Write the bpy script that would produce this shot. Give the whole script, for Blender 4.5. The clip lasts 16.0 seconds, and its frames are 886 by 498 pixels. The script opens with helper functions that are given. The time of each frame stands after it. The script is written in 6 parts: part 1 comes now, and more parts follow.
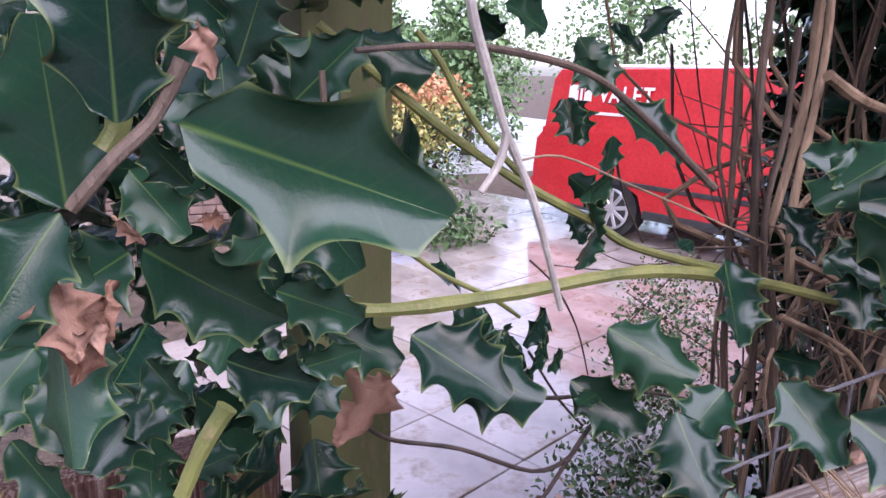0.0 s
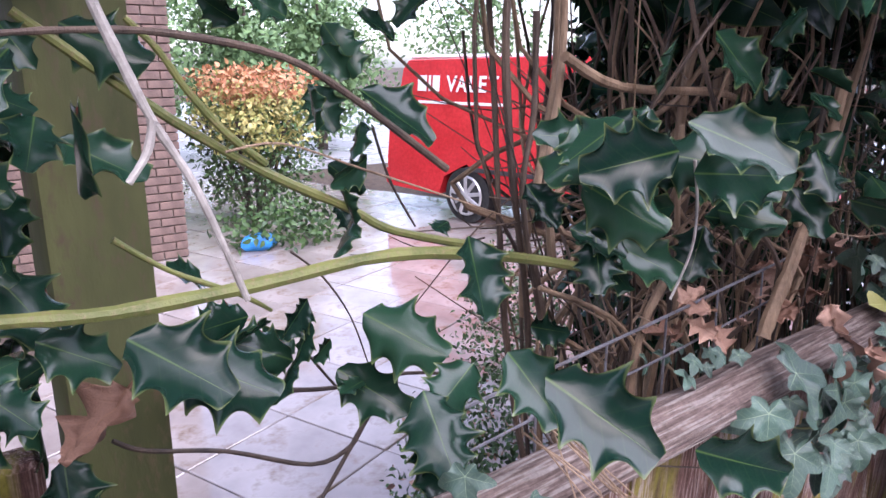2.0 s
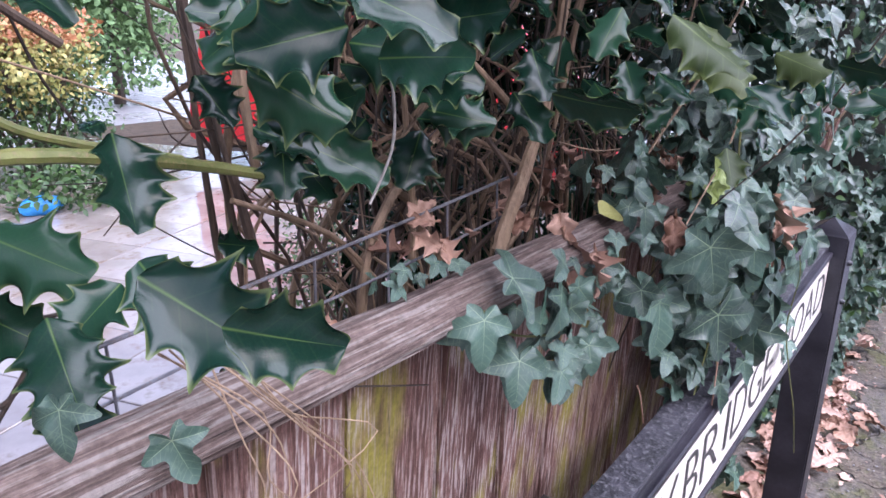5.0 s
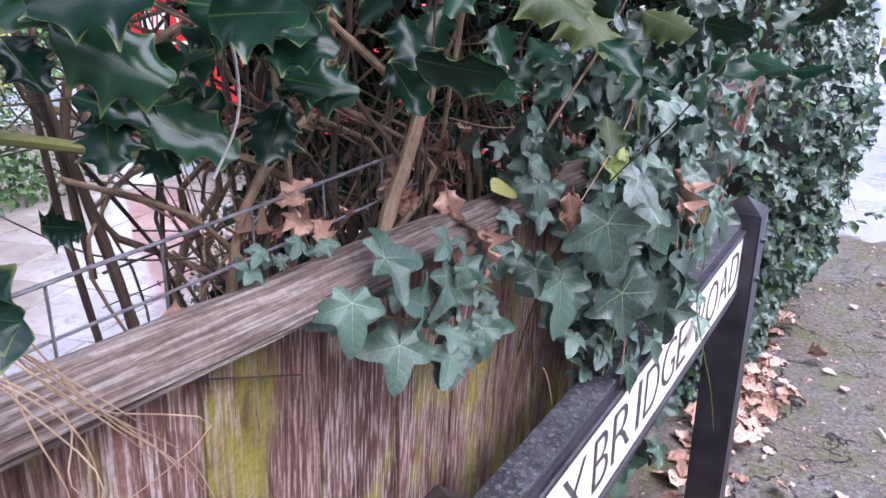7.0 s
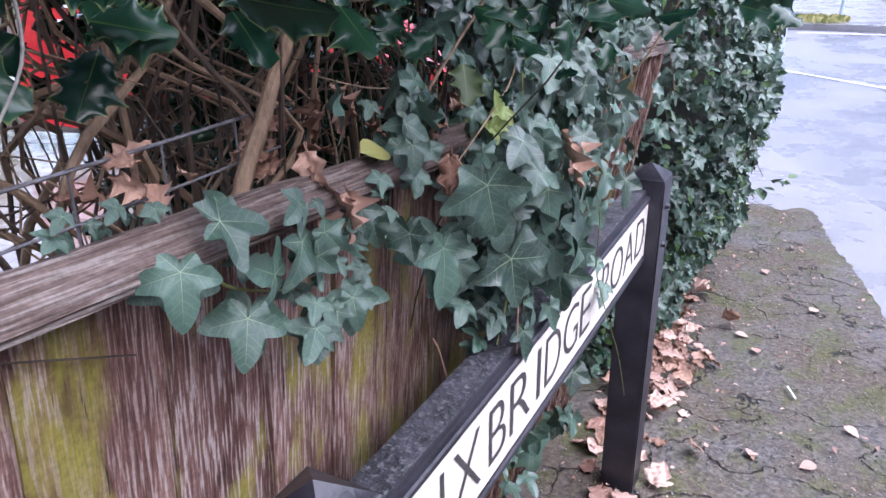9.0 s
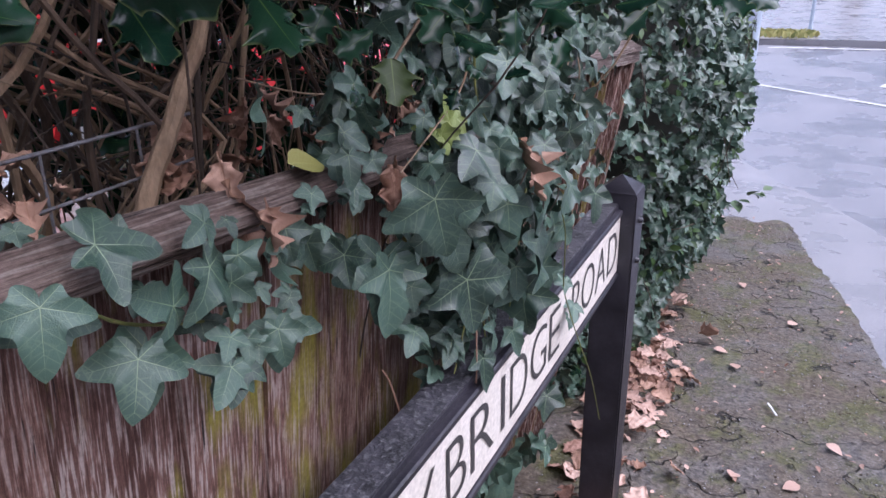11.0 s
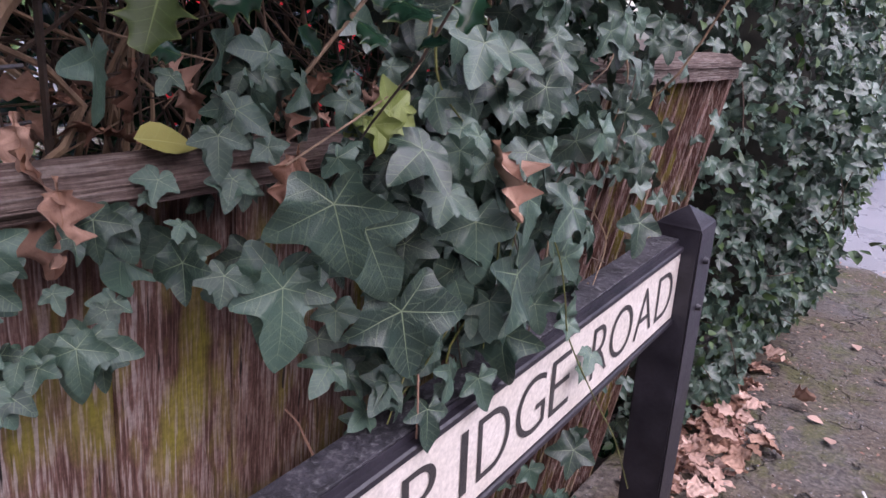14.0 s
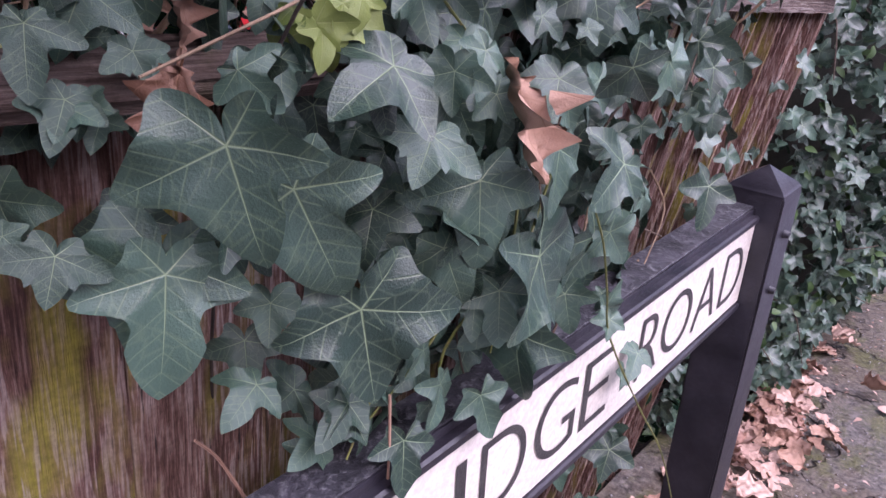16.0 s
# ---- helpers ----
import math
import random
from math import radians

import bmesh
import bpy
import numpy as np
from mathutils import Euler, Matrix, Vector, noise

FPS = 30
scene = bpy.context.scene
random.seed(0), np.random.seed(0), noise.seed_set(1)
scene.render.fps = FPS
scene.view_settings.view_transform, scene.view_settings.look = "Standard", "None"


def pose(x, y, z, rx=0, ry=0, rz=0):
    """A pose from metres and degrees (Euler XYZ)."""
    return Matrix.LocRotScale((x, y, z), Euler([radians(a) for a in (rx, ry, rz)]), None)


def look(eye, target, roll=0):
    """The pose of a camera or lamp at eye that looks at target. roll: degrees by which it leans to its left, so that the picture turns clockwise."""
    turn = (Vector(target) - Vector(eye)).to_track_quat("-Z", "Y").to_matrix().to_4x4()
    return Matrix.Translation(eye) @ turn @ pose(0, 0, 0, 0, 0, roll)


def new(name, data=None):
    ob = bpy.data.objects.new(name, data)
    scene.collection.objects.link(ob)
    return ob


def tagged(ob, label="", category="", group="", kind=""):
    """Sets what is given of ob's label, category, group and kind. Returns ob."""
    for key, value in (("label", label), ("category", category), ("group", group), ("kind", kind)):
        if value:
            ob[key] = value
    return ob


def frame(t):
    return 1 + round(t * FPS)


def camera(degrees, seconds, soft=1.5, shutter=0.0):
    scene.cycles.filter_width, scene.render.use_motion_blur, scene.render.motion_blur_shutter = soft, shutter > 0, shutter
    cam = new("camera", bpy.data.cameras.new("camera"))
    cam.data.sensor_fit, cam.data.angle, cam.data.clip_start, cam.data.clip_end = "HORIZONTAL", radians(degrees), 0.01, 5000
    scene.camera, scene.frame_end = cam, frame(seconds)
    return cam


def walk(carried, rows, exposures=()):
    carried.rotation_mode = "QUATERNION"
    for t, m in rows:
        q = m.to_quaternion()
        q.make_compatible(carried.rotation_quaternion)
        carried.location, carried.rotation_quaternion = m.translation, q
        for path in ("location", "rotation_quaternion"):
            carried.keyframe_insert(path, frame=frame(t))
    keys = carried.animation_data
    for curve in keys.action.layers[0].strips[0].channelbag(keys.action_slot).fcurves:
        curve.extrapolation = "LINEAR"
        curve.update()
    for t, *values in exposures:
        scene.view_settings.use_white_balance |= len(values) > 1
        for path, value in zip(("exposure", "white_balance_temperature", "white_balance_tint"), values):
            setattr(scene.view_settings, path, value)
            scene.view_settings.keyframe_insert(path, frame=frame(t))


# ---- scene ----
cam = camera(63.7, 16.0)
PATH = [
    (0, (0.069, 0.071, 1.585), (-1.656, 0.960, 1.101), 1.3),
    (0.5, (0.064, 0.091, 1.583), (-1.616, 1.065, 1.104), 0.8),
    (1, (0.094, 0.106, 1.594), (-1.538, 1.150, 1.099), 0.7),
    (1.5, (0.111, 0.131, 1.588), (-1.475, 1.245, 1.095), 0.4),
    (2, (0.119, 0.161, 1.581), (-1.406, 1.355, 1.081), 0.0),
    (2.5, (0.125, 0.188, 1.569), (-1.350, 1.436, 1.051), -0.4),
    (3, (0.133, 0.213, 1.557), (-1.287, 1.512, 1.014), -0.6),
    (3.5, (0.141, 0.237, 1.548), (-1.202, 1.601, 0.969), -0.4),
    (4, (0.148, 0.256, 1.538), (-1.121, 1.682, 0.940), 0.2),
    (6.5, (0.190, 0.341, 1.499), (-0.882, 1.912, 0.878), 1.1),
    (7, (0.200, 0.361, 1.494), (-0.838, 1.951, 0.867), 0.9),
    (7.5, (0.208, 0.383, 1.488), (-0.790, 1.992, 0.843), 1.0),
    (8, (0.218, 0.401, 1.480), (-0.740, 2.030, 0.825), 0.8),
    (8.5, (0.230, 0.422, 1.469), (-0.671, 2.076, 0.797), 1.1),
    (9, (0.245, 0.436, 1.460), (-0.631, 2.104, 0.788), 0.7),
    (11.5, (0.236, 0.584, 1.431), (-0.560, 2.321, 0.838), 0.2),
    (12, (0.217, 0.638, 1.429), (-0.491, 2.424, 0.873), 0.5),
    (12.5, (0.247, 0.676, 1.425), (-0.484, 2.460, 0.892), 0.2),
    (13, (0.287, 0.719, 1.423), (-0.647, 2.404, 0.885), 2.4),
    (13.5, (0.327, 0.763, 1.411), (-0.743, 2.358, 0.851), 3.3),
    (14, (0.318, 0.803, 1.391), (-0.793, 2.353, 0.786), 3.8),
    (14.5, (0.269, 0.853, 1.374), (-0.835, 2.402, 0.756), 4.3),
    (15, (0.228, 0.911, 1.358), (-0.855, 2.473, 0.733), 2.7),
    (15.5, (0.219, 0.965, 1.341), (-0.880, 2.494, 0.665), 2.5),
    (16, (0.211, 1.027, 1.332), (-0.961, 2.468, 0.591), 4.7),
]
EXPOSURES = [(0, 1.92, 6050, 33), (2.5, 2.0, 6000, 27), (4, 1.93, 5900, 25), (7, 2.06, 5850, 25), (9, 1.82, 5800, 22), (12.5, 1.16, 6200, 29), (14, 1.2, 6350, 33), (15, 1.35, 6250, 33), (16, 1.62, 6150, 39)]
walk(cam, [(t, look(eye, target, roll)) for t, eye, target, roll in PATH], EXPOSURES)

# ---- light ----
world = bpy.data.worlds.new("overcast_sky")
scene.world = world
world.use_nodes = True
wn, wl = world.node_tree.nodes, world.node_tree.links
sky = wn.new("ShaderNodeTexSky")
sky.sky_type = "NISHITA"
sky.sun_disc = False
sky.sun_elevation, sky.sun_rotation = radians(38), radians(120)
sky.air_density, sky.dust_density, sky.ozone_density = 1.0, 2.0, 2.0
pale = wn.new("ShaderNodeHueSaturation")
pale.inputs["Saturation"].default_value = 0.65
wl.new(sky.outputs[0], pale.inputs["Color"])
wl.new(pale.outputs[0], wn["Background"].inputs["Color"])
wn["Background"].inputs["Strength"].default_value = 0.125
sun = new("sun", bpy.data.lights.new("sun", "SUN"))
sun.data.energy, sun.data.angle, sun.data.color = 1.9, radians(60), (0.97, 0.98, 1.0)
sun.matrix_world = look((5, 4, 9), (0, 1, 0.5))

# ---- materials ----


def mat(name, rough=0.6, metal=0.0, spec=0.5):
    m = bpy.data.materials.new(name)
    m.use_nodes = True
    n = m.node_tree.nodes["Principled BSDF"]
    n.inputs["Roughness"].default_value = rough
    n.inputs["Metallic"].default_value = metal
    n.inputs["Specular IOR Level"].default_value = spec
    return m, m.node_tree.nodes, m.node_tree.links, n


def node(ns, kind, **values):
    n = ns.new("ShaderNode" + kind)
    for key, v in values.items():
        n.inputs[key.replace("_", " ")].default_value = v
    return n


def ramp(ns, ls, source, *stops):
    r = ns.new("ShaderNodeValToRGB")
    el = r.color_ramp.elements
    while len(el) < len(stops):
        el.new(0.5)
    for e, (p, c) in zip(el, stops):
        e.position, e.color = p, (*c, 1)
    ls.new(source, r.inputs[0])
    return r.outputs[0]


def maths(ns, ls, op, a, b=None, clamp=False):
    n = ns.new("ShaderNodeMath")
    n.operation, n.use_clamp = op, clamp
    for i, v in enumerate((a, b)):
        if v is None:
            continue
        if isinstance(v, (int, float)):
            n.inputs[i].default_value = v
        else:
            ls.new(v, n.inputs[i])
    return n.outputs[0]


def mix(ns, ls, fac, a, b):
    n = ns.new("ShaderNodeMix")
    n.data_type = "RGBA"
    for i, v in ((0, fac), (6, a), (7, b)):
        if isinstance(v, (int, float)):
            n.inputs[i].default_value = v
        elif isinstance(v, tuple):
            n.inputs[i].default_value = (*v, 1)
        else:
            ls.new(v, n.inputs[i])
    return n.outputs[2]


def coords(ns, ls, scale, which="Object"):
    tc, mp = ns.new("ShaderNodeTexCoord"), ns.new("ShaderNodeMapping")
    mp.inputs["Scale"].default_value = scale
    ls.new(tc.outputs[which], mp.inputs[0])
    return mp.outputs[0]


def noise_tex(ns, ls, vec, scale, detail=4.0, rough=0.55):
    n = node(ns, "TexNoise", Scale=scale, Detail=detail, Roughness=rough)
    if vec is not None:
        ls.new(vec, n.inputs["Vector"])
    return n.outputs["Fac"]


def bump(ns, ls, height, target, strength=0.4, distance=0.01):
    b = node(ns, "Bump", Strength=strength, Distance=distance)
    ls.new(height, b.inputs["Height"])
    ls.new(b.outputs[0], target.inputs["Normal"])


def mottled(name, c1, c2, scale, rough=0.6, c3=None, fine=None, bump_amt=0.3, bump_d=0.004, metal=0.0, stretch=(1, 1, 1), lo=0.35, hi=0.65, rough_var=0.0, spec=0.5):
    """Two colours mixed by coarse noise, a third by spots of another size, with fine relief."""
    m, ns, ls, p = mat(name, rough, metal, spec)
    v = coords(ns, ls, stretch)
    big = noise_tex(ns, ls, v, scale, 5)
    col = ramp(ns, ls, big, (lo, c1), (hi, c2))
    small = noise_tex(ns, ls, v, fine or scale * 9, 4, 0.65)
    if c3:
        f = ramp(ns, ls, small, (0.52, (0, 0, 0)), (0.68, (1, 1, 1)))
        col = mix(ns, ls, f, col, c3)
    else:
        f = ramp(ns, ls, small, (0.3, (0.8, 0.8, 0.8)), (0.7, (1.15, 1.15, 1.15)))
        mm = ns.new("ShaderNodeMix")
        mm.data_type, mm.blend_type = "RGBA", "MULTIPLY"
        mm.inputs[0].default_value = 1.0
        ls.new(col, mm.inputs[6])
        ls.new(f, mm.inputs[7])
        col = mm.outputs[2]
    ls.new(col, p.inputs["Base Color"])
    if rough_var:
        r = ramp(ns, ls, big, (lo, (rough - rough_var,) * 3), (hi, (rough + rough_var,) * 3))
        ls.new(r, p.inputs["Roughness"])
    bump(ns, ls, small, p, bump_amt, bump_d)
    return m


def leaf_material(name, dark, light, vein, rough, angles, lengths, pale_edge=None, vein_w=0.012, lets_f=0.14, ribs=0.3, spec=0.5, random_yellow=None):
    """Leaf blade by its own flat coordinates: main veins along the given directions, fine veinlets, blotches, varied leaf by leaf."""
    m, ns, ls, p = mat(name, rough, 0.0, spec)
    uvn = ns.new("ShaderNodeUVMap")
    uvn.uv_map = "leaf"
    sep = ns.new("ShaderNodeSeparateXYZ")
    ls.new(uvn.outputs[0], sep.inputs[0])
    u, v = maths(ns, ls, "SUBTRACT", sep.outputs[0], 0.5), maths(ns, ls, "SUBTRACT", sep.outputs[1], 0.5)
    u, v = maths(ns, ls, "MULTIPLY", u, 2.0), maths(ns, ls, "MULTIPLY", v, 2.0)
    total = None
    for a, le in zip(angles, lengths):
        sx, cy = math.sin(radians(a)), math.cos(radians(a))
        along = maths(ns, ls, "ADD", maths(ns, ls, "MULTIPLY", u, sx), maths(ns, ls, "MULTIPLY", v, cy))
        side = maths(ns, ls, "ABSOLUTE", maths(ns, ls, "SUBTRACT", maths(ns, ls, "MULTIPLY", u, cy), maths(ns, ls, "MULTIPLY", v, sx)))
        width = maths(ns, ls, "MULTIPLY", maths(ns, ls, "SUBTRACT", le * 1.02, along), vein_w * 1.6 / le)
        line = maths(ns, ls, "SUBTRACT", 1.0, maths(ns, ls, "DIVIDE", side, maths(ns, ls, "MAXIMUM", width, 0.0005)), True)
        line = maths(ns, ls, "MULTIPLY", line, maths(ns, ls, "GREATER_THAN", along, -0.01))
        saw = maths(ns, ls, "FRACT", maths(ns, ls, "MULTIPLY", maths(ns, ls, "SUBTRACT", along, maths(ns, ls, "MULTIPLY", side, 0.85)), 5.2))
        rib = maths(ns, ls, "SUBTRACT", 1.0, maths(ns, ls, "MULTIPLY", maths(ns, ls, "ABSOLUTE", maths(ns, ls, "SUBTRACT", saw, 0.5)), 14.0), True)
        rib = maths(ns, ls, "MULTIPLY", rib, maths(ns, ls, "LESS_THAN", side, maths(ns, ls, "MULTIPLY", along, 0.62)))
        line = maths(ns, ls, "MAXIMUM", line, maths(ns, ls, "MULTIPLY", rib, ribs))
        total = line if total is None else maths(ns, ls, "MAXIMUM", total, line)
    vor = ns.new("ShaderNodeTexVoronoi")
    vor.feature = "DISTANCE_TO_EDGE"
    vor.inputs["Scale"].default_value = 9.0
    ls.new(uvn.outputs[0], vor.inputs["Vector"])
    lets = ramp(ns, ls, vor.outputs["Distance"], (0.0, (0.5, 0.5, 0.5)), (0.06, (0, 0, 0)))
    total2 = maths(ns, ls, "MAXIMUM", maths(ns, ls, "MULTIPLY", total, 0.85), maths(ns, ls, "MULTIPLY", lets, lets_f))
    obi, geo = ns.new("ShaderNodeObjectInfo"), ns.new("ShaderNodeNewGeometry")
    rnd = maths(ns, ls, "FRACT", maths(ns, ls, "ADD", obi.outputs["Random"], geo.outputs["Random Per Island"]))
    blot = noise_tex(ns, ls, coords(ns, ls, (1, 1, 1)), 45, 4)
    tone = maths(ns, ls, "ADD", maths(ns, ls, "MULTIPLY", rnd, 0.75), maths(ns, ls, "MULTIPLY", blot, 0.35))
    col = ramp(ns, ls, tone, (0.22, dark), (0.9, light))
    if random_yellow:
        f = maths(ns, ls, "GREATER_THAN", rnd, random_yellow[0])
        col = mix(ns, ls, f, col, random_yellow[1])
    col = mix(ns, ls, total2, col, vein)
    if pale_edge:
        at = ns.new("ShaderNodeAttribute")
        at.attribute_name = "rim"
        f = ramp(ns, ls, at.outputs["Fac"], (0.9, (0, 0, 0)), (0.99, (0.4, 0.4, 0.4)))
        col = mix(ns, ls, f, col, pale_edge)
    ls.new(col, p.inputs["Base Color"])
    rr = ramp(ns, ls, blot, (0.3, (rough * 0.8,) * 3), (0.7, (min(1, rough * 1.25),) * 3))
    ls.new(rr, p.inputs["Roughness"])
    bump(ns, ls, maths(ns, ls, "ADD", maths(ns, ls, "MULTIPLY", total2, -1.0), maths(ns, ls, "MULTIPLY", blot, 1.2)), p, 0.35, 0.0018 if lets_f > 0.1 else 0.00018)
    return m


IVY_ANGLES, IVY_LENGTHS = (0, 74, -74, 137, -137), (1.0, 0.86, 0.86, 0.55, 0.55)
M_IVY = leaf_material("ivy_blade", (0.017, 0.040, 0.029), (0.060, 0.116, 0.085), (0.25, 0.33, 0.19), 0.36, IVY_ANGLES, IVY_LENGTHS, vein_w=0.009, spec=0.6, lets_f=0.26, ribs=0.36)
M_IVY_YOUNG = leaf_material("young_ivy_blade", (0.09, 0.14, 0.025), (0.17, 0.22, 0.05), (0.25, 0.3, 0.1), 0.45, IVY_ANGLES, IVY_LENGTHS, vein_w=0.018)
M_HOLLY = leaf_material("holly_blade", (0.005, 0.020, 0.013), (0.014, 0.046, 0.024), (0.06, 0.11, 0.03), 0.19, (0,), (1.0,), pale_edge=(0.2, 0.24, 0.08), vein_w=0.012, spec=0.26, lets_f=0.05, ribs=0.08)
M_HOLLY_UNDER = leaf_material("holly_underside", (0.022, 0.036, 0.010), (0.045, 0.062, 0.016), (0.09, 0.12, 0.04), 0.45, (0,), (1.0,), pale_edge=(0.14, 0.17, 0.05), vein_w=0.018, lets_f=0.1, spec=0.2)
M_SMALL = leaf_material("small_leaf_blade", (0.014, 0.042, 0.012), (0.055, 0.115, 0.028), (0.1, 0.17, 0.045), 0.5, (0,), (1.0,))
M_LIME = leaf_material("yellow_leaf_blade", (0.2, 0.22, 0.05), (0.42, 0.36, 0.12), (0.4, 0.4, 0.15), 0.5, (0,), (1.0,))
M_RED = leaf_material("orange_leaf_blade", (0.35, 0.12, 0.05), (0.5, 0.26, 0.12), (0.4, 0.3, 0.15), 0.5, (0,), (1.0,))
M_DRY = leaf_material("dry_leaf_blade", (0.16, 0.075, 0.045), (0.42, 0.26, 0.19), (0.28, 0.15, 0.09), 0.7, (0, 35, -35, 70, -70), (1.0, 0.7, 0.7, 0.5, 0.5))
M_CONIFER = mottled("conifer_green", (0.05, 0.11, 0.04), (0.15, 0.25, 0.09), 6, 0.7)
M_TWIG = mottled("twig_bark", (0.042, 0.027, 0.02), (0.11, 0.074, 0.05), 30, 0.75, stretch=(1, 1, 0.3), bump_amt=0.5)
M_PALE_TWIG = mottled("pale_twig_bark", (0.15, 0.096, 0.056), (0.34, 0.235, 0.15), 30, 0.7, stretch=(1, 1, 0.3), bump_amt=0.5)
M_GREEN_TWIG = mottled("green_holly_bark", (0.09, 0.11, 0.025), (0.18, 0.19, 0.05), 25, 0.55, c3=(0.2, 0.16, 0.07), bump_amt=0.3)
M_GREY_TWIG = mottled("grey_stem_bark", (0.2, 0.18, 0.16), (0.4, 0.37, 0.33), 30, 0.7)
M_WIRE = mottled("dull_galvanised_wire", (0.11, 0.11, 0.125), (0.2, 0.2, 0.22), 40, 0.5, c3=(0.15, 0.1, 0.075), metal=0.35)
# near-black colour that stands for the shade deep in the hedge
M_INNER_SHADE = mottled("hedge_inner_shade", (0.008, 0.010, 0.006), (0.025, 0.022, 0.014), 14, 0.95)
M_DARK_TWIG = mottled("dark_twig_bark", (0.03, 0.022, 0.018), (0.08, 0.055, 0.04), 30, 0.7)
M_BLACK = mottled("black_painted_timber", (0.012, 0.011, 0.016), (0.028, 0.025, 0.034), 12, 0.38, bump_amt=0.35, bump_d=0.003, fine=90, rough_var=0.08)
M_MOSSY_BLACK = mottled("weathered_black_top", (0.01, 0.01, 0.014), (0.05, 0.048, 0.06), 30, 0.6, c3=(0.12, 0.12, 0.13), fine=110, bump_amt=0.9, bump_d=0.006)
M_PLATE = mottled("cream_enamel", (0.68, 0.63, 0.56), (0.76, 0.71, 0.65), 14, 0.42, bump_amt=0.05)
M_LETTER = mottled("dark_letter_paint", (0.03, 0.028, 0.03), (0.06, 0.055, 0.055), 30, 0.5)
M_BRICK = mottled("garden_brick", (0.11, 0.073, 0.06), (0.19, 0.125, 0.1), 7, 0.85, c3=(0.09, 0.062, 0.055))
M_MORTAR = mottled("mortar", (0.24, 0.215, 0.19), (0.33, 0.3, 0.27), 20, 0.9)
M_HEAP = leaf_material("bleached_leaf_blade", (0.24, 0.12, 0.085), (0.6, 0.42, 0.345), (0.42, 0.26, 0.19), 0.7, (0, 35, -35, 70, -70), (1.0, 0.7, 0.7, 0.5, 0.5))
M_RED_PAINT = mottled("red_van_paint", (0.48, 0.025, 0.03), (0.56, 0.035, 0.04), 3, 0.25, bump_amt=0.0)
M_WHITE_PAINT = mottled("white_van_paint", (0.75, 0.76, 0.78), (0.82, 0.82, 0.84), 3, 0.3, bump_amt=0.0)
M_TYRE = mottled("tyre_rubber", (0.012, 0.012, 0.013), (0.03, 0.03, 0.03), 20, 0.8)
M_RIM = mottled("alloy_rim", (0.55, 0.55, 0.57), (0.68, 0.68, 0.7), 10, 0.3, metal=0.7, bump_amt=0.0)
M_GLASS_DARK = mottled("dark_vehicle_glass", (0.01, 0.012, 0.015), (0.02, 0.022, 0.025), 5, 0.08, bump_amt=0.0)
M_DARK_PLASTIC = mottled("dark_plastic", (0.02, 0.02, 0.022), (0.04, 0.04, 0.042), 12, 0.55)
M_LAMP_GREY = mottled("pale_blue_grey_column_paint", (0.42, 0.5, 0.6), (0.5, 0.58, 0.68), 8, 0.45)
M_SOIL = mottled("dark_soil", (0.035, 0.025, 0.018), (0.09, 0.065, 0.045), 9, 0.95, c3=(0.16, 0.11, 0.075), bump_amt=1.0, bump_d=0.02)
M_SLAB = mottled("wet_paving_slab", (0.2, 0.17, 0.155), (0.34, 0.305, 0.29), 2.2, 0.09, c3=(0.17, 0.12, 0.085), fine=4.5, bump_amt=0.04, rough_var=0.06, spec=1.0)
M_ROAD = mottled("wet_asphalt", (0.16, 0.16, 0.175), (0.28, 0.275, 0.3), 1.2, 0.28, fine=160, bump_amt=0.5, bump_d=0.004, rough_var=0.12)
M_STRIP = mottled("pale_wet_concrete", (0.22, 0.215, 0.225), (0.32, 0.31, 0.33), 1.6, 0.3, fine=120, bump_amt=0.4, rough_var=0.1)


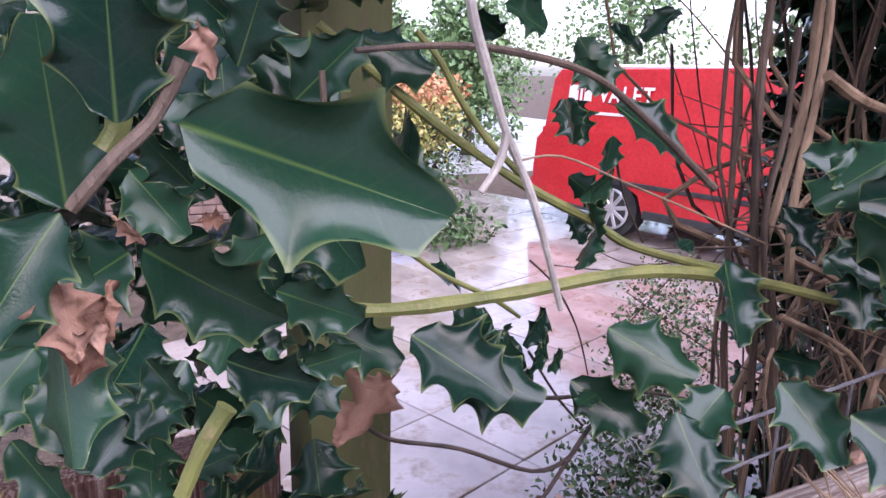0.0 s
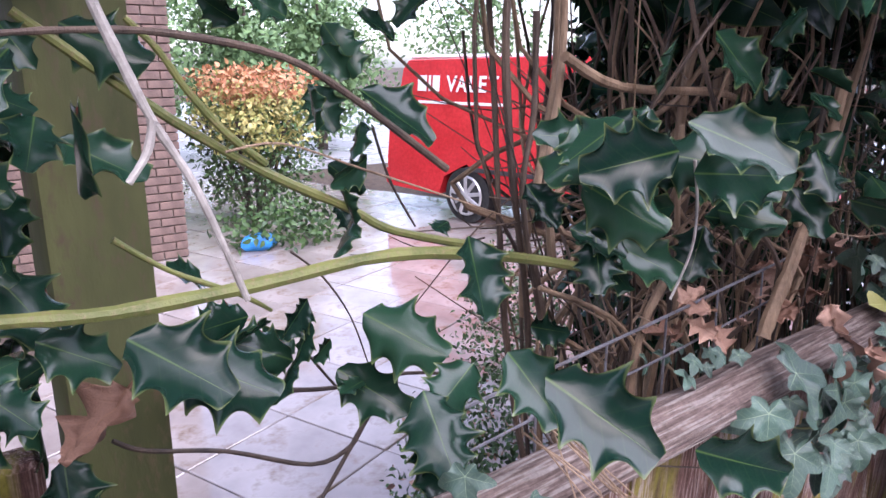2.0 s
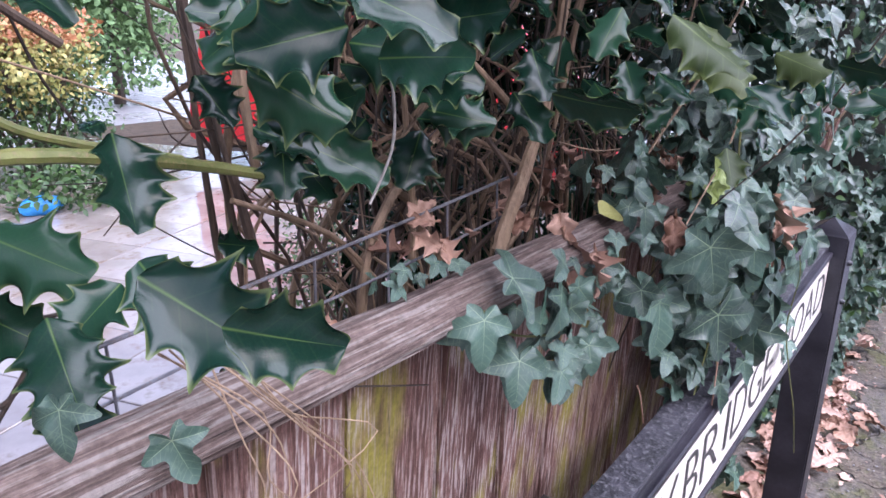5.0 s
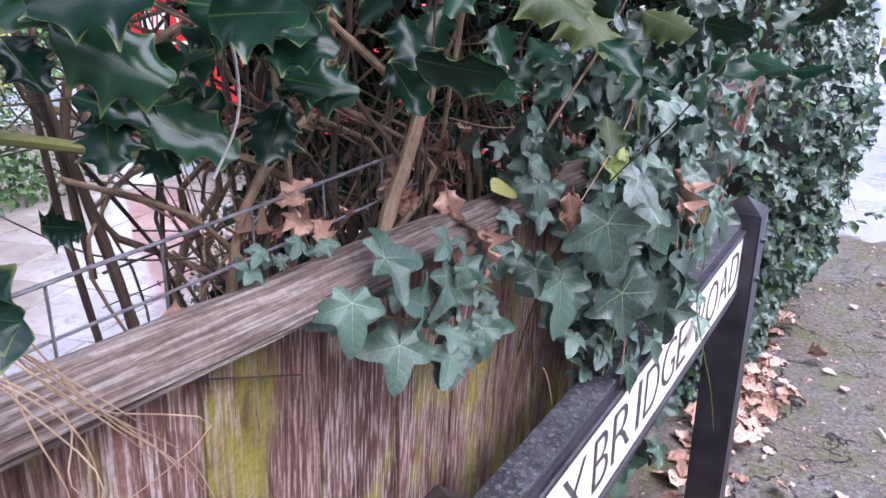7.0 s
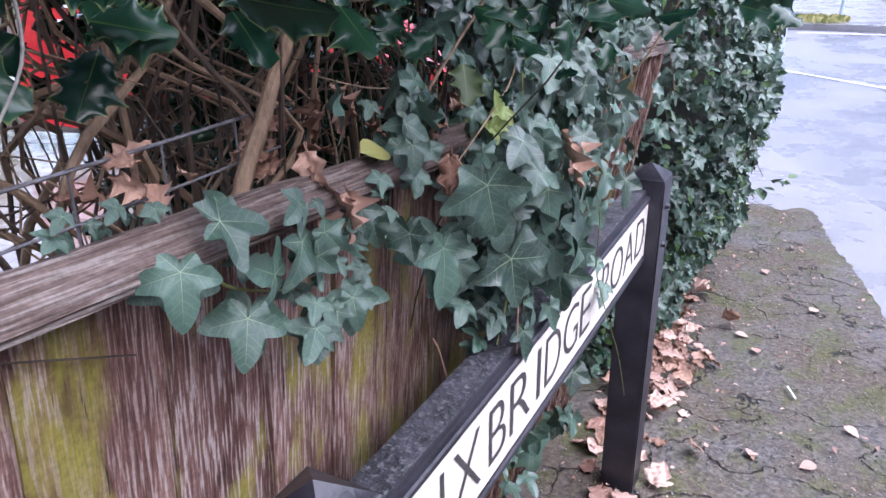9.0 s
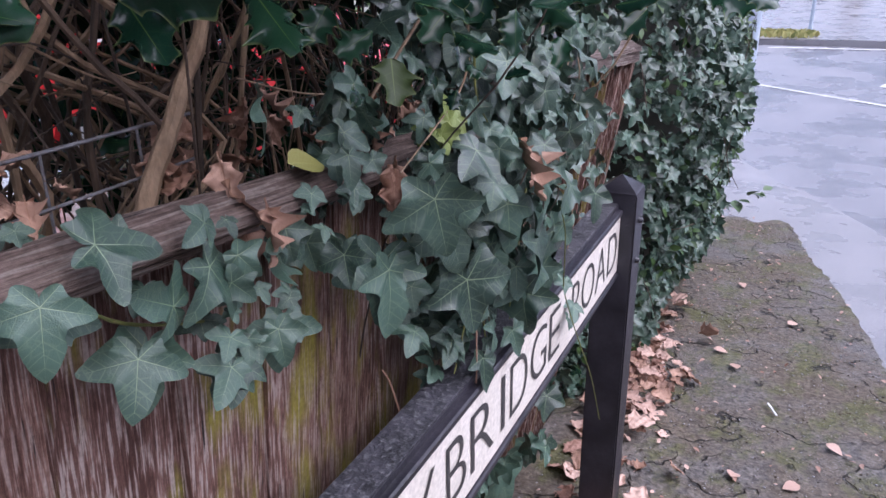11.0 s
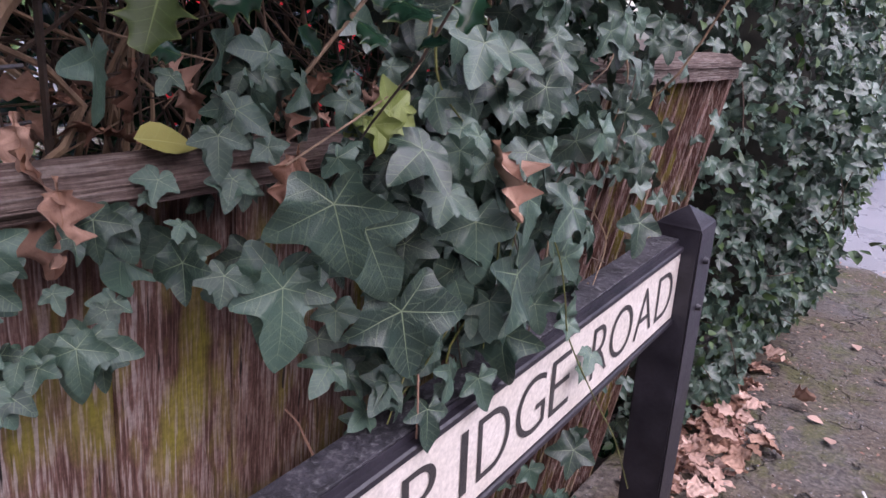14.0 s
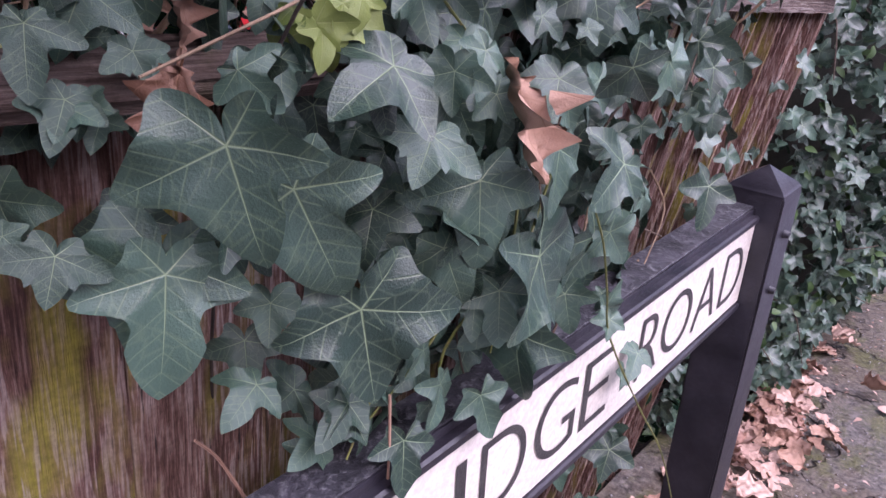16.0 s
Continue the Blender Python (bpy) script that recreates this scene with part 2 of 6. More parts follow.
def worn_footway():
    """Old black asphalt, half grown over with moss and soil, with pale chippings, cracks and damp patches."""
    m, ns, ls, p = mat("mossy_worn_asphalt", 0.6, 0.0, 0.4)
    v = coords(ns, ls, (1, 1, 1))
    broad, mid, fine = noise_tex(ns, ls, v, 1.6, 5), noise_tex(ns, ls, v, 9, 6, 0.65), noise_tex(ns, ls, v, 55, 5, 0.7)
    col = ramp(ns, ls, fine, (0.36, (0.035, 0.031, 0.03)), (0.52, (0.115, 0.102, 0.092)), (0.66, (0.2, 0.18, 0.165)))
    earth = ramp(ns, ls, maths(ns, ls, "ADD", maths(ns, ls, "MULTIPLY", broad, 0.55), maths(ns, ls, "MULTIPLY", mid, 0.45)), (0.42, (0, 0, 0)), (0.54, (0.85, 0.85, 0.85)))
    col = mix(ns, ls, earth, col, ramp(ns, ls, fine, (0.35, (0.05, 0.036, 0.024)), (0.65, (0.15, 0.118, 0.085))))
    moss_at = noise_tex(ns, ls, coords(ns, ls, (1.0, 0.7, 1)), 5.5, 7, 0.7)
    moss = ramp(ns, ls, moss_at, (0.49, (0, 0, 0)), (0.6, (0.85, 0.85, 0.85)))
    col = mix(ns, ls, moss, col, ramp(ns, ls, fine, (0.35, (0.035, 0.04, 0.012)), (0.65, (0.12, 0.118, 0.04))))
    chips = ns.new("ShaderNodeTexVoronoi")
    chips.inputs["Scale"].default_value = 95.0
    ls.new(v, chips.inputs["Vector"])
    chip = ramp(ns, ls, chips.outputs["Distance"], (0.2, (0.7, 0.7, 0.7)), (0.34, (0, 0, 0)))
    chip = maths(ns, ls, "MULTIPLY", chip, ramp(ns, ls, mid, (0.5, (0, 0, 0)), (0.62, (1, 1, 1))))
    col = mix(ns, ls, chip, col, (0.3, 0.28, 0.26))
    warp = ns.new("ShaderNodeVectorMath")
    bend = ns.new("ShaderNodeTexNoise")
    bend.inputs["Scale"].default_value, bend.inputs["Detail"].default_value = 3.0, 5.0
    ls.new(v, bend.inputs["Vector"])
    ls.new(v, warp.inputs[0])
    ls.new(bend.outputs["Color"], warp.inputs[1])
    split = ns.new("ShaderNodeTexVoronoi")
    split.feature = "DISTANCE_TO_EDGE"
    split.inputs["Scale"].default_value = 1.7
    ls.new(warp.outputs[0], split.inputs["Vector"])
    crack = ramp(ns, ls, split.outputs["Distance"], (0.006, (1, 1, 1)), (0.02, (0, 0, 0)))
    crack = maths(ns, ls, "MULTIPLY", crack, ramp(ns, ls, mid, (0.42, (0, 0, 0)), (0.55, (1, 1, 1))))
    col = mix(ns, ls, crack, col, (0.014, 0.012, 0.01))
    ls.new(col, p.inputs["Base Color"])
    ls.new(ramp(ns, ls, broad, (0.4, (0.42,) * 3), (0.6, (0.75,) * 3)), p.inputs["Roughness"])
    high = maths(ns, ls, "ADD", maths(ns, ls, "ADD", fine, maths(ns, ls, "MULTIPLY", mid, 2.0)), maths(ns, ls, "MULTIPLY", chip, 0.5))
    bump(ns, ls, maths(ns, ls, "SUBTRACT", high, maths(ns, ls, "MULTIPLY", crack, 2.0)), p, 0.9, 0.008)
    return m


M_PAVE = worn_footway()
M_LINE = mottled("worn_white_line_paint", (0.55, 0.55, 0.55), (0.75, 0.75, 0.74), 8, 0.5)
M_BLUE = mottled("blue_plastic_bag", (0.02, 0.22, 0.6), (0.04, 0.32, 0.75), 12, 0.3)


def wood(name, c1, c2, c3, moss, moss_lo, cap=False):
    """Weathered timber with grain along one axis, dark streaks and patches of green algae."""
    m, ns, ls, p = mat(name, 0.8, 0.0, 0.3)
    st = (60, 2.6, 60) if cap else (60, 60, 2.6)
    v, w = coords(ns, ls, st), coords(ns, ls, (1, 1, 1))
    obi = ns.new("ShaderNodeObjectInfo")
    add = ns.new("ShaderNodeVectorMath")
    ls.new(v, add.inputs[0])
    comb = ns.new("ShaderNodeCombineXYZ")
    for i in range(3):
        ls.new(maths(ns, ls, "MULTIPLY", obi.outputs["Random"], 37.0), comb.inputs[i])
    ls.new(comb.outputs[0], add.inputs[1])
    band = noise_tex(ns, ls, add.outputs[0], 0.75, 3, 0.5)
    fine = noise_tex(ns, ls, add.outputs[0], 4.5, 6, 0.7)
    grain = maths(ns, ls, "ADD", maths(ns, ls, "MULTIPLY", band, 0.3), maths(ns, ls, "MULTIPLY", fine, 0.7))
    col = ramp(ns, ls, grain, (0.41, c1), (0.5, c2), (0.6, c3))
    tone = ramp(ns, ls, obi.outputs["Random"], (0.0, (0.78, 0.7, 0.7)), (0.5, (1.05, 0.97, 0.95)), (1.0, (1.4, 1.38, 1.36)))
    mm = ns.new("ShaderNodeMix")
    mm.data_type, mm.blend_type = "RGBA", "MULTIPLY"
    mm.inputs[0].default_value = 1.0
    ls.new(col, mm.inputs[6])
    ls.new(tone, mm.inputs[7])
    col = mm.outputs[2]
    stain = noise_tex(ns, ls, coords(ns, ls, (7, 2.0, 7) if cap else (7, 7, 2.0)), 1.3, 3, 0.55)
    ms = ns.new("ShaderNodeMix")
    ms.data_type, ms.blend_type = "RGBA", "MULTIPLY"
    ms.inputs[0].default_value = 1.0
    ls.new(col, ms.inputs[6])
    ls.new(ramp(ns, ls, stain, (0.35, (0.62, 0.57, 0.55)), (0.6, (1.12, 1.1, 1.08))), ms.inputs[7])
    col = ms.outputs[2]
    vm = coords(ns, ls, (13, 13, 5.0))
    ad2 = ns.new("ShaderNodeVectorMath")
    ls.new(vm, ad2.inputs[0])
    ls.new(comb.outputs[0], ad2.inputs[1])
    alg = noise_tex(ns, ls, ad2.outputs[0], 1.0, 3, 0.6)
    f = ramp(ns, ls, alg, (moss_lo, (0, 0, 0)), (moss_lo + 0.14, (0.8, 0.8, 0.8)))
    f2 = maths(ns, ls, "MULTIPLY", f, ramp(ns, ls, grain, (0.35, (1, 1, 1)), (0.7, (0.45, 0.45, 0.45))))
    col = mix(ns, ls, f2, col, moss)
    ridge = noise_tex(ns, ls, add.outputs[0], 4.5, 2, 0.5)
    pale = maths(ns, ls, "MULTIPLY", ramp(ns, ls, ridge, (0.52, (0, 0, 0)), (0.6, (0.7, 0.7, 0.7))), ramp(ns, ls, stain, (0.4, (0.1, 0.1, 0.1)), (0.6, (1, 1, 1))))
    col = mix(ns, ls, pale, col, (0.27, 0.245, 0.225) if cap else (0.44, 0.38, 0.355))
    crack = ramp(ns, ls, noise_tex(ns, ls, add.outputs[0], 3.5, 3, 0.5), (0.27, (1, 1, 1)), (0.33, (0, 0, 0)))
    col = mix(ns, ls, crack, col, (0.03, 0.022, 0.02))
    kn = ns.new("ShaderNodeTexVoronoi")
    kn.inputs["Scale"].default_value = 1.0
    ls.new(coords(ns, ls, (9, 4, 9) if cap else (9, 9, 4)), kn.inputs["Vector"])
    dirt = noise_tex(ns, ls, w, 160, 5, 0.7)
    md = ns.new("ShaderNodeMix")
    md.data_type, md.blend_type = "RGBA", "MULTIPLY"
    md.inputs[0].default_value = 1.0
    ls.new(col, md.inputs[6])
    ls.new(ramp(ns, ls, dirt, (0.35, (0.78, 0.77, 0.76)), (0.62, (1.14, 1.13, 1.13))), md.inputs[7])
    col = md.outputs[2]
    knot = ramp(ns, ls, kn.outputs["Distance"], (0.04, (0.85, 0.85, 0.85)), (0.1, (0, 0, 0)))
    col = mix(ns, ls, knot, col, (0.025, 0.017, 0.014))
    ls.new(col, p.inputs["Base Color"])
    bump(ns, ls, maths(ns, ls, "SUBTRACT", maths(ns, ls, "ADD", grain, maths(ns, ls, "MULTIPLY", ridge, 0.7)), maths(ns, ls, "MULTIPLY", crack, 0.8)), p, 1.0, 0.004)
    return m


M_BOARD = wood("stained_fence_board", (0.08, 0.042, 0.034), (0.175, 0.107, 0.09), (0.31, 0.235, 0.21), (0.29, 0.275, 0.035), 0.515)
M_CAP = wood("bare_weathered_rail", (0.072, 0.056, 0.049), (0.135, 0.110, 0.098), (0.215, 0.185, 0.168), (0.2, 0.19, 0.1), 0.68, cap=True)
M_GATE = mottled("green_mossy_post", (0.06, 0.066, 0.022), (0.15, 0.155, 0.055), 7, 0.8, c3=(0.12, 0.09, 0.05), stretch=(1, 1, 0.4))

# ---- builders ----


def link(name, bm, material, parent=None, label="", smooth=True):
    me = bpy.data.meshes.new(name)
    bm.to_mesh(me)
    bm.free()
    for f in me.polygons:
        f.use_smooth = smooth
    me.materials.append(material)
    ob = new(name, me)
    if smooth:
        me.set_sharp_from_angle(angle=radians(35))
    if parent is not None:
        ob.parent = parent
    if label:
        tagged(ob, label)
    return ob


def part(name, bm, material, parent, label="", smooth=True):
    return link(name, bm, material, parent, label, smooth)


def empty(name, place, label, category, group="", kind=""):
    ob = new(name)
    ob.empty_display_size = 0.05
    ob.matrix_world = place if isinstance(place, Matrix) else Matrix.Translation(place)
    return tagged(ob, label, category, group, kind)


def box(size, centre=(0, 0, 0), bevel=0.004, segs=1, bm=None, m=None):
    own = bm is None
    bm = bmesh.new() if own else bm
    r = bmesh.ops.create_cube(bm, size=1.0, matrix=Matrix.Translation(centre) @ Matrix.Diagonal((*size, 1)))
    vs = r["verts"]
    if bevel:
        es = list({e for v in vs for e in v.link_edges})
        r2 = bmesh.ops.bevel(bm, geom=es, offset=bevel, segments=segs, affect="EDGES", profile=0.6)
        vs = r2["verts"]
    if m is not None:
        bmesh.ops.transform(bm, matrix=m, verts=list({*vs}))
    return bm


def sheet(fn, us, vs):
    """A grid surface through fn(u, v)."""
    bm = bmesh.new()
    rows = [[bm.verts.new(fn(u, v)) for v in vs] for u in us]
    for a, b in zip(rows, rows[1:]):
        for i in range(len(vs) - 1):
            bm.faces.new((a[i], b[i], b[i + 1], a[i + 1]))
    bmesh.ops.recalc_face_normals(bm, faces=bm.faces)
    return bm


def tube(points, r0, r1, bm=None, sides=6, knobs=0.0, rng=random):
    """A round tapering stem through the points, bent smoothly, with slight knots."""
    bm = bmesh.new() if bm is None else bm
    pts = [Vector(p) for p in points]
    fine = []
    for i in range(len(pts) - 1):
        p0, p1, p2, p3 = pts[max(i - 1, 0)], pts[i], pts[i + 1], pts[min(i + 2, len(pts) - 1)]
        for k in range(4):
            t = k / 4
            fine.append(0.5 * (2 * p1 + (p2 - p0) * t + (2 * p0 - 5 * p1 + 4 * p2 - p3) * t * t + (3 * p1 - p0 - 3 * p2 + p3) * t ** 3))
    fine.append(pts[-1])
    rings, n = [], len(fine)
    for i, p in enumerate(fine):
        d = (fine[min(i + 1, n - 1)] - fine[max(i - 1, 0)]).normalized()
        a = d.orthogonal().normalized() if i == 0 else (last - d * last.dot(d)).normalized()
        last = a
        b = d.cross(a)
        r = (r0 + (r1 - r0) * i / (n - 1)) * (1 + knobs * (rng.random() - 0.4))
        rings.append([bm.verts.new(p + (a * math.cos(q) + b * math.sin(q)) * r) for q in [2 * math.pi * k / sides for k in range(sides)]])
    for A, B in zip(rings, rings[1:]):
        for k in range(sides):
            bm.faces.new((A[k], A[(k + 1) % sides], B[(k + 1) % sides], B[k]))
    bm.faces.new(rings[0][::-1])
    bm.faces.new(rings[-1])
    return bm


# ---- leaf shapes: points, triangles and flat coordinates ----


def curve_r(table, a):
    a = abs(a)
    for (a0, r0), (a1, r1) in zip(table, table[1:]):
        if a <= a1:
            t = (a - a0) / (a1 - a0)
            return r0 + (r1 - r0) * t
    return table[-1][1]


IVY_TABLE = ((0, 1.0), (3, 0.965), (9, 0.875), (17, 0.745), (25, 0.635), (33, 0.55), (40, 0.5), (46, 0.5), (54, 0.575), (62, 0.69), (70, 0.815), (74, 0.86), (78, 0.83), (87, 0.69), (97, 0.575), (106, 0.5), (114, 0.46), (122, 0.475), (130, 0.515), (137, 0.53), (145, 0.48), (155, 0.37), (165, 0.27), (173, 0.17), (180, 0.06))


def ivy_shape(rng, steps=80, rings=(0.3, 0.6, 0.82, 1.0), wide=1.0, deep=1.0):
    """An ivy leaf: five lobes round the stalk's end, creased along its veins, the tips bent down."""
    pts, tri, k = [(0.0, 0.0, 0.0)], [], rng.uniform(0.8, 1.15)
    ph, cup, droop = rng.uniform(0, 6), rng.uniform(-0.35, 0.35), rng.uniform(0.05, 0.5)
    basal = rng.uniform(0.75, 1.15)
    sidew = [rng.uniform(0.8, 1.12) for _ in range(2)]
    for r in rings:
        for i in range(steps):
            a = 360 * i / steps - 180
            s = sidew[0 if a < 0 else 1] if abs(a) > 30 else 1.0
            R = curve_r(IVY_TABLE, a)
            if abs(a) > 100:
                R *= basal
            if R < 0.62:
                R = 0.62 - (0.62 - R) * deep
            R = (R * s if abs(a) > 30 else R * k) * r
            x, y = R * math.sin(radians(a)) * wide, R * math.cos(radians(a))
            crease = min(abs(a - v) for v in (0, 74, -74, 137, -137))
            z = 0.1 * r * min(crease, 30) / 30 * min(1, R * 2) - droop * R * R * 0.6 + cup * x * x + 0.05 * math.sin(ph + 7 * x + 4 * y) * r
            pts.append((x, y, z))
    for i in range(steps):
        j = (i + 1) % steps
        tri.append((0, 1 + j, 1 + i))
        for q in range(len(rings) - 1):
            a, b, c, d = 1 + q * steps + i, 1 + q * steps + j, 1 + (q + 1) * steps + j, 1 + (q + 1) * steps + i
            tri += [(a, b, c), (a, c, d)]
    P = np.array(pts)
    rim = np.array([0.0] + [r for r in rings for _ in range(steps)])
    return P, np.array(tri), P[:, :2] * 0.5 + 0.5, rim


def holly_shape(rng, n=48, spines=4, half=0.29, wave=0.09):
    """A holly leaf: stiff, arched, with a scalloped margin drawn out into spines that turn up and down by turns."""
    rows, pts, rim = (-1.0, -0.93, -0.75, -0.45, 0.0, 0.45, 0.75, 0.93, 1.0), [], []
    bend, ph, off = rng.uniform(-0.1, 0.5), rng.uniform(-0.25, 0.25), rng.uniform(0, 1)
    fold = rng.choice((-0.4, -0.3, 0.35, 0.45))
    long = [rng.uniform(0.55, 1.25) for _ in range(16)]
    for i in range(n + 1):
        u = i / n
        body = half * math.sin(math.pi * min(1.0, u * 1.0) ** 0.9) ** 0.62 if 0 < u < 1 else 0.0
        for s in rows:
            at = u * (spines + 0.35) + (0.5 if s > 0 else 0.25) + ph
            c, e = at % 1.0, abs(s)
            spike = max(0.0, 1 - abs(c - 0.5) / 0.5) ** 2.3 * long[int(at + 2) + (7 if s > 0 else 0)]
            w = body * (1 + (0.62 * spike - 0.2) * e ** 4) * s
            z = e ** 1.7 * wave * math.cos(math.pi * (at + off + (1 if s > 0 else 0))) * min(1.0, body / half * 1.3) + fold * e * e * body - bend * (u - 0.3) ** 2 * 0.6
            pts.append((w, u + 0.05 * spike * e ** 4 * (1 if 0 < u < 1 else 0), z))
            rim.append(e)
    m, tri = len(rows), []
    for i in range(n):
        for j in range(m - 1):
            a, b, c, d = i * m + j, i * m + j + 1, (i + 1) * m + j + 1, (i + 1) * m + j
            tri += [(a, b, c), (a, c, d)]
    P = np.array(pts)
    return P, np.array(tri), P[:, :2] * 0.5 + 0.5, np.array(rim)


def blade_shape(rng, n=6, half=0.28, curl=0.2):
    """A plain oval leaf with a point."""
    pts, tri = [], []
    for i in range(n + 1):
        u = i / n
        w = half * math.sin(math.pi * u ** 0.8) + 0.004
        for s in (-1, 0, 1):
            pts.append((w * s, u, 0.25 * w * abs(s) - curl * u * u))
    for i in range(n):
        for j in range(2):
            a, b, c, d = i * 3 + j, i * 3 + j + 1, i * 3 + j + 4, i * 3 + j + 3
            tri += [(a, b, c), (a, c, d)]
    P = np.array(pts)
    return P, np.array(tri), P[:, :2] * 0.5 + 0.5, np.abs(np.tile((-1.0, 0.0, 1.0), n + 1))


def dry_shape(rng, n=44, base=0.42, half=0.36, calm=1.0):
    """A dead lobed tree leaf, curled and crumpled."""
    pts, tri, rim = [], [], []
    rows = (-1.0, -0.75, -0.4, 0.0, 0.4, 0.75, 1.0)
    curl, tw, ph, bow = rng.uniform(0.5, 2.2) * calm, rng.uniform(-2.0, 2.0) * calm, rng.uniform(0, 6), rng.uniform(-0.5, 0.7)
    lob = [rng.uniform(0.6, 1.25) for _ in range(8)]
    for i in range(n + 1):
        u = i / n
        c = (u * 3.2 + 0.25) % 1.0
        lobe = base + (1 - base) * (max(0.0, 1 - abs(c - 0.5) / 0.5) ** 1.2) * lob[int(u * 3.2 + 0.25)]
        w = half * math.sin(math.pi * min(1.0, u * 0.9 + 0.1)) ** 0.8 * lobe
        w = w if u > 0.16 else 0.012
        for s in rows:
            x, z = w * s, curl * (w * s) ** 2 * 2.2 - bow * u * u * 0.5 + 0.05 * math.sin(ph + 9 * u + 5 * s) + 0.03 * math.sin(ph * 2 + 23 * u - 9 * s)
            q = tw * (u - 0.4)
            pts.append((x * math.cos(q) - z * math.sin(q), u, x * math.sin(q) + z * math.cos(q)))
            rim.append(abs(s))
    m = len(rows)
    for i in range(n):
        for j in range(m - 1):
            a, b, c, d = i * m + j, i * m + j + 1, (i + 1) * m + j + 1, (i + 1) * m + j
            tri += [(a, b, c), (a, c, d)]
    P = np.array(pts)
    return P, np.array(tri), P[:, :2] * 0.5 + 0.5, np.array(rim)


def shape_mesh(name, P, T, UV, rim, material):
    me = bpy.data.meshes.new(name)
    me.vertices.add(len(P))
    me.vertices.foreach_set("co", np.asarray(P, dtype=np.float32).ravel())
    me.loops.add(T.size)
    me.loops.foreach_set("vertex_index", T.ravel().astype(np.int32))
    me.polygons.add(len(T))
    me.polygons.foreach_set("loop_start", np.arange(0, T.size, 3, dtype=np.int32))
    me.polygons.foreach_set("use_smooth", np.ones(len(T), dtype=bool))
    uv = me.uv_layers.new(name="leaf")
    uv.data.foreach_set("uv", UV[T.ravel()].astype(np.float32).ravel())
    at = me.attributes.new("rim", "FLOAT", "POINT")
    at.data.foreach_set("value", rim.astype(np.float32))
    me.update(calc_edges=True)
    me.validate()
    me.materials.append(material)
    return me


def leaf_frame(base, tip, normal, width=1.0):
    """The pose of a leaf whose stalk ends at base and whose tip lies at tip, its face turned to normal."""
    b, y = Vector(base), Vector(tip) - Vector(base)
    size = y.length
    y.normalize()
    z = Vector(normal) - y * Vector(normal).dot(y)
    if z.length < 1e-3:
        z = y.orthogonal()
    z.normalize()
    x = y.cross(z)
    r = Matrix((x, y, z)).transposed().to_4x4()
    return Matrix.Translation(b) @ r @ Matrix.Diagonal((size * width, size, size, 1))


def strew(name, shapes, poses, material, rng, parent=None):
    """Many leaves joined into one mesh."""
    Ps, Ts, Us, Rs, at = [], [], [], [], 0
    for m in poses:
        P, T, UV, rim = shapes[rng.randrange(len(shapes))]
        M = np.array(m)
        Ps.append(P @ M[:3, :3].T + M[:3, 3])
        Ts.append(T + at)
        Us.append(UV)
        Rs.append(rim)
        at += len(P)
    me = shape_mesh(name, np.concatenate(Ps), np.concatenate(Ts), np.concatenate(Us), np.concatenate(Rs), material)
    ob = new(name, me)
    if parent is not None:
        ob.parent = parent
    return ob


def leaves_on(parent, meshes, poses, rng, name="leaf"):
    """Leaves as parts of their own on shared meshes."""
    inv = parent.matrix_world.inverted()
    for m in poses:
        ob = new(name, meshes[rng.randrange(len(meshes))])
        ob.parent = parent
        ob.matrix_basis = inv @ m


def jitter(rng, s):
    return Vector((rng.gauss(0, s), rng.gauss(0, s), rng.gauss(0, s)))


RNG = random.Random(7)
IVY_SHAPES = [ivy_shape(RNG, wide=RNG.uniform(0.9, 1.08), deep=RNG.uniform(0.55, 1.1)) for _ in range(16)]
IVY_MESHES = [shape_mesh("ivy_leaf", *s, M_IVY) for s in IVY_SHAPES]
IVY_LOW = [ivy_shape(RNG, steps=26, rings=(0.55, 1.0)) for _ in range(6)]
YOUNG_MESHES = [shape_mesh("young_ivy_leaf", *s, M_IVY_YOUNG) for s in IVY_SHAPES[:3]]
HOLLY_SHAPES = [holly_shape(RNG, spines=RNG.choice((3, 3, 4, 4)), half=RNG.uniform(0.29, 0.37), wave=RNG.uniform(0.025, 0.06)) for _ in range(14)]
HOLLY_MESHES = [shape_mesh("holly_leaf", *s, M_HOLLY) for s in HOLLY_SHAPES]
HOLLY_LOW = [holly_shape(RNG, n=14, spines=3) for _ in range(4)]
BLADES = [blade_shape(RNG, curl=RNG.uniform(0, 0.4)) for _ in range(5)]
DRY_SHAPES = [dry_shape(RNG) for _ in range(7)]
HEAP_SHAPES = [dry_shape(RNG, base=0.72, half=0.42, calm=0.35) for _ in range(6)]
DRY_MESHES = [shape_mesh("dead_leaf", *s, M_DRY) for s in DRY_SHAPES]
HEAP_MESHES = [shape_mesh("fallen_leaf", *s, m) for s in HEAP_SHAPES for m in (M_HEAP, M_HEAP, M_DRY)]

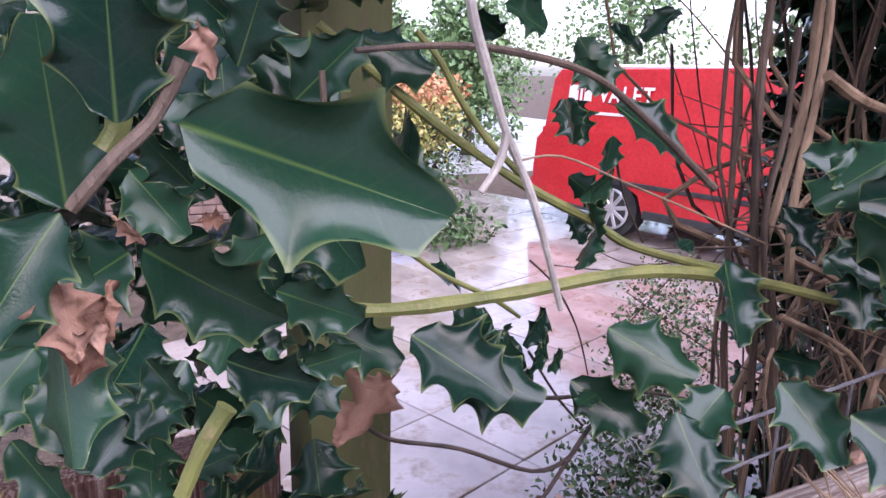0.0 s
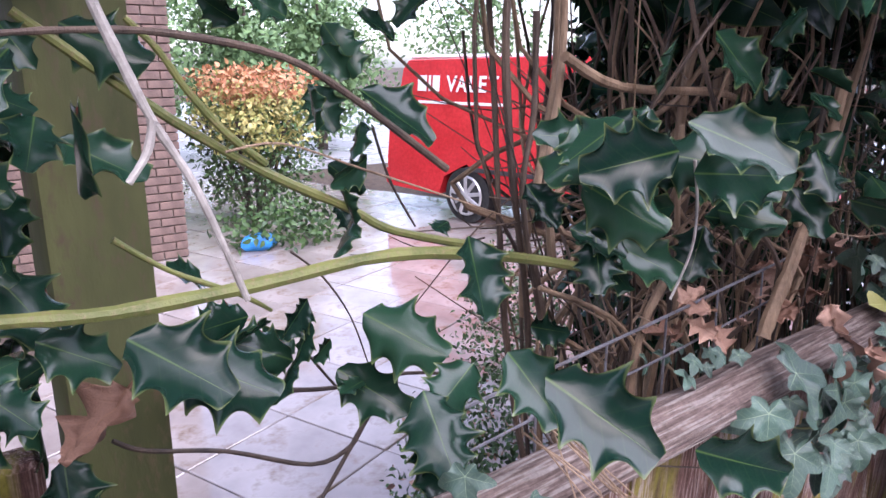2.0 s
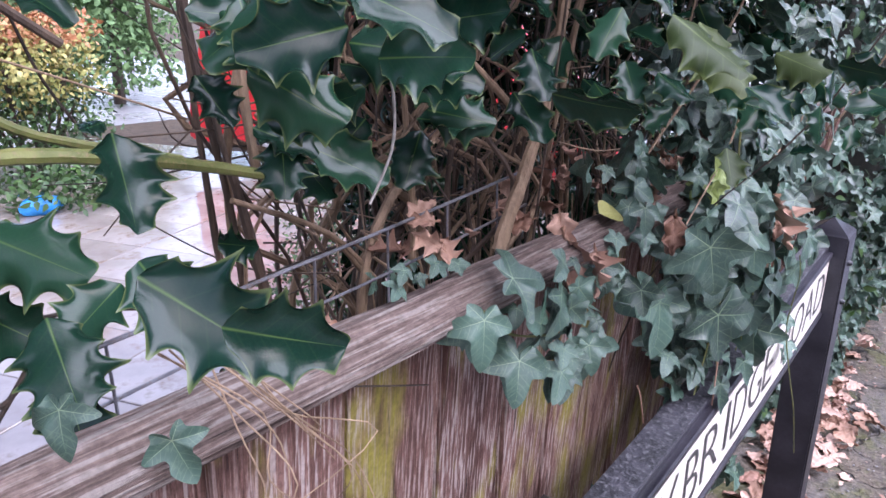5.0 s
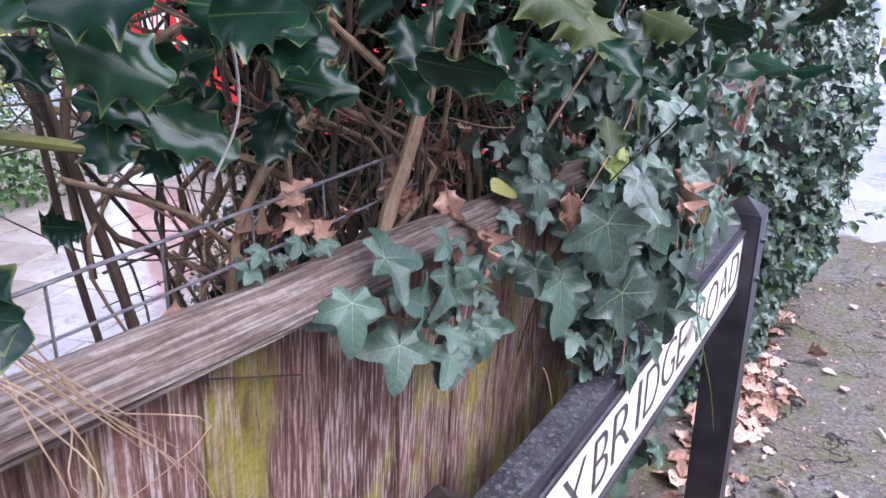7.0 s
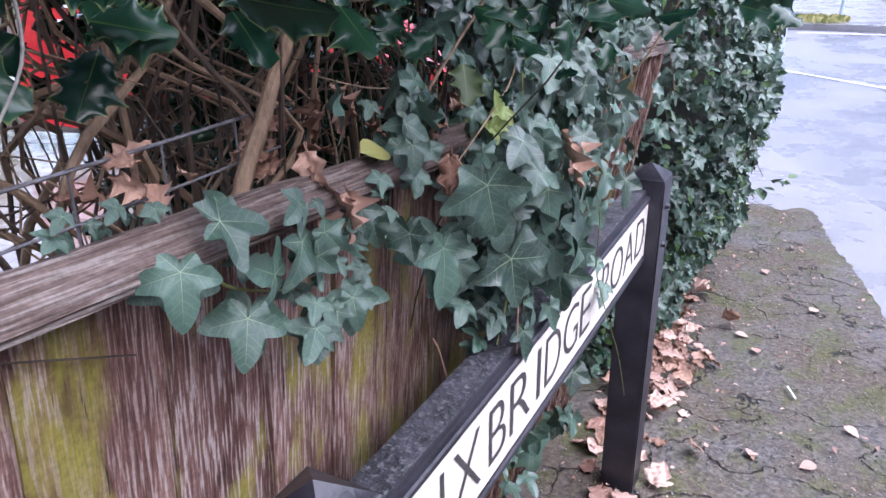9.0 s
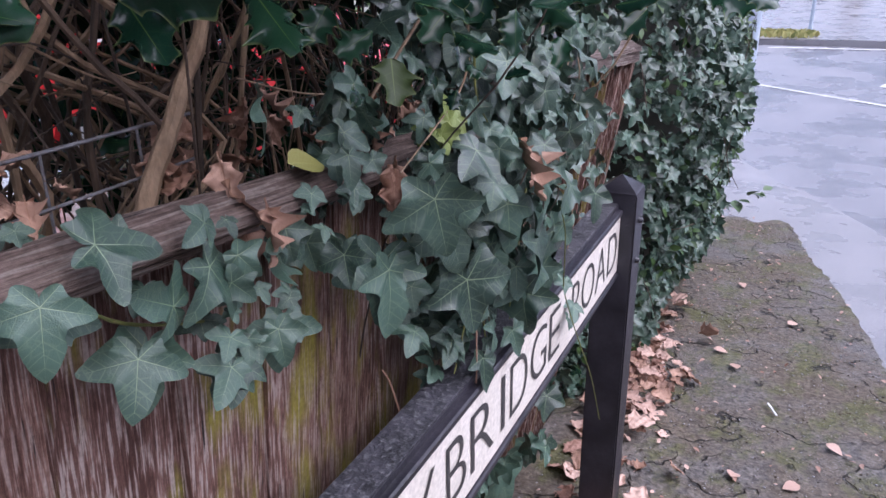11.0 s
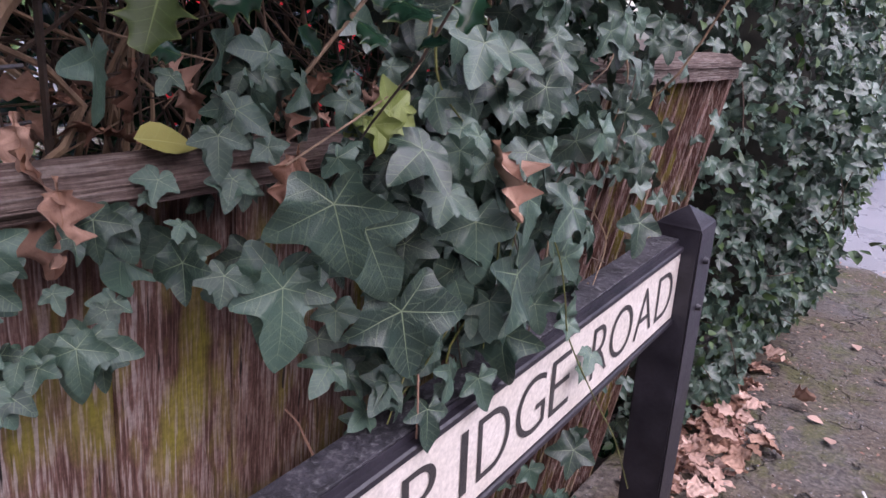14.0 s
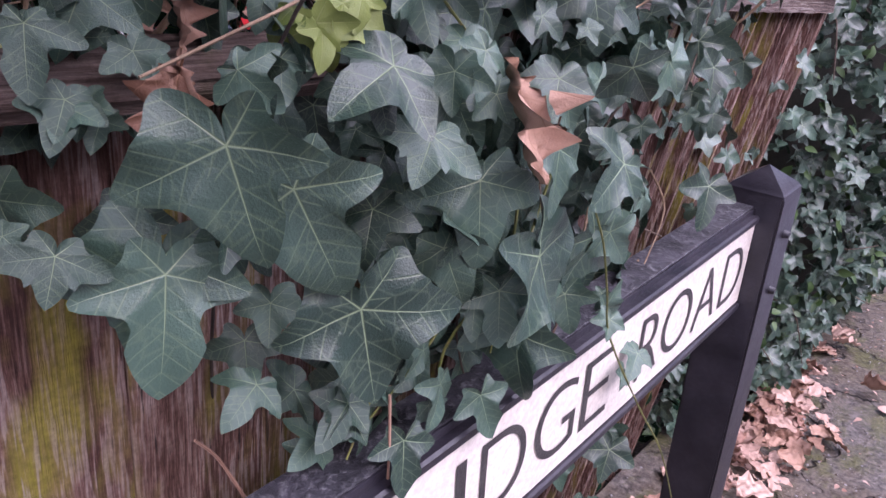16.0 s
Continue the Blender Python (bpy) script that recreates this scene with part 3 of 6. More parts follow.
# ---- where the foremost leaves and stems sit: stalk end and tip ----
IVY_KEY_A = [
    (-0.113, 1.237, 1.234, -0.101, 1.252, 1.155),
    (-0.125, 1.291, 1.197, -0.113, 1.324, 1.118),
    (-0.120, 1.347, 1.098, -0.108, 1.357, 1.008),
    (-0.180, 1.231, 1.148, -0.168, 1.211, 1.068),
    (-0.200, 1.303, 1.055, -0.188, 1.297, 1.019),
    (-0.135, 1.273, 1.271, -0.123, 1.273, 1.241),
    (-0.130, 1.362, 1.258, -0.118, 1.366, 1.223),
    (-0.105, 1.394, 1.222, -0.093, 1.364, 1.187),
    (-0.110, 1.461, 1.177, -0.098, 1.456, 1.109),
    (-0.070, 1.492, 1.260, -0.058, 1.470, 1.228),
    (-0.075, 1.515, 1.202, -0.063, 1.505, 1.147),
    (-0.085, 1.524, 1.104, -0.073, 1.574, 1.010),
    (-0.125, 1.441, 1.120, -0.113, 1.464, 1.058),
    (-0.150, 1.365, 0.986, -0.138, 1.325, 0.971),
]
IVY_KEY_B = [
    (-0.120, 1.446, 0.992, -0.108, 1.422, 0.953),
    (-0.115, 1.397, 0.961, -0.103, 1.388, 0.915),
    (-0.110, 1.543, 1.012, -0.098, 1.545, 0.920),
    (-0.105, 1.487, 0.970, -0.093, 1.497, 0.926),
    (-0.100, 1.785, 0.871, -0.088, 1.766, 0.852),
    (-0.085, 1.689, 0.986, -0.075, 1.672, 0.962),
    (-0.060, 1.604, 1.180, -0.048, 1.545, 1.153),
    (-0.120, 2.013, 1.071, -0.108, 1.986, 1.009),
    (-0.190, 1.189, 1.249, -0.178, 1.174, 1.224),
    (-0.185, 1.172, 1.289, -0.173, 1.164, 1.256),
    (-0.190, 1.229, 1.273, -0.178, 1.233, 1.252),
    (-0.090, 1.729, 1.259, -0.078, 1.771, 1.221),
    (-0.070, 1.609, 1.262, -0.058, 1.645, 1.222),
    (-0.100, 1.439, 1.278, -0.088, 1.420, 1.248),
]
IVY_KEY_C = [
    (-0.200, 1.152, 1.176, -0.188, 1.161, 1.161),
    (-0.190, 1.342, 0.999, -0.178, 1.305, 0.995),
    (-0.180, 1.352, 0.937, -0.168, 1.318, 0.923),
    (-0.150, 1.348, 1.253, -0.138, 1.338, 1.227),
    (-0.170, 1.414, 1.193, -0.158, 1.391, 1.173),
    (-0.150, 1.384, 1.158, -0.138, 1.363, 1.122),
    (-0.130, 1.524, 1.097, -0.118, 1.530, 1.069),
    (-0.090, 1.628, 1.096, -0.078, 1.694, 1.045),
    (-0.110, 1.549, 1.051, -0.098, 1.578, 0.972),
    (-0.100, 1.607, 1.037, -0.088, 1.611, 0.990),
    (-0.130, 1.498, 1.049, -0.118, 1.482, 1.025),
    (-0.150, 1.449, 1.001, -0.138, 1.408, 0.989),
    (-0.160, 1.431, 0.992, -0.148, 1.463, 0.990),
    (-0.080, 1.641, 1.101, -0.068, 1.668, 1.062),
]
IVY_KEY_D = [
    (-0.080, 1.540, 1.294, -0.068, 1.541, 1.281),
    (-0.100, 1.505, 1.301, -0.088, 1.522, 1.285),
    (-0.140, 1.462, 1.280, -0.128, 1.438, 1.254),
    (-0.150, 1.437, 1.263, -0.138, 1.413, 1.250),
    (-0.185, 0.982, 1.207, -0.173, 1.002, 1.182),
    (-0.180, 0.987, 1.232, -0.168, 1.005, 1.205),
    (-0.190, 1.072, 1.235, -0.178, 1.088, 1.217),
    (-0.185, 1.039, 1.139, -0.173, 1.034, 1.102),
    (-0.185, 0.985, 1.125, -0.173, 0.960, 1.102),
    (-0.190, 1.002, 1.144, -0.178, 0.988, 1.128),
    (-0.190, 1.066, 1.161, -0.178, 1.065, 1.144),
    (-0.200, 1.088, 1.232, -0.188, 1.097, 1.213),
    (-0.180, 1.042, 1.228, -0.168, 1.014, 1.231),
    (-0.190, 0.987, 1.263, -0.178, 0.987, 1.249),
]
IVY_KEY_E = [
    (-0.200, 1.124, 1.255, -0.188, 1.109, 1.235),
    (-0.200, 1.203, 1.244, -0.188, 1.189, 1.222),
    (-0.190, 1.320, 1.085, -0.178, 1.308, 1.051),
    (-0.200, 1.033, 1.181, -0.188, 1.034, 1.167),
    (-0.190, 0.982, 1.179, -0.178, 0.979, 1.169),
    (-0.170, 1.350, 0.956, -0.158, 1.317, 0.953),
    (-0.150, 1.378, 0.982, -0.138, 1.333, 0.976),
    (-0.212, 0.825, 1.228, -0.200, 0.815, 1.189),
    (-0.205, 0.901, 1.171, -0.193, 0.878, 1.122),
    (-0.205, 0.982, 1.118, -0.193, 0.960, 1.093),
    (-0.200, 1.066, 1.116, -0.188, 1.058, 1.087),
    (-0.220, 0.897, 1.255, -0.208, 0.933, 1.252),
    (-0.205, 0.976, 1.207, -0.193, 1.010, 1.171),
    (-0.180, 1.170, 1.166, -0.168, 1.156, 1.136),
]
IVY_KEY_F = [
    (-0.170, 1.228, 1.142, -0.158, 1.215, 1.069),
    (-0.200, 0.993, 1.145, -0.188, 0.987, 1.125),
    (-0.205, 1.084, 1.218, -0.193, 1.088, 1.195),
    (-0.200, 1.212, 1.234, -0.188, 1.198, 1.218),
    (-0.210, 0.965, 1.173, -0.198, 0.958, 1.153),
    (-0.300, 0.883, 1.257, -0.288, 0.881, 1.244),
    (-0.340, 0.854, 1.247, -0.328, 0.838, 1.245),
    (-0.340, 0.818, 1.247, -0.328, 0.800, 1.241),
    (-0.340, 0.880, 1.255, -0.328, 0.873, 1.250),
    (-0.215, 0.988, 1.254, -0.203, 0.977, 1.243),
    (-0.215, 0.913, 1.220, -0.203, 0.892, 1.209),
    (-0.220, 1.218, 1.304, -0.208, 1.191, 1.263),
    (-0.200, 1.143, 1.214, -0.188, 1.130, 1.205),
    (-0.200, 1.080, 1.161, -0.188, 1.067, 1.144),
]
IVY_KEY_G = [
    (-0.160, 1.266, 1.165, -0.148, 1.297, 1.133),
    (-0.120, 1.368, 1.268, -0.108, 1.301, 1.242),
    (-0.130, 1.257, 1.270, -0.118, 1.277, 1.246),
    (-0.170, 1.292, 1.035, -0.158, 1.259, 1.024),
    (-0.160, 1.666, 1.418, -0.148, 1.670, 1.372),
    (-0.150, 1.512, 1.355, -0.138, 1.498, 1.323),
    (-0.120, 1.742, 1.268, -0.108, 1.770, 1.215),
    (-0.120, 1.647, 1.241, -0.108, 1.651, 1.202),
    (-0.170, 1.524, 1.300, -0.158, 1.436, 1.295),
    (-0.140, 1.829, 1.394, -0.128, 1.864, 1.340),
    (-0.100, 1.457, 1.246, -0.088, 1.466, 1.220),
    (-0.240, 2.141, 0.485, -0.228, 2.096, 0.414),
    (-0.260, 2.055, 0.382, -0.248, 2.062, 0.292),
    (-0.270, 1.914, 0.376, -0.258, 1.938, 0.278),
]
IVY_KEY_H = [
    (-0.270, 1.733, 0.378, -0.258, 1.742, 0.344),
    (-0.155, 1.113, 1.198, -0.143, 1.103, 1.158),
    (-0.195, 1.043, 1.132, -0.183, 1.035, 1.096),
    (-0.200, 1.082, 1.224, -0.188, 1.095, 1.195),
    (-0.215, 1.188, 1.283, -0.203, 1.178, 1.252),
    (-0.200, 1.242, 1.272, -0.188, 1.242, 1.255),
    (-0.190, 1.189, 1.245, -0.178, 1.174, 1.226),
    (-0.200, 1.112, 1.243, -0.188, 1.115, 1.235),
    (-0.160, 1.308, 1.270, -0.148, 1.301, 1.243),
    (-0.120, 1.465, 1.373, -0.108, 1.427, 1.331),
    (-0.100, 1.575, 1.325, -0.088, 1.586, 1.274),
    (-0.090, 1.739, 1.256, -0.078, 1.741, 1.224),
    (-0.100, 1.880, 1.244, -0.088, 1.868, 1.200),
    (-0.200, 1.406, 1.342, -0.188, 1.406, 1.319),
]
IVY_KEY_I = [
    (-0.170, 1.478, 1.311, -0.158, 1.500, 1.291),
    (-0.260, 1.252, 1.314, -0.248, 1.242, 1.282),
    (-0.120, 1.835, 1.368, -0.108, 1.894, 1.358),
    (-0.150, 1.365, 0.995, -0.138, 1.327, 0.977),
    (-0.100, 1.825, 0.884, -0.088, 1.790, 0.870),
    (-0.140, 1.550, 1.363, -0.128, 1.502, 1.329),
    (-0.120, 1.625, 1.385, -0.108, 1.622, 1.361),
    (-0.140, 1.490, 1.252, -0.128, 1.465, 1.233),
]
IVY_KEY_J = [
    (-0.186, 0.807, 1.249, -0.174, 0.795, 1.206),
    (-0.186, 0.876, 1.180, -0.174, 0.856, 1.140),
    (-0.186, 0.959, 1.229, -0.174, 0.989, 1.180),
    (-0.186, 0.854, 1.279, -0.174, 0.902, 1.268),
    (-0.186, 0.973, 1.128, -0.174, 0.944, 1.106),
    (-0.186, 1.050, 1.142, -0.174, 1.036, 1.103),
    (-0.186, 0.975, 1.157, -0.174, 0.954, 1.143),
    (-0.186, 1.061, 1.236, -0.174, 1.056, 1.201),
    (-0.186, 0.958, 1.268, -0.174, 0.928, 1.260),
    (-0.186, 0.916, 1.209, -0.174, 0.872, 1.235),
    (-0.186, 1.011, 1.133, -0.174, 0.995, 1.115),
]
IVY_KEY_K = [
    (-0.200, 0.429, 1.319, -0.190, 0.422, 1.296),
    (-0.200, 0.490, 1.270, -0.190, 0.497, 1.241),
    (-0.236, 0.749, 1.303, -0.228, 0.735, 1.296),
    (-0.236, 0.770, 1.291, -0.228, 0.769, 1.281),
    (-0.236, 0.795, 1.298, -0.228, 0.780, 1.291),
    (-0.236, 0.831, 1.288, -0.228, 0.828, 1.275),
    (-0.236, 0.740, 1.289, -0.228, 0.726, 1.284),
]
IVY_KEY = IVY_KEY_A + IVY_KEY_B + IVY_KEY_C + IVY_KEY_D + IVY_KEY_E + IVY_KEY_F + IVY_KEY_G + IVY_KEY_H + IVY_KEY_I + IVY_KEY_J + IVY_KEY_K
YOUNG_KEY_A = [
    (-0.150, 1.333, 1.289, -0.140, 1.326, 1.263),
    (-0.150, 1.366, 1.308, -0.140, 1.353, 1.290),
    (-0.170, 1.318, 1.300, -0.170, 1.309, 1.277),
    (-0.150, 1.350, 1.304, -0.150, 1.389, 1.325),
    (-0.150, 1.328, 1.292, -0.150, 1.342, 1.259),
    (-0.160, 1.317, 1.299, -0.160, 1.303, 1.288),
]
YOUNG_KEY = YOUNG_KEY_A
HOLLY_NEAR_A = [
    (-0.079, 0.089, 1.574, -0.062, 0.140, 1.555),
    (-0.080, 0.078, 1.574, -0.075, 0.078, 1.607),
    (-0.079, 0.067, 1.558, -0.071, 0.051, 1.536),
    (-0.098, 0.068, 1.555, -0.096, 0.066, 1.594),
    (-0.115, 0.083, 1.541, -0.104, 0.115, 1.520),
    (-0.126, 0.118, 1.523, -0.116, 0.141, 1.514),
    (-0.093, 0.064, 1.534, -0.076, 0.065, 1.507),
    (-0.191, 0.086, 1.482, -0.175, 0.097, 1.469),
    (-0.205, 0.116, 1.471, -0.184, 0.146, 1.462),
    (-0.110, 0.061, 1.567, -0.105, 0.054, 1.592),
    (-0.248, 0.136, 1.451, -0.224, 0.137, 1.427),
    (-0.131, 0.061, 1.589, -0.123, 0.049, 1.569),
    (-0.180, 0.096, 1.588, -0.172, 0.085, 1.613),
    (-0.225, 0.130, 1.585, -0.212, 0.139, 1.617),
]
HOLLY_NEAR_B = [
    (-0.138, 0.056, 1.511, -0.123, 0.041, 1.498),
    (-0.178, 0.073, 1.505, -0.156, 0.056, 1.471),
    (-0.203, 0.084, 1.459, -0.186, 0.065, 1.445),
    (-0.207, 0.102, 1.473, -0.190, 0.080, 1.452),
    (-0.316, 0.177, 1.567, -0.294, 0.208, 1.603),
    (-0.200, 0.041, 1.456, -0.181, 0.057, 1.436),
    (-0.301, 0.160, 1.539, -0.266, 0.196, 1.484),
    (-0.181, 0.074, 1.584, -0.173, 0.055, 1.574),
    (-0.285, 0.171, 1.427, -0.268, 0.197, 1.439),
    (-0.214, 0.115, 1.497, -0.207, 0.136, 1.520),
    (-0.228, 0.072, 1.540, -0.221, 0.059, 1.568),
    (-0.248, 0.089, 1.543, -0.232, 0.108, 1.517),
    (-0.224, 0.054, 1.523, -0.211, 0.071, 1.507),
    (-0.279, 0.110, 1.574, -0.264, 0.134, 1.599),
]
HOLLY_NEAR_C = [
    (-0.225, 0.110, 1.539, -0.220, 0.093, 1.559),
    (-0.244, 0.137, 1.598, -0.237, 0.114, 1.616),
    (-0.359, 0.195, 1.524, -0.353, 0.181, 1.566),
    (-0.239, 0.057, 1.419, -0.235, 0.080, 1.435),
    (-0.275, 0.105, 1.384, -0.265, 0.129, 1.396),
]
HOLLY_NEAR = HOLLY_NEAR_A + HOLLY_NEAR_B + HOLLY_NEAR_C
HOLLY_KEY_A = [
    (-0.451, 0.512, 1.559, -0.416, 0.569, 1.511),
    (-0.340, 0.548, 1.438, -0.308, 0.542, 1.369),
    (-0.383, 0.466, 1.373, -0.322, 0.511, 1.341),
    (-0.240, 0.503, 1.375, -0.189, 0.509, 1.335),
    (-0.161, 0.460, 1.395, -0.099, 0.495, 1.355),
    (-0.300, 0.521, 1.340, -0.293, 0.472, 1.310),
    (-0.420, 0.459, 1.310, -0.362, 0.500, 1.275),
    (-0.369, 0.299, 1.383, -0.324, 0.359, 1.350),
    (-0.500, 0.456, 1.316, -0.493, 0.390, 1.304),
    (-0.263, 0.652, 1.537, -0.306, 0.604, 1.486),
    (-0.187, 0.629, 1.541, -0.122, 0.670, 1.510),
    (-0.270, 0.775, 1.480, -0.204, 0.820, 1.466),
    (-0.270, 0.821, 1.438, -0.213, 0.853, 1.427),
    (-0.300, 0.654, 1.440, -0.234, 0.691, 1.463),
]
HOLLY_KEY_B = [
    (-0.300, 0.669, 1.427, -0.275, 0.650, 1.381),
    (-0.166, 0.872, 1.457, -0.090, 0.899, 1.443),
    (-0.220, 0.989, 1.533, -0.182, 1.003, 1.490),
    (-0.240, 0.955, 1.493, -0.207, 0.937, 1.443),
    (-0.300, 0.734, 1.544, -0.293, 0.712, 1.510),
    (-0.480, 0.489, 1.598, -0.454, 0.499, 1.570),
    (-0.500, 0.489, 1.562, -0.473, 0.495, 1.519),
    (-0.500, 0.502, 1.487, -0.464, 0.521, 1.462),
    (-0.520, 0.521, 1.445, -0.508, 0.533, 1.412),
    (-0.400, 0.574, 1.437, -0.391, 0.550, 1.434),
    (-0.340, 0.628, 1.336, -0.300, 0.640, 1.338),
    (-0.300, 0.475, 1.292, -0.251, 0.460, 1.243),
    (-0.250, 0.879, 1.579, -0.246, 0.855, 1.552),
    (-0.150, 0.947, 1.503, -0.118, 0.932, 1.495),
]
HOLLY_KEY_C = [
    (-0.420, 0.207, 1.568, -0.397, 0.240, 1.552),
    (-0.420, 0.253, 1.533, -0.386, 0.300, 1.505),
    (-0.450, 0.174, 1.519, -0.423, 0.224, 1.495),
    (-0.420, 0.199, 1.466, -0.395, 0.214, 1.446),
    (-0.380, 0.173, 1.403, -0.355, 0.149, 1.381),
    (-0.400, 0.221, 1.402, -0.364, 0.264, 1.383),
    (-0.380, 0.181, 1.389, -0.347, 0.210, 1.363),
    (-0.364, 0.270, 1.403, -0.311, 0.321, 1.367),
    (-0.450, 0.431, 1.316, -0.467, 0.371, 1.347),
    (-0.500, 0.503, 1.619, -0.465, 0.519, 1.572),
    (-0.500, 0.466, 1.623, -0.498, 0.420, 1.645),
    (-0.500, 0.420, 1.617, -0.492, 0.385, 1.634),
    (-0.500, 0.279, 1.612, -0.465, 0.333, 1.582),
    (-0.450, 0.233, 1.609, -0.430, 0.248, 1.579),
]
HOLLY_KEY_D = [
    (-0.400, 0.186, 1.606, -0.383, 0.200, 1.583),
    (-0.400, 0.169, 1.560, -0.381, 0.195, 1.546),
    (-0.350, 0.155, 1.484, -0.328, 0.145, 1.455),
    (-0.300, 0.156, 1.436, -0.276, 0.141, 1.412),
    (-0.400, 0.475, 1.301, -0.392, 0.446, 1.300),
    (-0.300, 0.469, 1.331, -0.245, 0.459, 1.281),
    (-0.330, 0.702, 1.527, -0.270, 0.715, 1.510),
    (-0.330, 0.799, 1.426, -0.338, 0.750, 1.382),
    (-0.289, 0.849, 1.517, -0.208, 0.862, 1.529),
    (-0.232, 0.712, 1.490, -0.153, 0.730, 1.495),
    (-0.320, 0.789, 1.459, -0.347, 0.735, 1.437),
    (-0.218, 0.667, 1.514, -0.268, 0.605, 1.494),
    (-0.300, 0.848, 1.413, -0.289, 0.809, 1.360),
    (-0.250, 0.850, 1.601, -0.214, 0.840, 1.630),
]
HOLLY_KEY_E = [
    (-0.500, 0.627, 1.651, -0.504, 0.587, 1.622),
    (-0.500, 0.584, 1.605, -0.500, 0.542, 1.631),
    (-0.292, 0.740, 1.500, -0.224, 0.785, 1.490),
    (-0.320, 0.756, 1.481, -0.275, 0.777, 1.473),
    (-0.281, 0.625, 1.484, -0.226, 0.671, 1.443),
    (-0.320, 0.656, 1.433, -0.275, 0.686, 1.413),
    (-0.312, 0.703, 1.414, -0.260, 0.757, 1.380),
    (-0.350, 0.626, 1.474, -0.319, 0.637, 1.435),
    (-0.280, 0.937, 1.481, -0.240, 0.939, 1.509),
    (-0.200, 1.102, 1.512, -0.155, 1.095, 1.501),
    (-0.330, 0.857, 1.454, -0.275, 0.878, 1.445),
    (-0.290, 0.830, 1.427, -0.220, 0.851, 1.425),
    (-0.280, 0.772, 1.507, -0.208, 0.798, 1.479),
    (-0.300, 0.659, 1.518, -0.322, 0.604, 1.523),
]
HOLLY_KEY_F = [
    (-0.300, 0.636, 1.532, -0.274, 0.634, 1.477),
    (-0.240, 1.106, 1.450, -0.182, 1.092, 1.398),
    (-0.280, 0.987, 1.443, -0.228, 0.978, 1.392),
    (-0.260, 0.962, 1.553, -0.221, 0.956, 1.525),
    (-0.270, 1.081, 1.503, -0.280, 1.039, 1.445),
    (-0.330, 0.717, 1.393, -0.292, 0.716, 1.366),
    (-0.330, 0.772, 1.429, -0.358, 0.707, 1.407),
]
HOLLY_KEY = HOLLY_KEY_A + HOLLY_KEY_B + HOLLY_KEY_C + HOLLY_KEY_D + HOLLY_KEY_E + HOLLY_KEY_F
HOLLY_EDGE = [
    (-0.450, 0.511, 1.531, -0.435, 0.492, 1.498),
    (-0.450, 0.517, 1.497, -0.435, 0.471, 1.477),
    (-0.450, 0.485, 1.473, -0.435, 0.493, 1.438),
    (-0.450, 0.499, 1.442, -0.435, 0.471, 1.409),
    (-0.450, 0.458, 1.565, -0.435, 0.457, 1.525),
    (-0.450, 0.448, 1.372, -0.435, 0.414, 1.346),
    (-0.450, 0.450, 1.349, -0.435, 0.423, 1.316),
    (-0.450, 0.431, 1.315, -0.435, 0.399, 1.285),
    (-0.450, 0.470, 1.327, -0.435, 0.443, 1.316),
    (-0.450, 0.390, 1.368, -0.435, 0.336, 1.370),
    (-0.450, 0.411, 1.358, -0.435, 0.363, 1.348),
    (-0.450, 0.354, 1.406, -0.435, 0.321, 1.427),
    (-0.450, 0.254, 1.398, -0.435, 0.218, 1.394),
    (-0.450, 0.235, 1.367, -0.435, 0.203, 1.359),
]
HOLLY_PALE_A = [
    (-0.025, 0.778, 1.526, 0.030, 0.774, 1.489),
    (-0.053, 0.911, 1.522, -0.004, 0.909, 1.466),
    (-0.002, 0.962, 1.498, 0.043, 0.954, 1.482),
    (-0.055, 1.043, 1.400, -0.037, 1.019, 1.366),
]
HOLLY_PALE = HOLLY_PALE_A
HOLLY_TOP_A = [
    (-0.033, 0.420, 1.418, -0.005, 0.452, 1.407),
    (-0.019, 0.832, 1.549, 0.027, 0.825, 1.541),
    (-0.051, 0.822, 1.549, -0.037, 0.808, 1.525),
    (-0.098, 0.858, 1.532, -0.106, 0.831, 1.492),
    (0.013, 0.837, 1.478, 0.047, 0.824, 1.459),
    (0.119, 0.937, 1.492, 0.147, 0.921, 1.508),
    (0.045, 0.975, 1.490, 0.086, 0.963, 1.483),
    (0.018, 1.122, 1.477, 0.023, 1.097, 1.446),
    (0.063, 1.029, 1.499, 0.050, 1.005, 1.471),
    (0.125, 0.937, 1.500, 0.108, 0.917, 1.488),
    (-0.109, 0.974, 1.475, -0.070, 0.967, 1.452),
    (-0.137, 0.960, 1.485, -0.116, 0.945, 1.451),
    (-0.066, 1.150, 1.443, -0.018, 1.136, 1.429),
    (-0.226, 1.203, 1.441, -0.228, 1.168, 1.403),
]
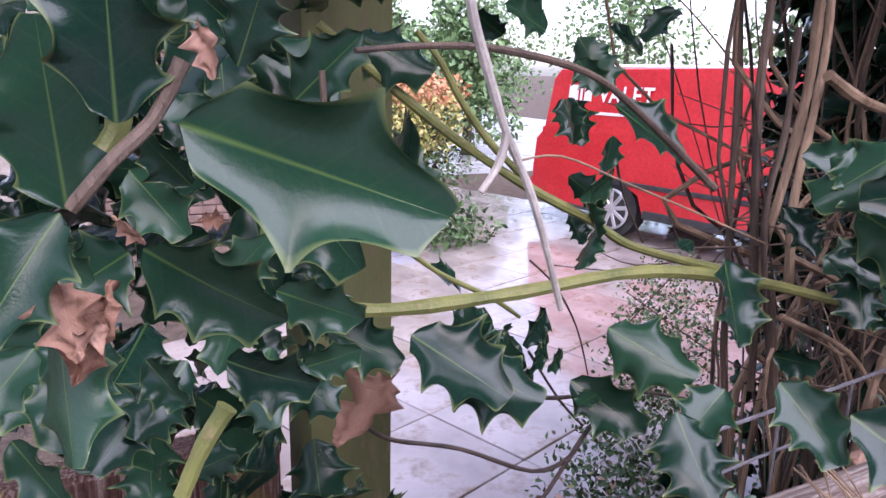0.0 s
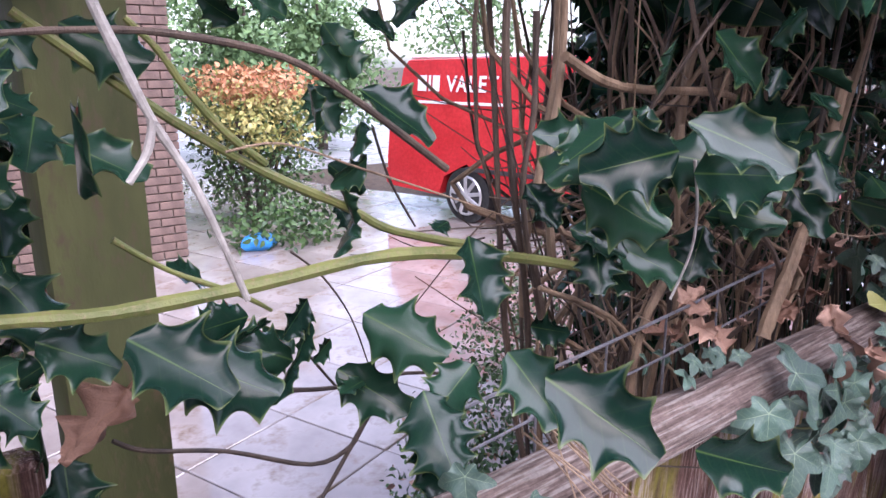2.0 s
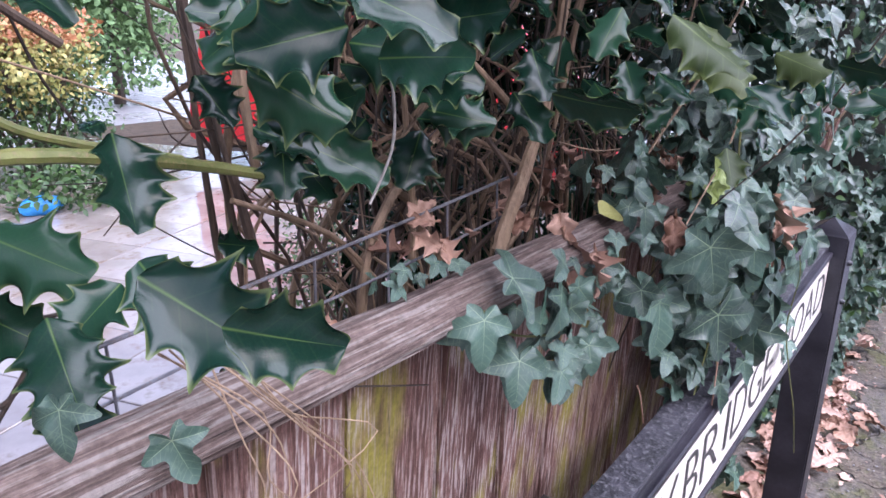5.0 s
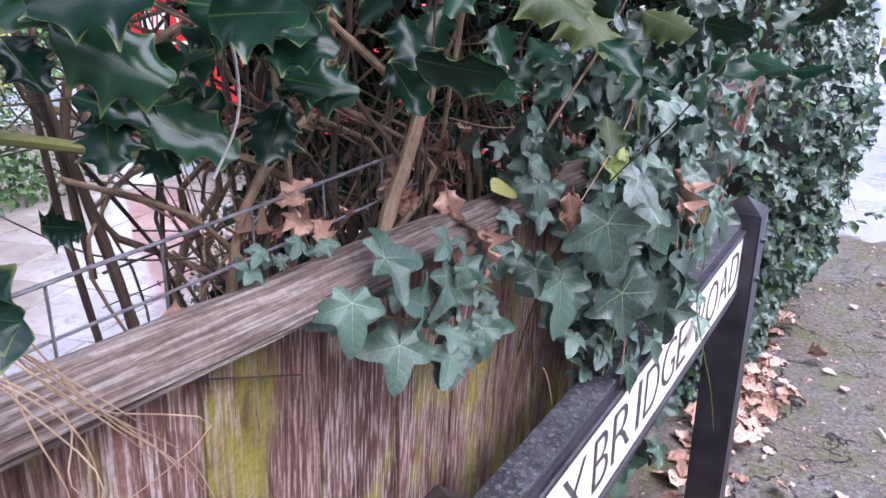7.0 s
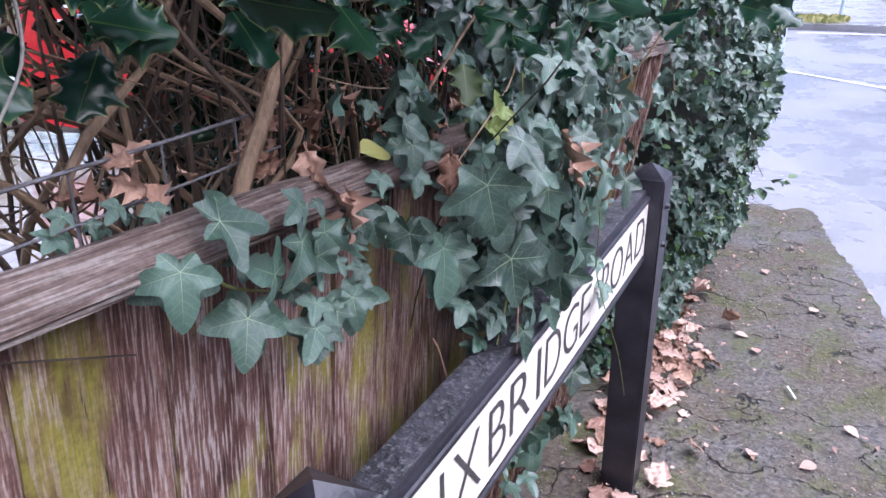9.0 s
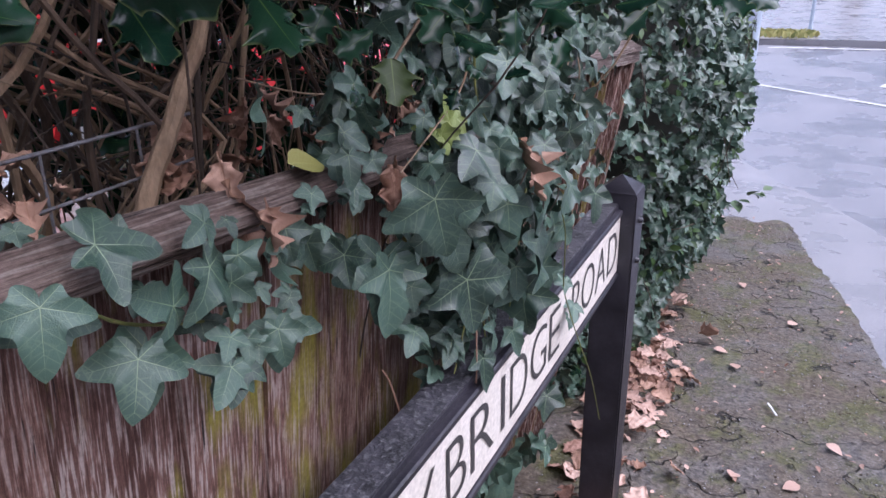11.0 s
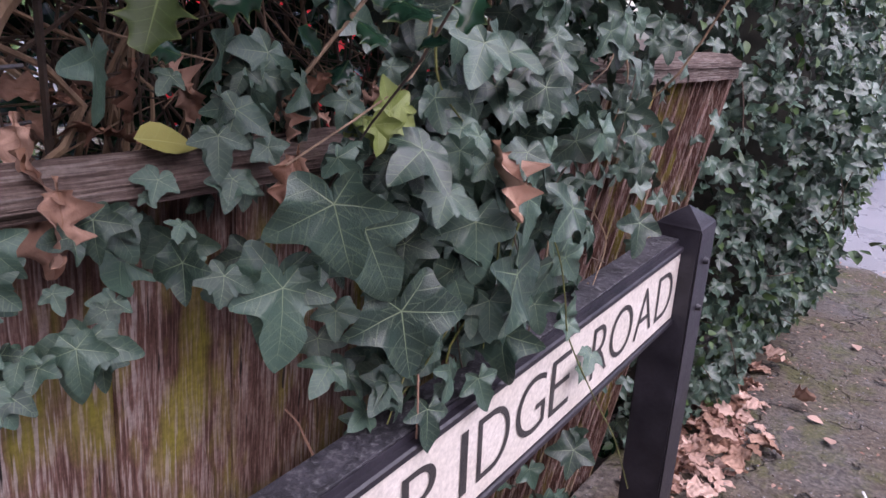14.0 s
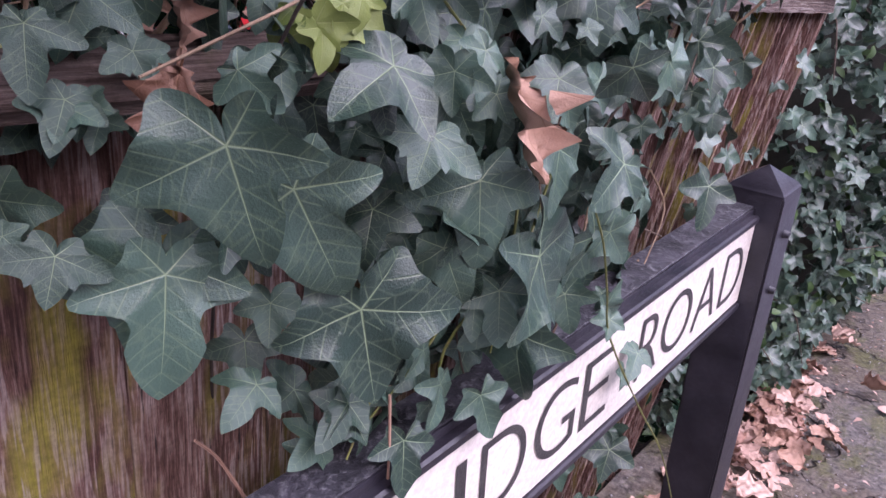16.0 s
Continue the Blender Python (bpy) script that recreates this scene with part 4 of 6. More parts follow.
HOLLY_TOP_B = [
    (-0.143, 1.248, 1.448, -0.077, 1.247, 1.431),
    (-0.048, 1.392, 1.449, -0.004, 1.373, 1.426),
    (-0.262, 1.118, 1.453, -0.217, 1.118, 1.424),
    (-0.184, 1.226, 1.415, -0.202, 1.183, 1.391),
    (-0.124, 1.310, 1.414, -0.066, 1.301, 1.393),
    (0.211, 0.935, 1.466, 0.196, 0.934, 1.454),
    (0.162, 1.168, 1.454, 0.211, 1.159, 1.443),
    (0.084, 1.148, 1.448, 0.035, 1.112, 1.443),
    (-0.022, 1.155, 1.453, -0.023, 1.136, 1.422),
    (0.002, 1.168, 1.438, 0.009, 1.153, 1.398),
    (0.083, 1.201, 1.442, 0.122, 1.194, 1.449),
    (-0.064, 1.189, 1.404, -0.051, 1.174, 1.383),
    (-0.053, 1.076, 1.443, -0.010, 1.087, 1.432),
    (0.192, 1.121, 1.457, 0.219, 1.111, 1.440),
]
HOLLY_TOP_C = [
    (0.049, 1.134, 1.458, 0.089, 1.134, 1.447),
    (0.026, 1.234, 1.413, 0.029, 1.214, 1.387),
    (-0.051, 1.138, 1.437, -0.063, 1.110, 1.410),
    (0.091, 1.307, 1.440, 0.074, 1.282, 1.417),
    (-0.093, 1.198, 1.361, -0.092, 1.177, 1.381),
    (-0.077, 1.214, 1.359, -0.073, 1.195, 1.341),
    (-0.038, 1.248, 1.370, -0.011, 1.249, 1.378),
    (-0.072, 1.218, 1.388, -0.045, 1.222, 1.372),
    (-0.112, 1.092, 1.359, -0.111, 1.068, 1.367),
]
HOLLY_TOP = HOLLY_TOP_A + HOLLY_TOP_B + HOLLY_TOP_C
DRY_KEY_A = [
    (-0.430, 0.291, 1.347, -0.410, 0.228, 1.302),
    (-0.300, 0.883, 1.295, -0.270, 0.866, 1.266),
    (-0.230, 1.034, 1.285, -0.210, 1.047, 1.186),
    (-0.170, 1.248, 1.277, -0.170, 1.230, 1.214),
    (-0.100, 1.552, 1.220, -0.100, 1.537, 1.175),
    (-0.360, 1.255, 1.317, -0.360, 1.280, 1.262),
    (-0.240, 1.038, 1.310, -0.220, 1.027, 1.247),
    (-0.220, 1.278, 1.307, -0.210, 1.276, 1.266),
    (-0.170, 1.248, 1.271, -0.160, 1.223, 1.215),
    (-0.340, 1.084, 1.299, -0.340, 1.106, 1.261),
    (-0.090, 1.456, 1.274, -0.075, 1.478, 1.182),
    (-0.340, 1.191, 1.340, -0.340, 1.192, 1.278),
    (-0.240, 1.272, 1.306, -0.230, 1.276, 1.287),
    (-0.240, 1.340, 1.293, -0.220, 1.336, 1.283),
]
DRY_KEY_B = [
    (-0.190, 1.039, 1.271, -0.170, 1.033, 1.210),
    (-0.240, 1.419, 1.319, -0.240, 1.447, 1.292),
    (-0.280, 0.666, 1.252, -0.280, 0.709, 1.256),
]
DRY_KEY = DRY_KEY_A + DRY_KEY_B
DRY_NEAR_A = [
    (-0.076, 0.065, 1.548, -0.071, 0.068, 1.531),
    (-0.075, 0.075, 1.545, -0.074, 0.066, 1.525),
    (-0.073, 0.075, 1.536, -0.072, 0.065, 1.535),
    (-0.088, 0.076, 1.555, -0.087, 0.082, 1.549),
    (-0.076, 0.097, 1.555, -0.077, 0.091, 1.555),
    (-0.227, 0.116, 1.603, -0.227, 0.122, 1.580),
]
DRY_NEAR = DRY_NEAR_A
STEMS_A = [
    ("green", 0.0045, 0.0055, [(-0.500, 0.249, 1.619), (-0.480, 0.348, 1.539), (-0.460, 0.424, 1.488), (-0.450, 0.496, 1.451), (-0.440, 0.540, 1.425), (-0.430, 0.657, 1.391)]),
    ("green", 0.006, 0.0065, [(-0.370, 0.159, 1.432), (-0.370, 0.201, 1.429), (-0.370, 0.265, 1.421), (-0.370, 0.364, 1.421), (-0.370, 0.492, 1.424), (-0.370, 0.625, 1.400), (-0.370, 0.762, 1.362)]),
    ("green", 0.0045, 0.003, [(-0.460, 0.420, 1.498), (-0.460, 0.386, 1.527), (-0.460, 0.357, 1.562), (-0.460, 0.338, 1.592), (-0.460, 0.316, 1.615)]),
    ("green", 0.003, 0.002, [(-0.420, 0.281, 1.459), (-0.420, 0.319, 1.429), (-0.420, 0.370, 1.401), (-0.420, 0.399, 1.380)]),
    ("grey", 0.0022, 0.0035, [(-0.240, 0.306, 1.456), (-0.240, 0.284, 1.518), (-0.240, 0.265, 1.555), (-0.240, 0.254, 1.582), (-0.240, 0.244, 1.609), (-0.240, 0.241, 1.623)]),
]
STEMS_B = [
    ("grey", 0.003, 0.002, [(-0.240, 0.265, 1.555), (-0.240, 0.261, 1.540), (-0.240, 0.251, 1.526)]),
    ("brown", 0.0018, 0.0035, [(-0.280, 0.199, 1.594), (-0.290, 0.243, 1.598), (-0.300, 0.296, 1.598), (-0.310, 0.368, 1.586), (-0.320, 0.423, 1.560), (-0.330, 0.516, 1.500)]),
    ("pale", 0.001, 0.001, [(-0.360, 0.346, 1.523), (-0.360, 0.389, 1.526), (-0.360, 0.455, 1.502), (-0.360, 0.534, 1.473), (-0.360, 0.622, 1.439)]),
    ("dark", 0.0022, 0.003, [(-0.450, 0.270, 1.289), (-0.450, 0.295, 1.271), (-0.450, 0.361, 1.247), (-0.450, 0.443, 1.203), (-0.450, 0.487, 1.207), (-0.450, 0.508, 1.232), (-0.450, 0.537, 1.255)]),
    ("dark", 0.003, 0.002, [(-0.450, 0.508, 1.232), (-0.450, 0.473, 1.187), (-0.450, 0.453, 1.162)]),
]
STEMS_C = [
    ("dark", 0.003, 0.002, [(-0.460, 0.384, 1.296), (-0.460, 0.434, 1.281), (-0.460, 0.483, 1.270), (-0.460, 0.565, 1.262), (-0.460, 0.652, 1.235)]),
    ("dark", 0.0015, 0.001, [(-0.480, 0.448, 1.411), (-0.480, 0.480, 1.381), (-0.480, 0.510, 1.333), (-0.480, 0.529, 1.278)]),
    ("dark", 0.002, 0.0015, [(-0.480, 0.452, 1.317), (-0.480, 0.494, 1.256), (-0.480, 0.527, 1.220)]),
    ("dark", 0.002, 0.0015, [(-0.500, 0.555, 1.520), (-0.500, 0.575, 1.463), (-0.500, 0.607, 1.410)]),
    ("brown", 0.005, 0.004, [(-0.420, 0.664, 1.663), (-0.420, 0.662, 1.589), (-0.420, 0.674, 1.476), (-0.420, 0.700, 1.334), (-0.420, 0.708, 1.251)]),
]
STEMS_D = [
    ("brown", 0.004, 0.0035, [(-0.410, 0.693, 1.633), (-0.410, 0.694, 1.533), (-0.410, 0.681, 1.446), (-0.410, 0.713, 1.308), (-0.410, 0.725, 1.250)]),
    ("pale", 0.006, 0.005, [(-0.430, 0.745, 1.681), (-0.430, 0.746, 1.578), (-0.430, 0.729, 1.482), (-0.430, 0.707, 1.390), (-0.430, 0.706, 1.303)]),
    ("pale", 0.0068, 0.005, [(-0.380, 0.704, 1.589), (-0.380, 0.795, 1.558), (-0.380, 0.994, 1.547), (-0.380, 1.045, 1.522)]),
    ("pale", 0.003, 0.0035, [(-0.360, 0.659, 1.364), (-0.360, 0.774, 1.308), (-0.360, 0.843, 1.239)]),
    ("dark", 0.0016, 0.001, [(-0.250, 0.554, 1.290), (-0.250, 0.583, 1.258), (-0.250, 0.664, 1.217), (-0.250, 0.803, 1.160)]),
]
STEMS_E = [
    ("dark", 0.0012, 0.001, [(-0.300, 0.725, 1.237), (-0.300, 0.826, 1.226), (-0.300, 0.999, 1.214)]),
    ("pale", 0.011, 0.008, [(-0.290, 0.986, 1.253), (-0.290, 1.002, 1.286), (-0.290, 1.029, 1.327), (-0.290, 1.052, 1.370), (-0.290, 1.080, 1.413), (-0.290, 1.100, 1.494), (-0.290, 1.114, 1.567)]),
    ("pale", 0.006, 0.004, [(-0.290, 1.039, 1.390), (-0.290, 1.011, 1.417), (-0.290, 0.975, 1.442), (-0.290, 0.929, 1.471), (-0.290, 0.896, 1.491)]),
    ("pale", 0.005, 0.004, [(-0.380, 0.931, 1.234), (-0.380, 0.928, 1.326), (-0.380, 0.914, 1.430), (-0.380, 0.912, 1.512)]),
    ("brown", 0.007, 0.005, [(-0.400, 0.732, 1.187), (-0.400, 0.715, 1.272), (-0.400, 0.700, 1.337), (-0.400, 0.689, 1.382)]),
]
STEMS_F = [
    ("pale", 0.004, 0.003, [(-0.400, 0.862, 1.233), (-0.400, 0.818, 1.284), (-0.400, 0.761, 1.320), (-0.400, 0.693, 1.348)]),
    ("brown", 0.005, 0.004, [(-0.400, 1.029, 1.220), (-0.400, 1.026, 1.329), (-0.400, 1.053, 1.428), (-0.400, 1.069, 1.530)]),
    ("grey", 0.0018, 0.0014, [(-0.250, 0.741, 1.497), (-0.250, 0.751, 1.453), (-0.250, 0.748, 1.411), (-0.250, 0.720, 1.368)]),
    ("pale", 0.0015, 0.001, [(-0.330, 0.915, 1.413), (-0.330, 0.981, 1.380), (-0.330, 1.039, 1.361)]),
    ("pale", 0.0014, 0.001, [(-0.300, 1.137, 1.367), (-0.300, 1.250, 1.341), (-0.300, 1.361, 1.331)]),
]
STEMS_G = [
    ("dark", 0.0018, 0.0018, [(-0.450, 0.735, 1.242), (-0.450, 0.914, 1.257), (-0.450, 1.190, 1.285)]),
    ("green", 0.0012, 0.0015, [(-0.060, 1.554, 1.156), (-0.060, 1.589, 1.109), (-0.075, 1.649, 1.033), (-0.085, 1.699, 0.958), (-0.085, 1.827, 0.809), (-0.085, 1.959, 0.665), (-0.085, 2.080, 0.492)]),
    ("rust", 0.0015, 0.0015, [(-0.120, 1.382, 1.010), (-0.120, 1.385, 0.964), (-0.120, 1.386, 0.900)]),
    ("rust", 0.0012, 0.002, [(-0.200, 1.257, 0.987), (-0.200, 1.273, 0.965), (-0.200, 1.287, 0.935), (-0.200, 1.302, 0.900)]),
    ("green", 0.0018, 0.0016, [(-0.205, 0.833, 1.245), (-0.205, 0.872, 1.210), (-0.205, 0.915, 1.189), (-0.205, 0.964, 1.173)]),
]
STEMS_H = [
    ("green", 0.003, 0.003, [(-0.090, 0.078, 1.599), (-0.090, 0.078, 1.586), (-0.090, 0.079, 1.574), (-0.090, 0.076, 1.568)]),
    ("brown", 0.0018, 0.0015, [(-0.075, 0.090, 1.586), (-0.075, 0.084, 1.575), (-0.070, 0.076, 1.568), (-0.070, 0.069, 1.560)]),
    ("brown", 0.002, 0.0015, [(-0.300, 0.188, 1.584), (-0.300, 0.191, 1.535), (-0.300, 0.193, 1.514), (-0.300, 0.175, 1.510), (-0.300, 0.163, 1.497)]),
    ("green", 0.004, 0.003, [(-0.140, 0.105, 1.483), (-0.140, 0.097, 1.471), (-0.140, 0.090, 1.456)]),
]
STEMS_I = [
    ("pale", 0.007, 0.006, [(-0.420, 0.963, 1.442), (-0.420, 0.973, 1.556), (-0.420, 0.988, 1.604), (-0.420, 1.043, 1.675), (-0.420, 1.069, 1.731)]),
    ("pale", 0.0065, 0.005, [(-0.440, 1.057, 1.455), (-0.440, 1.075, 1.554), (-0.440, 1.087, 1.606), (-0.440, 1.131, 1.688), (-0.440, 1.145, 1.747)]),
    ("pale", 0.006, 0.005, [(-0.430, 1.123, 1.467), (-0.430, 1.135, 1.553), (-0.430, 1.153, 1.614), (-0.430, 1.190, 1.676), (-0.430, 1.186, 1.742)]),
    ("pale", 0.0055, 0.004, [(-0.400, 0.719, 1.372), (-0.400, 0.708, 1.467), (-0.400, 0.719, 1.555), (-0.400, 0.723, 1.623), (-0.400, 0.718, 1.687)]),
]
STEMS = STEMS_A + STEMS_B + STEMS_C + STEMS_D + STEMS_E + STEMS_F + STEMS_G + STEMS_H + STEMS_I

# ---- the ground ----


def lift(x, y):
    """The street climbs gently beyond the corner."""
    rise = max(0.0, min(y, 16.6) - 8.5) * 0.11 + max(0.0, min(y, 120) - 16.6) * 0.073
    return rise * min(1.0, max(0.0, (x + 4.0) / 2.5))


def kerb_x(y):
    """The ragged edge of the mossy footway."""
    return 1.25 - 0.142 * y + 0.07 * math.sin(y * 1.3) * math.sin(y * 0.7 + 1) + 0.014 * noise.noise(Vector((y * 2.5, 1, 0)))

def strip_edges(y):
    """The worn tarmac path: it runs beside the mossy verge and takes up the whole width past its end."""
    out = 1.2 + 0.4 * (5.35 - y) - 0.12 * max(0.0, min(1.0, (y - 7.3) * 4)) + 0.03 * noise.noise(Vector((y * 1.7, 7, 0)))
    back = kerb_x(y) - 0.08
    return back + (-0.5 - back) * max(0.0, min(1.0, (y - 5.3) * 2)), out


def grid(lo, hi, n, ease=1.0):
    return [lo + (hi - lo) * (i / n) ** ease for i in range(n + 1)]


ys = [-400, -120, -40, -15, -6] + grid(-3, 14, 34) + [16.6, 24, 32, 45, 70, 120, 300]
ground = link("ground", sheet(lambda x, y: (x, y, lift(x, y) - 0.03 - (0.1 if x < -0.5 else 0)), [-400, -120, -40, -20, -12, -8, -4, -3, -2, -1.2, -0.6, -0.35, 0, 1, 3, 6, 12, 30, 100, 400], ys), M_SOIL)
tagged(ground, "dark soil and worn earth under the whole place", "ground", kind="structure")
road = link("road", sheet(lambda u, y: (min(kerb_x(y) + 0.3, strip_edges(y)[1] - 0.15) + u, y, lift(kerb_x(y) + u, y) - 0.008), grid(0, 40, 24, 1.6), grid(-12, 16.6, 120)), M_ROAD)
tagged(road, "wet grey asphalt road, puddled and patched", "road", kind="structure")
junction = link("side_road", sheet(lambda u, y: (-9 + (kerb_x(y) + 9.35) * u, y, lift(-9 + (kerb_x(y) + 9.35) * u, y) - 0.012), grid(0, 1, 24), grid(8.5, 16.6, 16)), M_ROAD)
tagged(junction, "wet grey asphalt of the side road mouth", "road", kind="structure")
strip = link("footway_edging", sheet(lambda u, y: (strip_edges(y)[0] + u * (strip_edges(y)[1] - strip_edges(y)[0]), y, lift(kerb_x(y), y) - 0.002), grid(0, 1, 5), grid(-6, 9.2, 160)), M_STRIP)
tagged(strip, "pale wet tarmac path beside the mossy verge", "pavement", kind="structure")
pavement = link("pavement", sheet(lambda u, y: (-0.42 + u * (kerb_x(y) + 0.42 + 0.03 * noise.noise(Vector((y * 6, 3, 0))) + 0.02 * noise.noise(Vector((y * 15, 5, 0)))), y + (0.12 * noise.noise(Vector((u * 5, 8, 0))) if y > 5.9 else 0.0), 0.006 + 0.012 * noise.noise(Vector((u * 3, y * 2, 0)))), grid(0, 1, 30), grid(-6, 6.12, 300)), M_PAVE)
tagged(pavement, "mossy worn asphalt footway with cracks and grit", "pavement", kind="structure")

# ---- the street sign ----
sign = empty("street_sign", Matrix.Translation((-0.13, 1.66, -0.026)) @ Euler((radians(3.2), 0, 0)).to_matrix().to_4x4(), "low black timber street sign with a cream name plate", "street sign")


def sign_post(y):
    bm = bmesh.new()
    bmesh.ops.create_cube(bm, size=1.0, matrix=Matrix.Translation((0, y, 0.46)) @ Matrix.Diagonal((0.1, 0.1, 1.08, 1)))
    top = [f for f in bm.faces if f.normal.z > 0.9][0]
    r = bmesh.ops.inset_individual(bm, faces=[top], thickness=0.004)
    bmesh.ops.translate(bm, verts=top.verts, vec=(0, 0, 0.006))
    tip = bmesh.ops.poke(bm, faces=[top])["verts"]
    bmesh.ops.translate(bm, verts=tip, vec=(0, 0, 0.035))
    bmesh.ops.bevel(bm, geom=[e for e in bm.edges if e.calc_length() > 0.09], offset=0.004, segments=2, affect="EDGES")
    return part("post", bm, M_BLACK, sign)


for y, up in ((-0.715, 0.045), (0.72, 0.0)):
    sign_post(y).location.z = up
board = part("backing_board", box((0.055, 1.34, 0.20), (-0.02, 0.003, 0.875), 0.004, 2), M_BLACK, sign)
part("board_top", box((0.052, 1.325, 0.004), (-0.02, 0.003, 0.977), 0.001), M_MOSSY_BLACK, sign, "weathered black top edge with grit and moss")
part("bead", box((0.016, 1.325, 0.014), (0.012, 0.003, 0.958), 0.003), M_BLACK, sign)
part("bead", box((0.016, 1.325, 0.014), (0.012, 0.003, 0.79), 0.003), M_BLACK, sign)
plate = part("name_plate", box((0.006, 1.315, 0.152), (0.0115, 0.009, 0.874), 0.0015), M_PLATE, sign, "cream name plate with dark letters")
for zz in (0.925, 0.815):
    bm = bmesh.new()
    bmesh.ops.create_cone(bm, cap_ends=True, segments=12, radius1=0.009, radius2=0.006, depth=0.012, matrix=Matrix.Translation((0.054, 0.72, zz)) @ Euler((0, radians(90), 0)).to_matrix().to_4x4())
    part("bolt", bm, M_BLACK, sign)


def glyphs(text, bold):
    """The letters as a flat mesh, by the built-in font."""
    cu = bpy.data.curves.new("lettering", "FONT")
    cu.body, cu.size, cu.offset = text, 1.0, bold
    tmp = bpy.data.objects.new("lettering_curve", cu)
    scene.collection.objects.link(tmp)
    bpy.context.view_layer.update()
    me = bpy.data.meshes.new_from_object(tmp.evaluated_get(bpy.context.evaluated_depsgraph_get()))
    bpy.data.objects.remove(tmp)
    co = np.empty(len(me.vertices) * 3, dtype=np.float32)
    me.vertices.foreach_get("co", co)
    return me, co.reshape(-1, 3)


def lettering(letters, height, material, matrix, parent, bold=0.0, thick=0.0006):
    """Each letter a piece of its own, between its left and right edges along one line."""
    for ch, left, right in letters:
        me, co = glyphs(ch, bold)
        lo, hi = co.min(0), co.max(0)
        co[:, 0] = left + (co[:, 0] - lo[0]) / (hi[0] - lo[0]) * (right - left)
        co[:, 1] = (co[:, 1] - lo[1]) / (hi[1] - lo[1]) * height
        co[:, 2] = thick
        me.vertices.foreach_set("co", co.ravel())
        me.materials.clear()
        me.materials.append(material)
        ob = new("letter", me)
        ob.parent = parent
        ob.matrix_basis = matrix


NAME = [("U", -0.56, -0.478), ("X", -0.453, -0.364), ("B", -0.334, -0.27), ("R", -0.253, -0.165), ("I", -0.134, -0.118), ("D", -0.094, -0.012), ("G", 0.006, 0.092), ("E", 0.108, 0.174), ("R", 0.254, 0.322), ("O", 0.328, 0.428), ("A", 0.443, 0.533), ("D", 0.552, 0.638)]
lettering(NAME, 0.1, M_LETTER, Matrix.Translation((0.0152, 0, 0.826)) @ Euler((radians(90), 0, radians(90))).to_matrix().to_4x4(), plate, -0.012)

# ---- the fence ----


def fence_panel(y0, y1, top, x_top, lean, widths, rng, slant=0.0, thick=(0.018, 0.03)):
    f = empty("timber_fence", (x_top, (y0 + y1) / 2, 0), "weathered brown close-board timber fence panel streaked with green algae", "fence", "garden fence")
    yc, y = (y0 + y1) / 2, y0
    while y < y1:
        w = rng.uniform(*widths)
        t0, t1 = 0.006, rng.uniform(*thick)
        bm = bmesh.new()
        prof = [(-t0, -0.008), (t1, -0.008), (t1, w * 0.06), (t1 * 0.3, w), (-t0, w)]
        rings = []
        for z in (-0.02, top * 0.35, top * 0.7, top - 0.01):
            rings.append([bm.verts.new((px - lean * (top - z) + 0.0015 * rng.gauss(0, 1), y - yc + py + slant * (z - top) + 0.0015 * math.sin(5 * z + y * 30), z)) for px, py in prof])
        for A, B in zip(rings, rings[1:]):
            for k in range(5):
                bm.faces.new((A[k], A[(k + 1) % 5], B[(k + 1) % 5], B[k]))
        bm.faces.new(rings[0])
        bm.faces.new(rings[-1][::-1])
        bmesh.ops.recalc_face_normals(bm, faces=bm.faces)
        part("board", bm, M_BOARD, f, smooth=False)
        y += w
    return f


F_RNG = random.Random(11)
panel_near = fence_panel(-1.3, 1.62, 1.235, -0.265, 0.055, (0.12, 0.15), F_RNG, 0.0, (0.010, 0.014))
panel_far = fence_panel(1.62, 2.95, 1.31, -0.27, 0.14, (0.05, 0.075), F_RNG, 0.12, (0.022, 0.034))


def cap_rail(f, y0, y1, z, x0, x1, h, yc):
    n = 60
    bm = bmesh.new()
    rings = []
    for i in range(n + 1):
        y = y0 + (y1 - y0) * i / n
        w = 0.004 * noise.noise(Vector((y * 4, 0, 3)))
        prof = [(x0, z - h * 0.8), (x0, z + 0.012 + w), ((x0 * 0.55 + x1 * 0.45), z + 0.016 + w), (x1 - 0.012, z + 0.001 + w), (x1 - 0.001, z - 0.006 - w), (x1 + 0.001, z - 0.018), (x1 - 0.004 + w, z - 0.022), (x1 - 0.004, z - h)]
        rings.append([bm.verts.new((px - f.location.x, y - yc, pz + 0.002 * noise.noise(Vector((y * 25, px * 90, pz * 90))))) for px, pz in prof])
    for A, B in zip(rings, rings[1:]):
        for k in range(8):
            bm.faces.new((A[k], B[k], B[(k + 1) % 8], A[(k + 1) % 8]))
    bm.faces.new(rings[0])
    bm.faces.new(rings[-1][::-1])
    bmesh.ops.recalc_face_normals(bm, faces=bm.faces)
    return part("cap_rail", bm, M_CAP, f, "bare grey weathered capping rail")


cap_rail(panel_near, -1.3, 1.6, 1.26, -0.249, -0.207, 0.027, 0.16)
cap_rail(panel_far, 1.64, 2.9, 1.345, -0.29, -0.225, 0.05, 2.285)
for yy, zz in ((1.62, 1.2),):
    p = link("fence_post", box((0.09, 0.09, zz), (-0.36, yy, zz / 2), 0.006), M_BOARD)
    tagged(p, "square timber fence post behind the boards", "fence post")

# added out of view: cuts off low sky so the foliage gains contrast
opposite = link("wall_opposite", box((0.4, 70, 7.5), (11.5, -5, 3.7), 0.02), M_BRICK)
tagged(opposite, "plain unseen brick wall added across the road to block the low sky", "wall", kind="structure")

